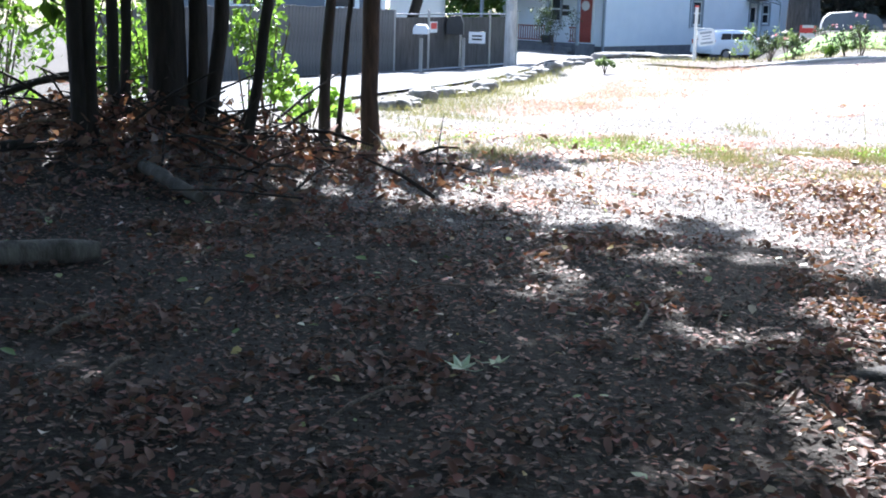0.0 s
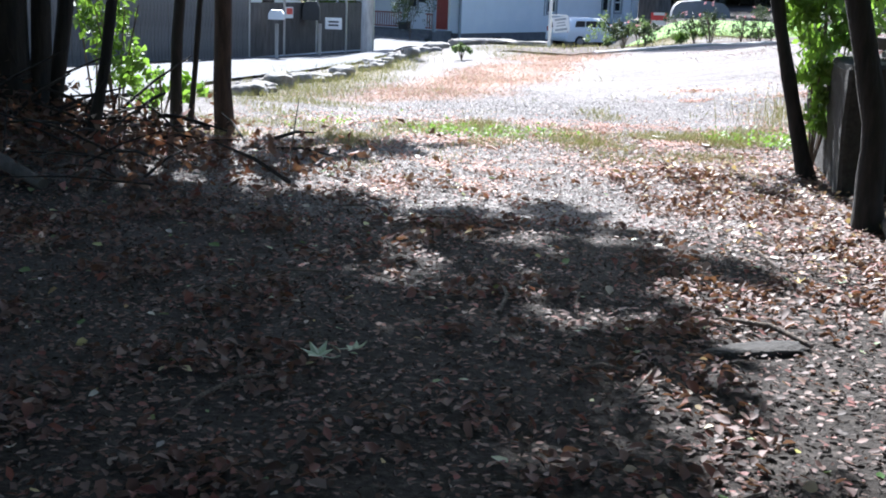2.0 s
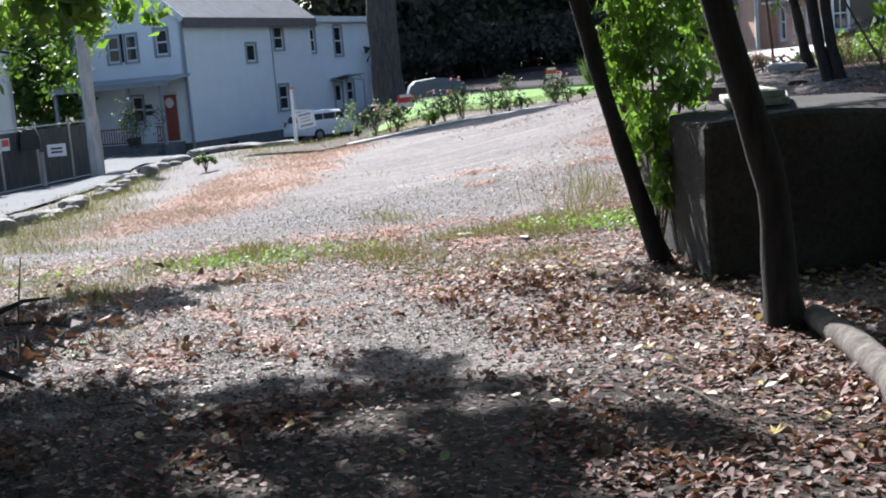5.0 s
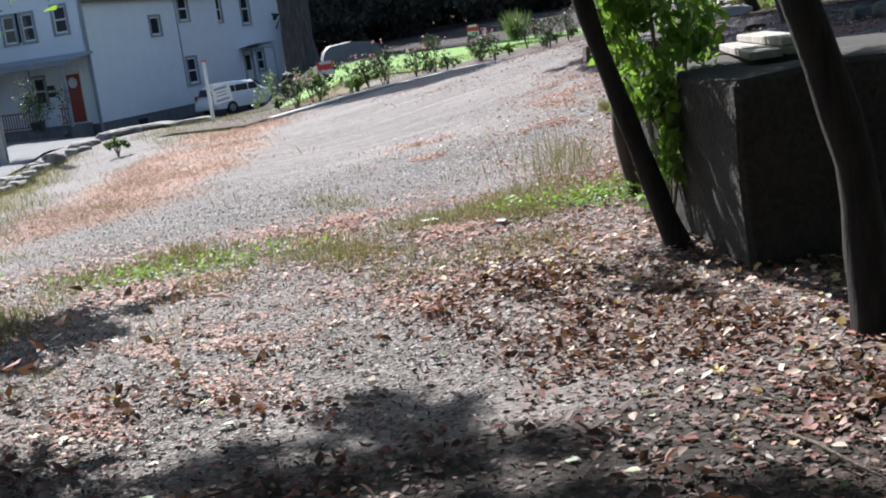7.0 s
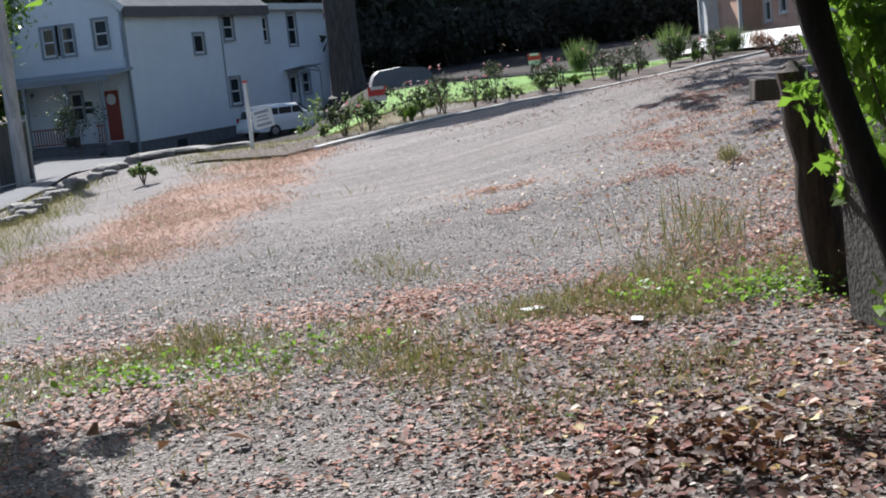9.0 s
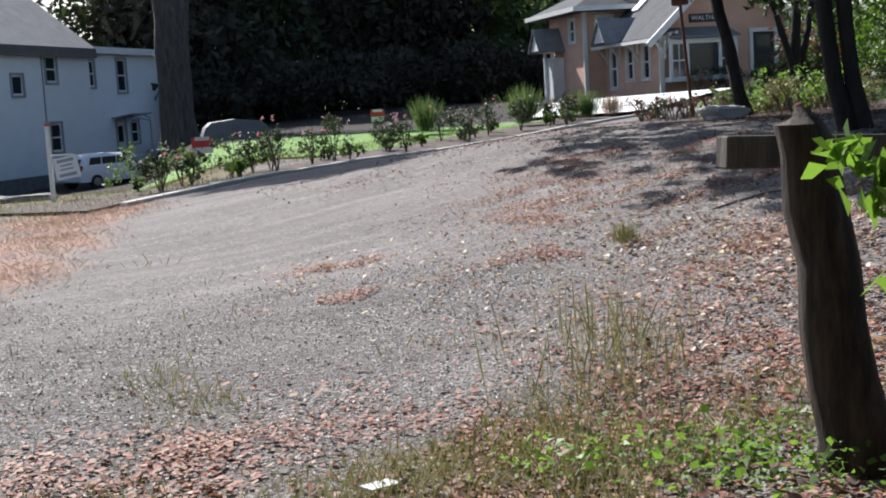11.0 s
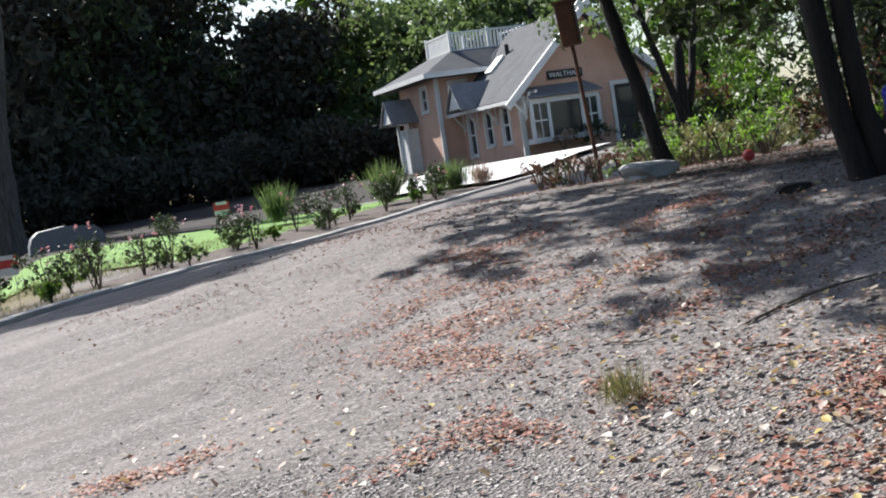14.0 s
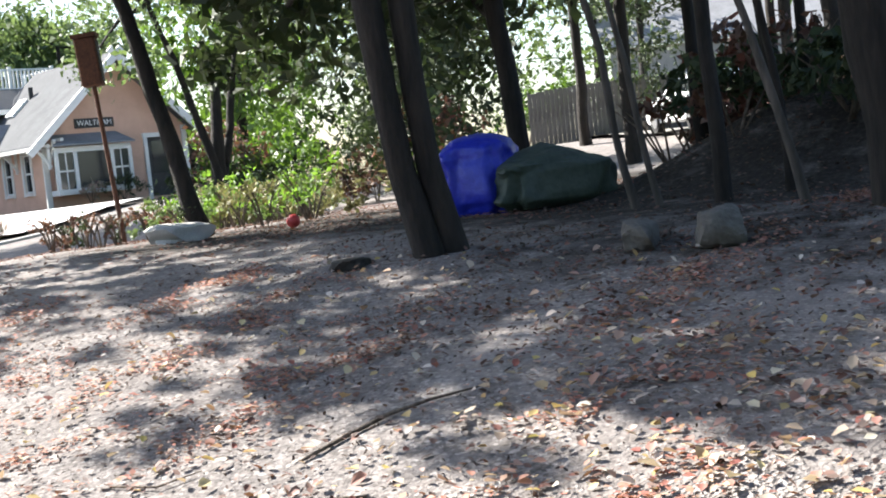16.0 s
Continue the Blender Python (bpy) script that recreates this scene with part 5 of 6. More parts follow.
hi = [(0.3, T0 + 1.0, TH + 0.9), (4.0, T0 + 1.0, TH + 0.9), (4.0, T0 + 4.0, TH + 0.9), (0.3, T0 + 4.0, TH + 0.9)]
a, b = [bm.verts.new(p) for p in lo], [bm.verts.new(p) for p in hi]
c = [bm.verts.new((x, y, z - 0.16)) for x, y, z in lo]
bm.faces.new(b)
bm.faces.new(c[::-1])
for i in range(4):
    j = (i + 1) % 4
    bm.faces.new((a[i], a[j], b[j], b[i]))
    bm.faces.new((c[i], c[j], a[j], a[i]))
part("tower_roof", bm, M_ROOF_PALE, PH, "low hipped roof with white eaves")
bars(PH, "tower_fascia", [((2.2, T0 - 1.02, TH - 0.16), (8.0, 0.06, 0.2)), ((-1.77, T0 + 2.6, TH - 0.16), (0.06, 7.2, 0.2))], M_TRIM)
rail = bars(PH, "roof_balustrade", [((x, y, TH + 1.3), (0.12, 0.12, 1.0)) for x in (0.35, 2.15, 3.95) for y in (T0 + 1.05, T0 + 4.0)] + [((2.15, T0 + 1.05, z), (3.5, 0.07, 0.07)) for z in (TH + 0.92, TH + 1.68)] + [((x, T0 + 2.5, z), (0.07, 2.9, 0.07)) for x in (0.35, 3.95) for z in (TH + 0.92, TH + 1.68)], M_TRIM, "white balustrade on the roof")
for i in range(1, 22):
    bars(rail, "baluster", [((0.35 + 3.6 * i / 22, T0 + 1.05, TH + 1.3), (0.075, 0.04, 0.72))], M_TRIM)
for i in range(1, 18):
    bars(rail, "baluster", [((0.35, T0 + 1.05 + 2.95 * i / 18, TH + 1.3), (0.04, 0.075, 0.72))], M_TRIM)
# small gabled hoods on the left side
for y, x in ((3.9, -0.9), (T0 + 3.6, -1.9)):
    bm = bmesh.new()
    prism(bm, [(-0.7, 2.35), (0.7, 2.35), (0, 3.2)], 0.06, pose(x - 0.25, y, 0, 0, 0, -90))
    hood = part("hood_gable", bm, M_TRIM, PH, "small white gable over a side window")
    roof_slab(PH, (x - 0.35, y - 0.85, 2.25), (x - 0.35, y, 3.3), (x + 1.6, y, 3.3), (x + 1.6, y - 0.85, 2.25), M_ROOF, 0.07, "hood_roof")
    roof_slab(PH, (x - 0.35, y, 3.3), (x - 0.35, y + 0.85, 2.25), (x + 1.6, y + 0.85, 2.25), (x + 1.6, y, 3.3), M_ROOF, 0.07, "hood_roof")
bars(PH, "side_porch", [((-1.5, T0 + 3.0, 1.1), (0.12, 0.12, 2.3)), ((-1.5, T0 + 4.2, 1.1), (0.12, 0.12, 2.3)), ((-1.2, T0 + 3.6, 1.0), (0.5, 1.1, 2.0))], M_TRIM)
bm = bmesh.new()
tube(bm, [(1.6, 4.2, EV + 1.2), (1.6, 4.2, EV + 2.0)], [0.09, 0.09], 10)
part("vent_pipe", bm, M_BLACK, PH)
bars(PH, "skylight", [((1.15, 4.6, EV + 1.22), (0.9, 0.7, 0.16), rot(0, -ang, 0))], M_TRIM)


# name board over the bay window
def lettering(name, text, size, m, material, parent=None, depth=0.006):
    cu = bpy.data.curves.new(name, "FONT")
    cu.body, cu.size, cu.extrude = text, size, depth
    cu.align_x, cu.align_y = "CENTER", "CENTER"
    tmp = bpy.data.objects.new(name, cu)
    me = bpy.data.meshes.new_from_object(tmp)
    bpy.data.objects.remove(tmp)
    me.materials.clear()
    me.materials.append(material)
    ob = new(name, me)
    if parent:
        ob.parent = parent
        ob.matrix_local = m
    else:
        ob.matrix_world = m
    return ob


nb = bars(PH, "name_board", [((2.0, -0.03, 3.0), (1.5, 0.06, 0.34))], M_BLACK, "black name board with white letters")
lettering("letters", "WALTHAM", 0.27, pose(2.0, -0.066, 3.0, 90), M_SIGN_WHITE, nb)


# ---- street side ----
FENCE = [(-7.6, 26.0), (-4.55, 31.4), (-1.55, 36.8)]


def fence_run(a, b, label):
    a, b = Vector(a), Vector(b)
    L = (b - a).length
    rz = math.degrees(math.atan2((b - a).y, (b - a).x))
    fc = thing("board_fence", label, "fence", (a.x, a.y, 0), rz)
    rng = np.random.default_rng(int(L * 10))
    me = None
    s = 0.0
    boards = []
    while s < L:
        w = 0.138
        p = a + (b - a) * ((s + w / 2) / L)
        z = height(p.x, p.y)
        if me is None:
            bm = box(bmesh.new(), (0, 0, 0.88), (w, 0.022, 1.76), None, 0.004)
            ob = part("board", bm, M_FENCE, fc)
            me = ob.data
        else:
            ob = new("board", me)
            ob.parent = fc
        ob.location = (s + w / 2, rng.normal(0, 0.004), z + rng.normal(0, 0.012))
        s += w + 0.008
    items = []
    for zz in (0.35, 1.0, 1.55):
        n = max(1, int(L / 2.4))
        for i in range(n):
            p = a + (b - a) * ((i + 0.5) / n)
            items.append(((L * (i + 0.5) / n, 0.04, height(p.x, p.y) + zz), (L / n, 0.05, 0.09)))
    bars(fc, "rail", items, M_FENCE)
    return fc


fence_run(FENCE[0], FENCE[1], "weathered grey board fence along the street")
fence_run(FENCE[1], FENCE[2], "weathered grey board fence along the street")
# wire gate stretch with posts
cf = thing("wire_fence", "dark screened wire fence with steel posts", "fence", (-1.55, 36.8, height(-1.55, 36.8) + 0.62), 60)
for i in range(5):
    x = 1.9 * i
    bm = tube(bmesh.new(), [(x, 0, -0.9), (x, 0, 1.15)], [0.04, 0.04], 8)
    part("post", bm, M_METAL, cf)
for i in range(4):
    x = 1.9 * i
    bars(cf, "screen", [((x + 0.95, 0.02, 0.12), (1.82, 0.02, 1.62))], M_SCREEN, "brown privacy screen")
bm = bmesh.new()
for z in (1.02, -0.6):
    tube(bm, [(0, 0, z), (7.6, 0, z)], [0.025, 0.025], 6)
part("rail", bm, M_METAL, cf)


def post_box(name, at, h, label, boxes, material):
    t = thing(name, label, "mailbox", (at[0], at[1], height(*at)), -5)
    bars(t, "post", [((0, 0, h / 2), (0.09, 0.09, h))], M_POLE)
    for (x, z, w, hh, mat) in boxes:
        bm = bmesh.new()
        pts = [(-w / 2, 0), (w / 2, 0), (w / 2, hh * 0.6), (w / 3, hh), (-w / 3, hh), (-w / 2, hh * 0.6)]
        prism(bm, [(x + px, z + pz) for px, pz in pts], 0.45, pose(0, -0.3, 0))
        part("box", bm, mat, t)
    return t


post_box("mailbox", (-0.78, 36.9), 1.0, "white roadside mailbox on a post", [(0.0, 1.12, 0.42, 0.26, M_SIGN_WHITE)], M_POLE)
post_box("mailbox", (0.45, 39.4), 1.0, "black mailbox with white panels on a post", [(-0.25, 1.1, 0.5, 0.55, M_BLACK)], M_POLE)
sg = thing("fence_sign", "small red and white sign on the fence", "sign", (-0.46, 38.5, height(-0.46, 38.5) + 1.15), 60)
bars(sg, "panel", [((0, 0, 0.15), (0.42, 0.02, 0.32))], M_SIGN_WHITE)
bars(sg, "red_band", [((0, -0.014, 0.19), (0.34, 0.004, 0.18))], M_SIGN_RED)
sg = thing("fence_sign", "white lettered panel by the mailboxes", "sign", (0.85, 39.3, height(0.85, 39.3) + 0.85), -5)
bars(sg, "panel", [((0, 0, 0.15), (0.5, 0.02, 0.34))], M_SIGN_WHITE)
bars(sg, "mark", [((0, -0.014, 0.2), (0.3, 0.004, 0.05)), ((0, -0.014, 0.1), (0.3, 0.004, 0.05))], M_BLACK)

pl = thing("utility_pole", "weathered wooden utility pole beside the street", "utility pole", (1.8, 38.3, height(1.8, 38.3)))
part("pole", tube(bmesh.new(), [(0, 0, -0.3), (0.02, 0, 4), (0.05, 0, 10)], [0.17, 0.155, 0.12], 16, 0.03), M_POLE, pl, "", True)
bars(pl, "marker_plate", [((0, -0.17, 1.8), (0.12, 0.01, 0.2))], M_METAL)

# signs on the verge
st = thing("estate_sign", "white sign panel hanging on a white post", "sign", (5.95, 31.5, height(5.95, 31.5)), -38)
st.scale = (0.74, 0.74, 0.74)
bars(st, "post", [((0, 0, 0.85), (0.09, 0.09, 1.8))], M_TRIM, "white timber post", 0.006)
bars(st, "arm", [((0.3, 0, 1.08), (0.6, 0.04, 0.04))], M_TRIM)
pn = bars(st, "panel", [((0.36, 0, 0.78), (0.6, 0.025, 0.5))], M_SIGN_WHITE, "white lettered panel")
pn.matrix_local = Matrix.Translation((0.36, 0, 1.05)) @ rot(0, -9, 0) @ Matrix.Translation((-0.36, 0, -1.05))
bars(pn, "writing", [((0.36, -0.016, 0.95), (0.42, 0.004, 0.07)), ((0.36, -0.016, 0.84), (0.3, 0.004, 0.035)), ((0.36, -0.016, 0.75), (0.34, 0.004, 0.035)), ((0.36, -0.016, 0.62), (0.44, 0.004, 0.07))], M_TRIM_GREY)
bars(st, "finial", [((0, 0, 1.78), (0.1, 0.1, 0.06))], M_SIGN_RED)


def yard_sign(at, rz, label, w=0.62, h=0.42):
    t = thing("yard_sign", label, "sign", (at[0], at[1], height(*at) + 0.1), rz)
    bars(t, "panel", [((0, 0, 0.62), (w, 0.012, h))], M_SIGN_RED)
    bars(t, "band", [((0, -0.008, 0.52), (w * 0.96, 0.004, h * 0.4))], M_SIGN_WHITE)
    bars(t, "writing", [((0, -0.008, 0.74), (w * 0.7, 0.004, 0.07))], M_SIGN_WHITE)
    bm = bmesh.new()
    for x in (-w * 0.35, w * 0.35):
        tube(bm, [(x, 0.008, -0.1), (x, 0.008, 0.6)], [0.006, 0.006], 5)
    part("stake", bm, M_METAL, t)
    return t


yard_sign((8.95, 32.6), 5, "red and white yard sign in the flower bed", 0.42, 0.3)
yard_sign((15.9, 39.9), -20, "small red yard sign on the lawn", 0.36, 0.3)


# ---- car ----
def suv(at, rz):
    c = thing("car", "silver-white estate car parked beside the house", "car", at, rz)
    prof = [(-2.25, 0.35), (-2.28, 0.75), (-2.15, 0.98), (-1.95, 1.45), (-1.7, 1.66), (-0.6, 1.72), (0.35, 1.66), (1.0, 1.12), (1.9, 0.98), (2.2, 0.85), (2.28, 0.5), (2.2, 0.3)]
    bm = bmesh.new()
    sec = []
    for y, k in ((-0.9, 0.0), (-0.86, 0.5), (-0.6, 1.0), (0.6, 1.0), (0.86, 0.5), (0.9, 0.0)):
        row = []
        for x, z in prof:
            lim = z if k == 1 else (min(z, 1.02) if k == 0 else min(z, 1.06) + max(z - 1.06, 0) * 0.75)
            if k == 0:
                lim = min(z, 1.0)
            row.append(bm.verts.new((x * (1 if k else 0.985), y if not (z > 1.06 and k == 0.5) else y * 0.88, lim)))
        sec.append(row)
    for a, b in zip(sec, sec[1:]):
        for i in range(len(prof)):
            j = (i + 1) % len(prof)
            try:
                bm.faces.new((a[i], a[j], b[j], b[i]))
            except ValueError:
                pass
    bm.faces.new(sec[0])
    bm.faces.new(sec[-1][::-1])
    bmesh.ops.remove_doubles(bm, verts=bm.verts, dist=0.004)
    part("body", bm, M_CAR, c, "", True)
    for s in (-1, 1):
        for x0, x1, sl in ((-1.75, -1.05, 0.12), (-0.98, -0.2, 0.0), (-0.12, 0.6, -0.32)):
            bm = bmesh.new()
            pts = [(x0, 1.08), (x1, 1.08), (x1 + min(sl, 0), 1.52), (x0 + max(sl, 0), 1.52)]
            prism(bm, pts, 0.02, Matrix.Translation((0, s * 0.845 - 0.01, 0)) @ Matrix.Translation((0, 0, 0)))
            ob = part("side_window", bm, M_GLASS, c)
            ob.matrix_local = Matrix.Translation((0, s * 0.0, 0))
        for x in (-1.4, 1.45):
            bm = tube(bmesh.new(), [(x, s * 0.74, 0.34), (x, s * 0.93, 0.34)], [0.34, 0.34], 24)
            w = part("wheel", bm, M_RUBBER, c, "", True)
            bm = tube(bmesh.new(), [(x, s * 0.9, 0.34), (x, s * 0.945, 0.34)], [0.22, 0.19], 16)
            part("rim", bm, M_METAL, w)
        bars(c, "tail_light", [((-2.15, s * 0.82, 1.02), (0.12, 0.1, 0.26))], M_TAIL)
        bars(c, "headlight", [((2.14, s * 0.66, 0.8), (0.16, 0.36, 0.16))], M_GLASS)
        bars(c, "wing_mirror", [((0.62, s * 0.98, 1.1), (0.14, 0.16, 0.14))], M_CAR, "", 0.02)
    bars(c, "rear_window", [((-2.07, 0, 1.28), (0.03, 1.3, 0.4), rot(0, 22, 0))], M_GLASS)
    bars(c, "windscreen", [((0.72, 0, 1.42), (0.03, 1.35, 0.72), rot(0, -50, 0))], M_GLASS)
    bars(c, "rear_bumper", [((-2.27, 0, 0.5), (0.12, 1.7, 0.26))], M_CAR, "", 0.03)
    bars(c, "front_bumper", [((2.25, 0, 0.45), (0.12, 1.7, 0.26))], M_CAR, "", 0.03)
    return c


suv((14.0, 63.6, height(14.0, 63.6)), 30).scale = (0.95, 0.9, 0.84)


# ---- flower bed ----
rng = np.random.default_rng(17)
for i in range(34):
    u, v = -0.3 + i * 0.6 + rng.normal(0, 0.15), rng.uniform(0.5, 2.2)
    s = rng.uniform(0.45, 0.75) if i % 2 else rng.uniform(0.28, 0.42)
    s *= 0.7 if u < 3 else 1
    if u < 1.3:
        continue
    hgt = s * (1.3 if i % 2 else 0.85)
    sh = shrub("rose_bush" if i % 2 else "bedding_plant", kerb_pt(u, v), (s, hgt), 620, 0.065, (M_LEAF_FAR, M_LEAF_DARK, M_LEAF, M_LEAF_DARK)[i % 4], "leggy rose bush in the mulched bed" if i % 2 else "low green plant in the mulched bed", "plant", 100 + i, "plants of the flower bed")
    if i % 2:
        fl = np.random.default_rng(i)
        n = 3
        c = np.stack([fl.normal(0, s * 0.3, n), fl.normal(0, s * 0.3, n), hgt * fl.uniform(0.7, 1.05, n)], 1)
        v2, f2 = leaf_quads(np.repeat(c, 4, 0) + fl.normal(0, 0.02, (n * 4, 3)), np.full(n * 4, 0.07), fl.normal(size=(n * 4, 3)), fl.normal(size=(n * 4, 3)), 0.9)
        tagged(quick_mesh("blossom", v2, f2, M_FLOWER, sh), kind="stuff")
for i, (u, v, s, h) in enumerate(((1.7, 1.2, 1.1, 0.75), (2.6, 1.5, 0.7, 0.6), (-3.4, 0.9, 0.5, 0.25), (5.6, 1.9, 0.7, 0.6))):
    shrub("hydrangea_bush", kerb_pt(u, v), (s, h), 600, 0.07, M_LEAF_FAR, "pale green leafy bush in the flower bed", "bush", 150 + i)


def grass_clump(at, h, n, mat, label, seed, name="ornamental_grass", lift=0.1, spread=0.25, wide=0.03):
    rng = np.random.default_rng(seed)
    axis = unit(np.stack([rng.normal(0, 0.28, n), rng.normal(0, 0.28, n), np.ones(n)], 1))
    s = h * rng.uniform(0.5, 1.1, n)
    base = np.stack([rng.normal(0, spread * 0.5, n), rng.normal(0, spread * 0.5, n), np.zeros(n)], 1)
    v, f = leaf_quads(base + axis * s[:, None] * 0.5, s, axis, rng.normal(size=(n, 3)), wide, 0.02)
    ob = quick_mesh(name, v, f, mat, None, label)
    ob.location = (at[0], at[1], height(*at) + lift)
    return tagged(ob, "", "grass")


for i, (u, v, h) in enumerate(((17.2, 2.2, 1.1), (18.6, 1.0, 0.8), (15.8, 4.5, 1.0), (19.4, 1.8, 0.7))):
    grass_clump(kerb_pt(u, v), h, 320, M_LEAF_FAR, "tall ornamental grass in the flower bed", 60 + i)
grass_clump(kerb_pt(20.0, 0.8), 0.6, 300, M_DRYWEED, "reddish ornamental grass by the driveway", 70)
shrub("dark_bush", (35.6, 49.6), (1.6, 1.0), 900, 0.1, M_LEAF_DARK, "dark clipped bush under the bay window", "bush", 201)
shrub("dark_bush", (34.3, 49.8), (1.0, 0.8), 500, 0.1, M_DRYWEED, "reddish bush beside the bay window", "bush", 202)
shrub("conifer_bush", (4.6, 57.5), (1.4, 2.4), 1400, 0.1, M_LEAF_DARK, "dark green conifer bush beside the porch", "bush", 203)

# covered hoop in the yard behind the bed
hp = thing("garden_cover", "grey cover over a low hoop frame", "cover", (16.8, 54.5, height(16.8, 54.5) - 0.3), -14)
bm = bmesh.new()
pts = [(1.25 * math.copysign(abs(math.cos(a)) ** 0.5, math.cos(a)), 0.0, 1.05 * math.sin(a) ** 0.6) for a in (0.001, 0.3, 0.6, 1.0, math.pi / 2, 2.1, 2.5, 2.84, 3.14)]
prism(bm, [(x, z) for x, _, z in pts], 2.2, Matrix())
part("cover_sheet", bm, M_GREY_COVER, hp, "", True)

# ---- woods, tall trees ----
rng = np.random.default_rng(31)
for i in range(40):
    u = i / 39
    x = 21 + 40 * u + rng.normal(0, 1.0)
    y = 82 - 10 * u + (i % 2) * 6 + rng.normal(0, 1) + 9 * step(27, 33, x)
    h = (19 - 8 * step(36.5, 41.5, x)) * rng.uniform(0.9, 1.1)
    z0 = height(x, y)
    bl = [(x + rng.normal(0, 1.4), y + rng.normal(0, 1.4), z0 + h * t, 3.0 * (1.25 - t * 0.6), 3.0, h * 0.12) for t in (0.1, 0.22, 0.36, 0.5, 0.64, 0.8, 0.92)]
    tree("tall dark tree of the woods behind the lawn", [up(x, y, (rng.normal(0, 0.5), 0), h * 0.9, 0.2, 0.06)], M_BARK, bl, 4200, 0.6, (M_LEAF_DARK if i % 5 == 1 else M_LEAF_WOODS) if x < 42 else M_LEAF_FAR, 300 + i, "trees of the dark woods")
for i in range(24):
    x, y = 23 + 1.7 * i + rng.normal(0, 0.6), 77 - 0.5 * i + rng.normal(0, 1.0)
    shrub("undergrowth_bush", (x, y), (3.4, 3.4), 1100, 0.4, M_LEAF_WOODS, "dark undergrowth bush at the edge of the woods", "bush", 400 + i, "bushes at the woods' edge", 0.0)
for i, (x, y, h) in enumerate(((19.5, 88, 19), (22, 90, 21))):
    z0 = height(x, y)
    tree("tall leafy tree behind the white house", [up(x, y, (0, 0), h * 0.8, 0.3, 0.1)], M_BARK, [(x + rng.normal(0, 1.2), y, z0 + h * t, 2.6, 2.4, h * 0.14) for t in (0.3, 0.5, 0.7, 0.9)], 2600, 0.5, M_LEAF, 480 + i, "trees behind the white house")
# crown clumps set far forward, out of view, to cast shade along the kerb
big = tree("very tall tree with a massive grey trunk beside the white house", [up(17.8, 65.6, (-0.3, 0), 22, 0.78, 0.5)], M_BARK_GREY,
           [(13, 49, 17, 3.4, 2.1, 1.2), (16.5, 50.4, 17, 3.4, 2.1, 1.2), (9.6, 47.6, 17, 3.0, 1.8, 1.2), (20.5, 52.6, 17, 3.2, 2.0, 1.2), (24, 55.5, 18, 3, 1.8, 1.2)], 24000, 0.42, M_LEAF, 501, "", "tall_tree", [[(18.3, 65.5, 5, 0.2), (18.75, 65.4, 9, 0.22), (18.9, 65.4, 15, 0.2)]])
rng = np.random.default_rng(77)
for i, (x, y, h, r) in enumerate(((33, 88, 14, 4), (49, 80, 12, 4), (56, 78, 12, 5), (66, 70, 13, 5), (72, 62, 14, 5), (76, 52, 14, 5), (62, 84, 14, 5))):
    z0 = height(x, y)
    bl = [(x + rng.normal(0, r * 0.4), y + rng.normal(0, r * 0.4), z0 + h * t, r * 0.7, r * 0.7, h * 0.16) for t in (0.3, 0.45, 0.6, 0.75, 0.9, 0.55)]
    tree("distant leafy green tree behind the houses", [up(x, y, (0, 0), h * 0.8, 0.35, 0.1)], M_BARK, bl, 2600, 0.5, M_LEAF_FAR, 600 + i, "distant trees")
# tree by the pole, and shrubs over the fence
tree("leafy street tree behind the wire fence", [up(-1.7, 49.5, (1.6, 0), 6, 0.24, 0.12)], M_BARK, [(-0.6, 47.5, 4.0, 2.0, 1.8, 1.5), (1.2, 47.8, 4.8, 2.2, 1.8, 1.6), (0.2, 48, 6.2, 2.6, 2.2, 1.6), (2.4, 48.2, 5.6, 1.6, 1.6, 1.2), (1.0, 48, 2.6, 1.3, 1.2, 0.8)], 5200, 0.24, M_LEAF, 701)
tree("leafy tree behind the grey house", [up(-1.2, 68, (0, 0), 7, 0.3, 0.12)], M_BARK, [(-1, 68, 3, 2.5, 2, 2), (0.6, 69, 5, 2.5, 2, 2), (2.8, 72, 4, 2.5, 2, 2), (1.9, 67.5, 0.5, 2.2, 1.8, 2.0), (1.9, 67.5, 3.0, 2.2, 1.8, 2.0), (1.9, 67.5, 5.5, 2.2, 1.8, 2.0), (-0.1, 67.5, 0.5, 2.2, 1.8, 2.0), (-0.1, 67.5, 3.0, 2.2, 1.8, 2.0), (-0.1, 67.5, 5.5, 2.2, 1.8, 2.0)], 14000, 0.4, M_LEAF, 702)


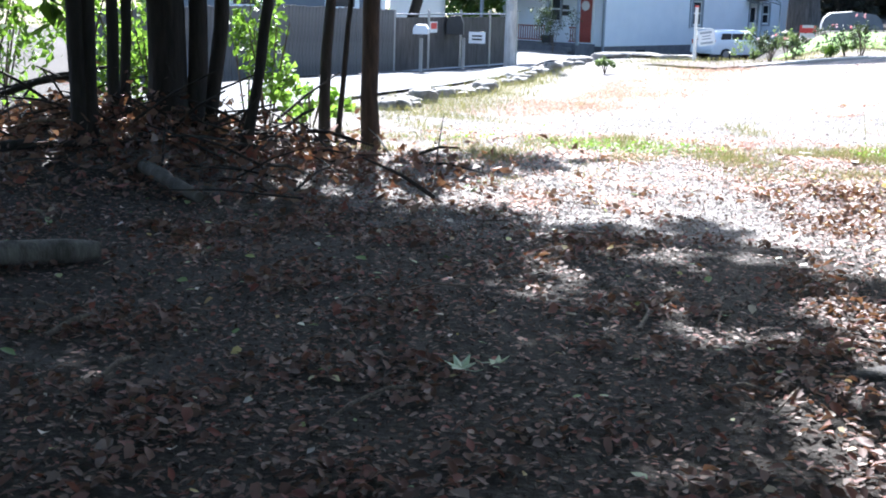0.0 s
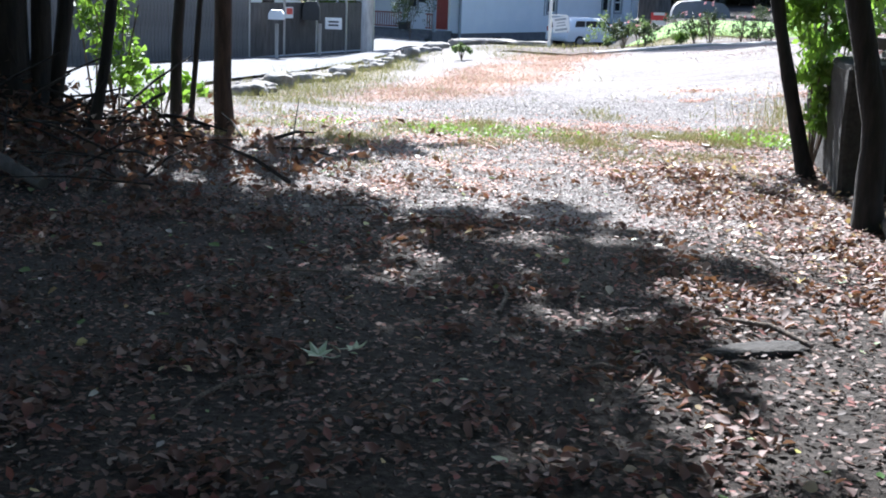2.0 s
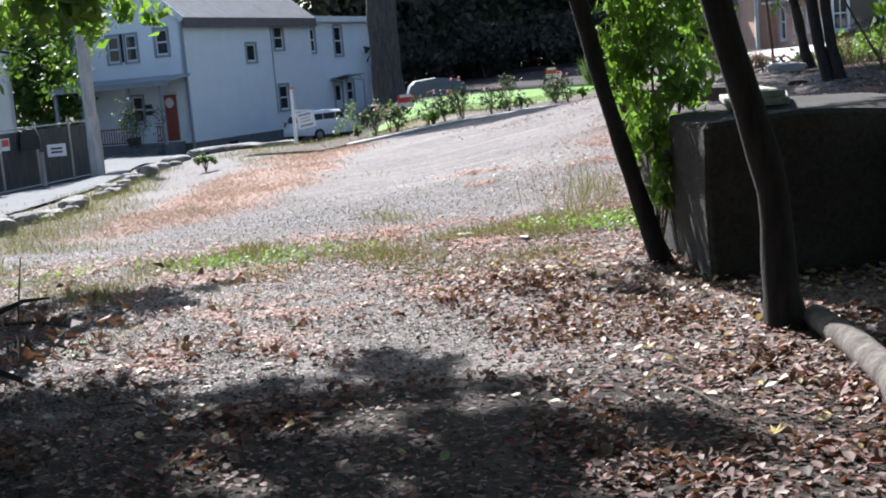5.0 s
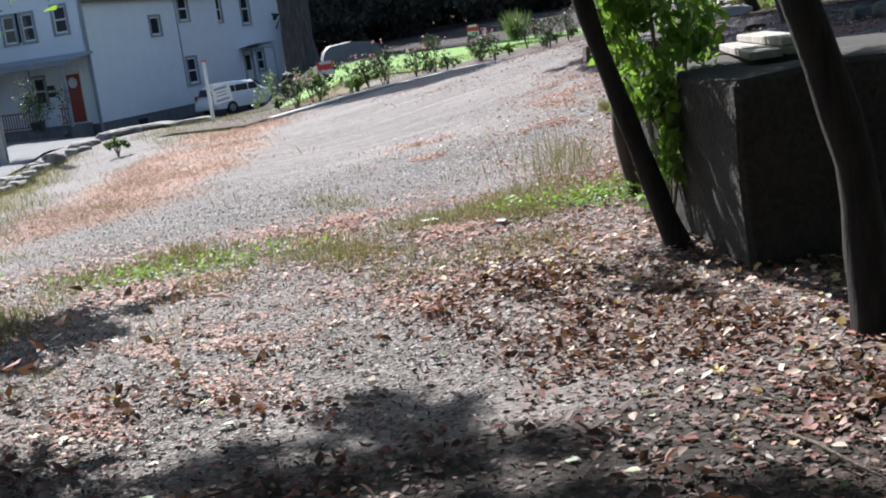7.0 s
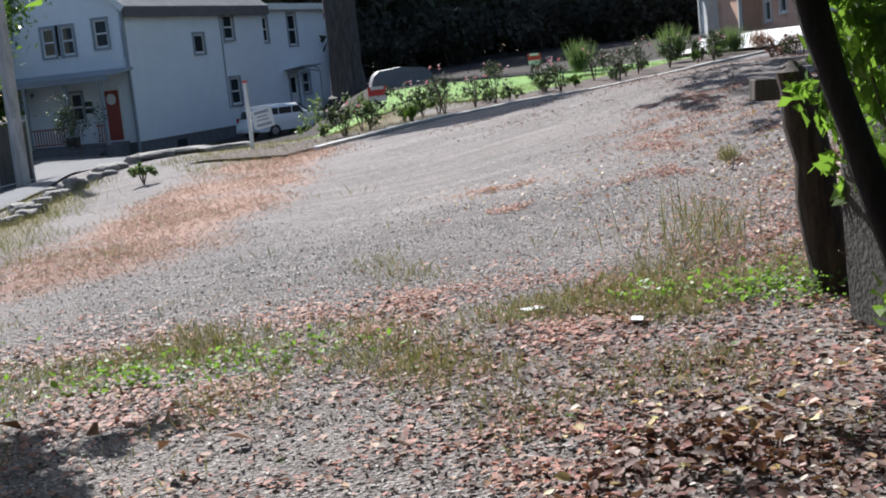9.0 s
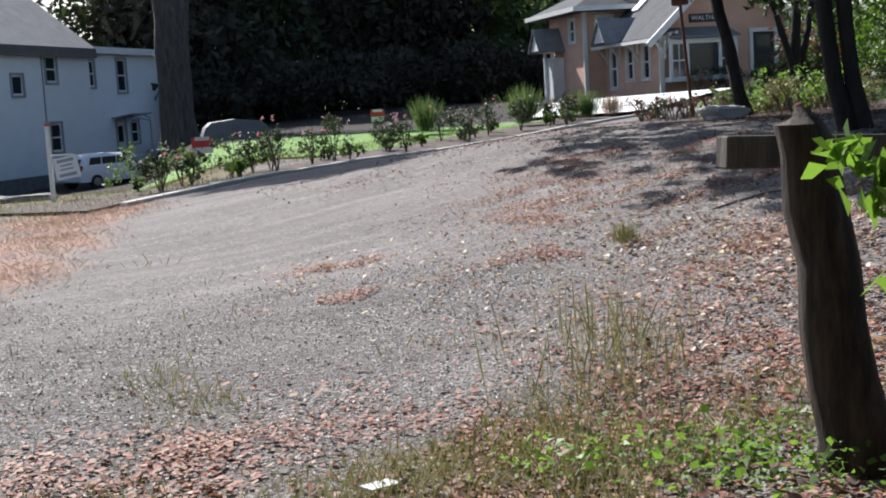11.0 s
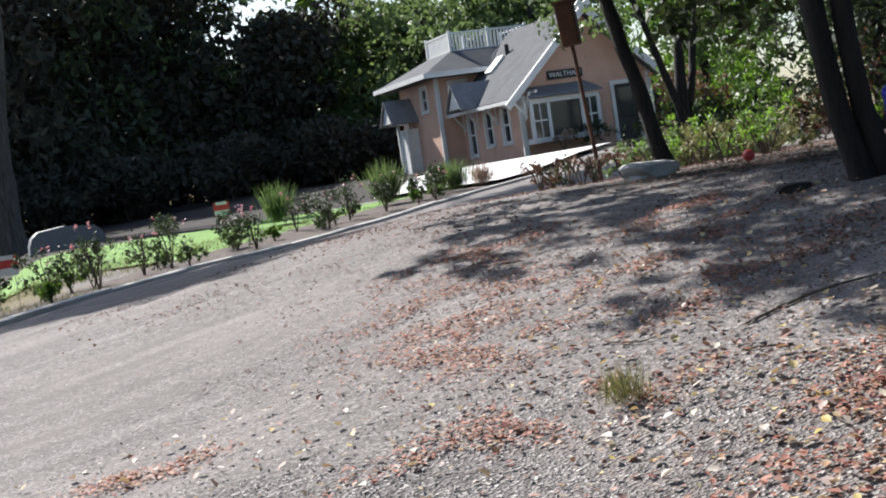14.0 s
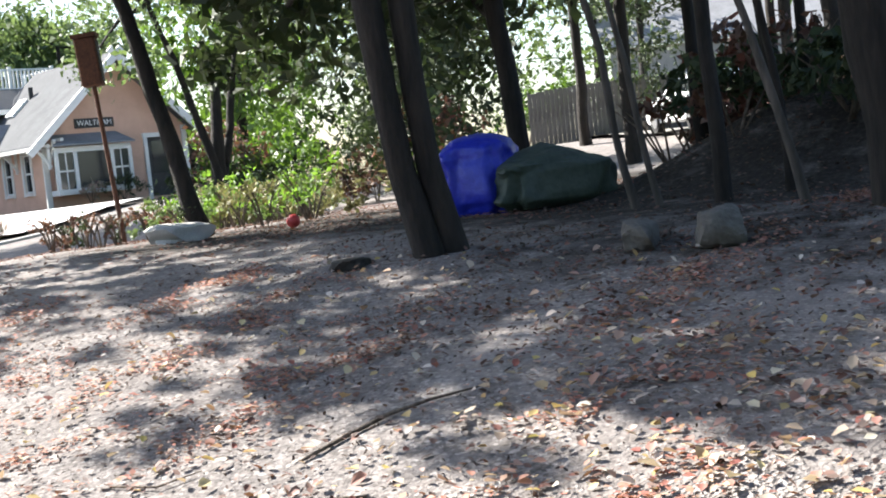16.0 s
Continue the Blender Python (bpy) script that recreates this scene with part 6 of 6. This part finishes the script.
# ---- right bank ----
# high clumps of the next two trees are added above view as shade casters
tree("leaning dark tree at the edge of the lot", [[(14.16, 23.35, 0, 0.11), (14.1, 23.65, 1.2, 0.09), (14.04, 24.0, 2.4, 0.08), (13.8, 24.7, 4.6, 0.07), (12.8, 25.6, 7.0, 0.06)]], M_BARK,
     [(11.4, 25.8, 7.6, 1.3, 0.9, 0.6), (12.4, 26.4, 8.2, 1.3, 1.0, 0.7), (13.4, 27.4, 8.0, 1.8, 1.6, 0.9), (12.6, 28.0, 8.8, 2.0, 1.8, 1.0), (11.3, 26.6, 4.0, 1.0, 0.9, 0.4), (10.2, 25.2, 7.2, 1.2, 1.2, 0.7), (9.6, 24.2, 7.6, 1.0, 1.0, 0.6), (10.9, 23.6, 7.7, 1.0, 0.8, 0.5), (9.9, 28.0, 7.2, 0.9, 0.6, 0.4), (12.0, 25.6, 4.0, 0.9, 0.8, 0.4), (10.6, 25.2, 3.9, 0.9, 0.8, 0.35), (13.2, 26.0, 5.2, 1.3, 1.2, 0.7)] + EDGE_SHADE, 22000, 0.19, M_LEAF, 801)
tree("thick double-trunked dark tree on the bank", [up(10.95, 18.1, (-1.6, 1.1), 8.0, 0.085, 0.068), up(11.06, 18.0, (-1.25, 0.85), 8.0, 0.075, 0.06)], M_BARK,
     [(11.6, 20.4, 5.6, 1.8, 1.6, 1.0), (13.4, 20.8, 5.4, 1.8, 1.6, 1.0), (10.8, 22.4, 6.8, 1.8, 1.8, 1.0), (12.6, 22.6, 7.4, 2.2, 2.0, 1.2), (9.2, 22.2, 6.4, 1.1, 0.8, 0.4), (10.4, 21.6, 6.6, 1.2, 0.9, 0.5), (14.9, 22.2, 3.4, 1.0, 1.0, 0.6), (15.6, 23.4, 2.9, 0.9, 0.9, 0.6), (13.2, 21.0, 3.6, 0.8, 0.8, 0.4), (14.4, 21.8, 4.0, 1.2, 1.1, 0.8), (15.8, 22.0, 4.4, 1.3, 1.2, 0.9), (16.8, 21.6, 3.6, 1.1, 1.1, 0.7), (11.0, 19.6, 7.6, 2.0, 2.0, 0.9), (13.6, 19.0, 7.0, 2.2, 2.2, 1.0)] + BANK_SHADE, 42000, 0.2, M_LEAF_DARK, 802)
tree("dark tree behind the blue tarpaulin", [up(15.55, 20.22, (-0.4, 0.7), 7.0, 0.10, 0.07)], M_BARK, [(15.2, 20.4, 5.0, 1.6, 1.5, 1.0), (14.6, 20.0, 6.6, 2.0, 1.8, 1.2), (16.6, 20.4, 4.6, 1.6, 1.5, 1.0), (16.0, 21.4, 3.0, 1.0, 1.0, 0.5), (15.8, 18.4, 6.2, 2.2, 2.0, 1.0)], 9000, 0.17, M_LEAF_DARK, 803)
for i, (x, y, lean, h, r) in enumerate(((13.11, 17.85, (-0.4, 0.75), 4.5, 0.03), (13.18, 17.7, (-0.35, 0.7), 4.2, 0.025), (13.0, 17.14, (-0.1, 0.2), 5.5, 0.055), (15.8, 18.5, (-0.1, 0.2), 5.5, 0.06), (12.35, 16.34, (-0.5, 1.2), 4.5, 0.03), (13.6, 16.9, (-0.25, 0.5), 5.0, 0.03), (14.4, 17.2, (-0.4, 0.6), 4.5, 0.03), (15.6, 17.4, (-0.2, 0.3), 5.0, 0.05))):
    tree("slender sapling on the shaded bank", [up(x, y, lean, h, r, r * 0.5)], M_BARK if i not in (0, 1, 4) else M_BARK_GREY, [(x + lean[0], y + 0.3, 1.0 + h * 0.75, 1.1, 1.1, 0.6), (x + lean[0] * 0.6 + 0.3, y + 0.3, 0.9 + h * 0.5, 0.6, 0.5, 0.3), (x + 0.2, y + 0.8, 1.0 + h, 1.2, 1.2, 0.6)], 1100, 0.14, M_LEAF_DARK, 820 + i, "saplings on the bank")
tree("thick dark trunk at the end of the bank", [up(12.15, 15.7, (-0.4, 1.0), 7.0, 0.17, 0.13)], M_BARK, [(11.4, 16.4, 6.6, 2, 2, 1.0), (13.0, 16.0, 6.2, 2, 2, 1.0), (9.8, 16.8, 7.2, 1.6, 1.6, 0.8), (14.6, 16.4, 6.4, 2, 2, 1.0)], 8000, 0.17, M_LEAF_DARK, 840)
tree("spreading tree with grey branches in front of the salmon house", [up(22.5, 31.5, (0.4, 0.2), 3.2, 0.16, 0.1), up(22.7, 31.4, (-1.2, 0.4), 4.2, 0.1, 0.05), up(22.6, 31.6, (1.4, 0.2), 4.4, 0.1, 0.05)], M_BARK,
     [(19.4, 31.2, 5.0, 1.8, 1.6, 1.2), (21.4, 31.6, 5.6, 2.0, 1.6, 1.3), (23.6, 31.4, 5.4, 2.0, 1.6, 1.2), (25.4, 31.0, 5.0, 1.6, 1.4, 1.2), (22.4, 32.0, 6.8, 2.4, 2.0, 1.2), (20.0, 31.6, 3.9, 1.0, 0.9, 0.7)], 4600, 0.16, M_LEAF_FAR, 850)
for i, (x, y, h) in enumerate(((27, 30, 9), (29, 26, 9), (26, 23, 8), (31, 33, 10), (24, 20, 8), (33, 24, 9), (36, 31, 10), (40, 27, 10), (30, 38, 9), (46, 44, 11), (50, 36, 11), (43, 50, 10), (28, 18, 8), (38, 20, 9))):
    tree("leafy tree beyond the bank", [up(x, y, (0, 0), h * 0.8, 0.16, 0.08)], M_BARK, [(x + 0.8 * math.sin(i + 5 * t), y, 1 + h * t, 2.0, 1.8, 1.2) for t in ((0.2, 0.34, 0.5, 0.7, 0.9) if y > 0.8 * x + 5 else (0.55, 0.75, 0.95))], 5000, 0.27, (M_LEAF_DARK, M_LEAF_DARK, M_LEAF)[i % 3], 860 + i, "trees beyond the bank")


rng = np.random.default_rng(123)
for i in range(12):
    x, y = rng.uniform(40, 54), rng.uniform(20, 40)
    shrub("thicket_bush", (x, y), (rng.uniform(1.8, 3.0), rng.uniform(2.0, 3.6)), 900, 0.2, (M_LEAF_DARK, M_LEAF)[i % 2], "dense leafy bush beyond the bank", "bush", 1200 + i, "thicket beyond the bank", 0.0)

for i in range(10):
    x = 23.4 + 0.5 * i + rng.normal(0, 0.2)
    shrub("thicket_bush", (x, 31.8 - 0.75 * (x - 23.4) + rng.uniform(0, 2.5)), (rng.uniform(1.2, 2.0), rng.uniform(1.2, 2.4)), 800, 0.15, (M_LEAF_DARK, M_LEAF, M_LITTER)[i % 3], "dark straggly bush beyond the weeds", "bush", 1300 + i, "thicket beyond the bank", 0.0)

# lantern box on a post
ps = thing("lantern_post", "rusty lantern box on a thin leaning post", "post", (13.35, 24.6, height(13.35, 24.6)), 40)
ps.matrix_world = pose(14.17, 24.55, height(14.17, 24.55), -3, -3, 0) @ rot(0, 0, 40)
part("pole", tube(bmesh.new(), [(0, 0, -0.2), (0, 0, 1.72)], [0.028, 0.024], 8), M_RUST, ps)
bm = box(bmesh.new(), (0, 0, 1.98), (0.22, 0.22, 0.52), None, 0.015)
lb = part("lantern", bm, M_RUST, ps, "rusty brown box")
bars(lb, "side_panel", [((0, -0.113, 1.98), (0.15, 0.01, 0.42))], M_BLACK)
bars(lb, "cap", [((0, 0, 2.26), (0.26, 0.26, 0.04))], M_RUST)


def draped(name, at, size, material, label, seed, rz=0, low=0.3, peak=0.0, category="tarpaulin"):
    """A sheet hanging over something: folds down its sides."""
    bm = bmesh.new()
    bmesh.ops.create_icosphere(bm, subdivisions=5, radius=1)
    for v in bm.verts:
        d = v.co.normalized()
        q = Vector([math.copysign(abs(c) ** 0.5, c) for c in d])
        q.z = max(q.z, -0.9)
        a = math.atan2(d.y, d.x)
        fold = 0.06 * math.sin(a * 9 + seed) * max(0, 0.9 - q.z)
        k = 1 + fold + 0.16 * noise.noise(d * 2 + Vector((seed, 0, 0))) + 0.05 * noise.noise(d * 6 + Vector((0, seed, 0)))
        v.co = Vector((q.x * size[0] * k, q.y * size[1] * k, (q.z + 0.9) * size[2] * 0.52 + peak * max(0, 1 - abs(q.x) * 1.2 - abs(q.y) * 0.6) * (q.z > 0)))
    ob = part(name, bm, material, None, label, True)
    ob.matrix_world = pose(at[0], at[1], height(*at), 0, 0, rz)
    return tagged(ob, "", category)


draped("blue_tarpaulin", (13.8, 19.6), (0.33, 0.3, 0.64), M_BLUE, "bright blue tarpaulin draped over a stack", 3, 20, 0.3, 0.04)
draped("green_tarpaulin", (14.12, 19.2), (0.6, 0.34, 0.42), M_GREEN_TARP, "dull green tarpaulin over a low heap", 8, -22, 0.2, 0.12)
bm = bmesh.new()
bmesh.ops.create_uvsphere(bm, u_segments=20, v_segments=14, radius=0.06)
rb = tagged(part("red_ball", bm, M_SIGN_RED, None, "small red plastic ball in the weeds", True), "", "ball")
rb.location = (13.2, 21.2, height(13.2, 21.2) + 0.1)

rng = np.random.default_rng(91)
for i in range(58):
    x = rng.uniform(14.6, 22)
    y = 21.6 + 0.95 * (x - 14.6) + rng.uniform(0, 3.4)
    shrub("weed_bush", (x, y), (rng.uniform(0.6, 1.1), rng.uniform(0.4, 0.75)), 300, 0.07, (M_LEAF_BRIGHT, M_LEAF_FAR, M_GRASS)[i % 3], "sunlit green weeds on the bank", "bush", 900 + i, "weeds on the bank", 0.0)
for i in range(10):
    x, y = rng.uniform(13.2, 14.6), rng.uniform(23.4, 25.2)
    shrub("dry_bush", (x, y), (0.5, 0.4), 160, 0.05, M_LITTER if i % 2 else M_LEAF_DARK, "straggly dry bush at the lot's corner", "bush", 930 + i, "dry bushes at the lot's corner", 0.0)
for i in range(26):
    x, y = rng.uniform(13.8, 18), rng.uniform(14.4, 19.0)
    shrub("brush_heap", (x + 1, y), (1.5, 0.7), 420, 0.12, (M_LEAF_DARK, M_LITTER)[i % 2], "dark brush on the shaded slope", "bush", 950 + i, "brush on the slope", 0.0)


# ---- distance beyond the bank ----
FH = thing("house", "pale building beyond the trees on the bank", "house", (74, 50, 1.0), -50)
wall_panel(FH, "wall", 14, 6, [(2, 1, 3, 2.4), (5, 1, 6, 2.4), (8, 1, 9, 2.4), (11, 1, 12, 2.4)], M_SOLAR, pose(0, 0, 0))
for x in (2.5, 5.5, 8.5, 11.5):
    window(FH, pose(x, 0, 1), 1.0, 1.4, M_TRIM)
roof_slab(FH, (-0.4, -0.4, 6), (14.4, -0.4, 6), (14.4, 5, 9), (-0.4, 5, 9), M_ROOF)
strip("road", [(24, 16), (34, 26), (46, 40)], [(29, 13), (39, 23), (52, 36)], M_ROCK, "pale sunlit road beyond the bank", "road", 0.06)
bf = fence_run((40.5, 35.5), (44.8, 25.5), "weathered board fence beyond the bank")
for i, (x, y) in enumerate(((33, 24), (36, 27.5))):
    c = copy_thing(bpy.data.objects["car"], pose(x, y, height(x, y) + 0.06, 0, 0, 45))


# ---- small things near the path ----
# planks, beam, stump, culvert pipe by the block
for i, (x, y, z, L, rz) in enumerate(((5.0, 10.6, 1.05, 1.5, 62), (5.25, 10.5, 1.05, 1.4, 58), (5.15, 10.55, 1.10, 1.3, 66))):
    bm = box(bmesh.new(), (0, 0, 0), (L, 0.19, 0.045), None, 0.005)
    ob = part("plank", bm, M_LUMBER, None, "weathered grey plank lying on the concrete block")
    ob.matrix_world = pose(x, y, z, 0, 0, rz)
    tagged(ob, "", "plank", "planks on the block")
log("stump", [(5.02, 12.05, -0.1), (5.01, 12.06, 0.1), (4.98, 12.08, 0.3), (4.95, 12.1, 0.5), (4.95, 12.1, 0.7), (4.91, 12.12, 0.9), (4.90, 12.14, 1.08), (4.87, 12.14, 1.17), (4.9, 12.14, 1.2)], [0.15, 0.118, 0.108, 0.106, 0.10, 0.10, 0.103, 0.095, 0.05], M_STUMP, "tall broken tree stump beside the block", "stump")
bm = box(bmesh.new(), (0.55, 0, 0), (1.1, 0.1, 0.12), None, 0.006)
ob = part("beam", bm, M_BARK_GREY, None, "squared weathered timber beam resting on the stump and block")
ob.matrix_world = pose(4.97, 12.66, 1.08, 0, 3, -14)
tagged(ob, "", "beam")
bm = bmesh.new()
tube(bm, [(5.0, 8.7, 0.42), (5.9, 8.4, 0.42)], [0.42, 0.42], 24)
ob = part("culvert_pipe", bm, M_GREY_COVER, None, "grey round barrel lying beside the block", True)
tagged(ob, "", "barrel")


def vine(name, blobs, count, size, label, seed, at):
    rng = np.random.default_rng(seed)
    t = thing(name, label, "plant", at)
    bm = bmesh.new()
    for b in blobs:
        c = Vector(b[:3]) - Vector(at)
        tube(bm, [(0, 0, -0.05), c * 0.5 + Vector((0.05, 0, 0.1)), c], [0.012, 0.009, 0.004], 5)
    part("stem", bm, M_TWIG, t)
    crown("leaves", [(x - at[0], y - at[1], z - at[2], a, b2, c2) for x, y, z, a, b2, c2 in blobs], count, size, M_LEAF_BRIGHT, rng, t, "", 1.4)
    return t


vine("vine", [(4.35, 10.7, 1.9, 0.28, 0.3, 0.5), (4.3, 10.6, 1.2, 0.22, 0.25, 0.5), (4.25, 10.55, 0.6, 0.14, 0.2, 0.35), (4.6, 10.8, 1.6, 0.3, 0.3, 0.4), (4.9, 10.9, 2.1, 0.4, 0.3, 0.3), (4.15, 10.7, 1.55, 0.2, 0.25, 0.5), (4.2, 10.45, 2.3, 0.3, 0.25, 0.35), (4.45, 10.5, 0.9, 0.2, 0.2, 0.4), (4.5, 10.4, 1.5, 0.25, 0.2, 0.4)], 4600, 0.1, "bright green climbing vine hanging over the block", 55, (4.3, 10.6, 0))
vine("vine", [(4.3, 8.6, 2.0, 0.3, 0.3, 0.3), (4.75, 8.1, 1.5, 0.3, 0.3, 0.3), (4.6, 7.7, 0.95, 0.18, 0.2, 0.25), (5.2, 8.6, 1.9, 0.4, 0.4, 0.3)], 760, 0.11, "bright green leafy shoots beside the barrel", 56, (4.9, 8.0, 0))
vine("vine", [(4.55, 11.45, 1.1, 0.16, 0.18, 0.22), (4.6, 11.4, 0.75, 0.12, 0.14, 0.2), (4.62, 11.5, 0.35, 0.08, 0.1, 0.12)], 150, 0.1, "pale green vine shoot hanging by the stump", 57, (4.75, 11.5, 0))
vine("vine", [(3.9, 7.0, 0.75, 0.16, 0.18, 0.25), (4.0, 6.9, 0.45, 0.12, 0.14, 0.2)], 130, 0.11, "bright green maple shoot by the fallen log", 58, (4.05, 7.0, 0))
for i, (x, y, s, n) in enumerate(((4.75, 12.35, 0.2, 520), (4.3, 12.7, 0.14, 220), (4.95, 12.0, 0.2, 360), (2.1, 12.9, 0.28, 420), (1.4, 12.95, 0.18, 340), (0.3, 13.4, 0.3, 160))):
    r2 = np.random.default_rng(970 + i)
    q = np.stack([r2.normal(0, s * 1.2, n), r2.normal(0, s * 0.7, n), np.abs(r2.normal(0.05, 0.05, n))], 1)
    v, f = leaf_quads(q, 0.036 * r2.uniform(0.5, 1.4, n), r2.normal(size=(n, 3)) * np.array([1, 1, 0.5]), r2.normal(size=(n, 3)) * np.array([1, 1, 0.4]), 0.7)
    ob = quick_mesh("low_green_weed", v, f, M_LEAF_BRIGHT)
    ob.location = (x, y, height(x, y))
    tagged(ob, "bright green low weed at the lot's edge", "plant", "green weeds", "stuff")
grass_clump((5.35, 13.95), 0.45, 110, M_GRASS, "tall seeding grass tuft at the lot's edge", 80, "grass_tuft", 0.0, 0.4, 0.018)
grass_clump((5.05, 13.6), 0.4, 120, M_GRASS, "tall seeding grass tuft at the lot's edge", 81, "grass_tuft", 0.0, 0.4, 0.018)
grass_clump((7.2, 16.5), 0.2, 160, M_GRASS, "pale grass tuft on the gravel", 82, "grass_tuft", 0.0, 0.1)
for x, y, rz in ((3.62, 12.89, 20), (3.9, 12.2, 60)):
    bm = box(bmesh.new(), (0, 0, 0), (0.14, 0.06, 0.006))
    ob = part("paper_scrap", bm, M_SIGN_WHITE, None, "scrap of white paper on the ground")
    ob.matrix_world = pose(x, y, height(x, y) + 0.03, 5, 4, rz)
    tagged(ob, "", "paper")


def maple_leaf(at, size, rz, mat, label):
    """A lobed leaf with five points, lying curled on the ground."""
    tips = [(90, 1.0), (68, 0.52), (38, 0.92), (16, 0.45), (-18, 0.7), (-60, 0.3), (-90, 0.42)]
    ring = [(a, r) for a, r in tips] + [(180 - a, r) for a, r in tips[-2:0:-1]]
    bm = bmesh.new()
    mid = bm.verts.new((0, 0, 0))
    vs = []
    for a, r in ring:
        x, y = math.cos(radians(a)) * r * size * 0.5, math.sin(radians(a)) * r * size * 0.5
        vs.append(bm.verts.new((x, y, 0.25 * size * (x * x + 0.6 * y * y) / (size * size * 0.25) + 0.02 * size * math.sin(a))))
    for p, q in zip(vs, vs[1:] + vs[:1]):
        bm.faces.new((mid, p, q))
    tube(bm, [(0, -0.18 * size, 0.01), (0.1 * size, -0.5 * size, 0.02), (0.16 * size, -0.8 * size, 0.05)], [0.0018, 0.0015, 0.001], 5)
    ob = part("maple_leaf", bm, mat, None, label)
    ob.matrix_world = pose(at[0], at[1], height(*at) + 0.03, 8, -6, rz)
    return tagged(ob, "", "leaf", "fallen maple leaves")


M_MAPLE = plain("pale_green_leaf", (0.30, 0.38, 0.20), (0.52, 0.56, 0.40), 18, 0.5, 0, 60, 0.2)
M_MAPLE_YELLOW = plain("yellow_leaf", (0.42, 0.30, 0.06), (0.58, 0.45, 0.14), 18, 0.5, 0, 60, 0.2)
maple_leaf((0.09, 5.00), 0.17, 25, M_MAPLE, "pale green curled maple leaf on shaded soil")
maple_leaf((0.23, 5.08), 0.13, -70, M_MAPLE, "pale green curled maple leaf on shaded soil")
for x, y, d, rz in ((2.9, 8.0, 0.1, 30), (3.3, 8.6, 0.09, 110), (1.1, 9.2, 0.1, 200), (0.8, 9.6, 0.09, 60), (2.6, 6.4, 0.1, 300), (7.7, 15.0, 0.1, 40), (7.4, 15.6, 0.09, 150), (3.6, 9.3, 0.1, 250)):
    maple_leaf((x, y), d, rz, M_MAPLE_YELLOW, "yellow fallen maple leaf among brown leaves")
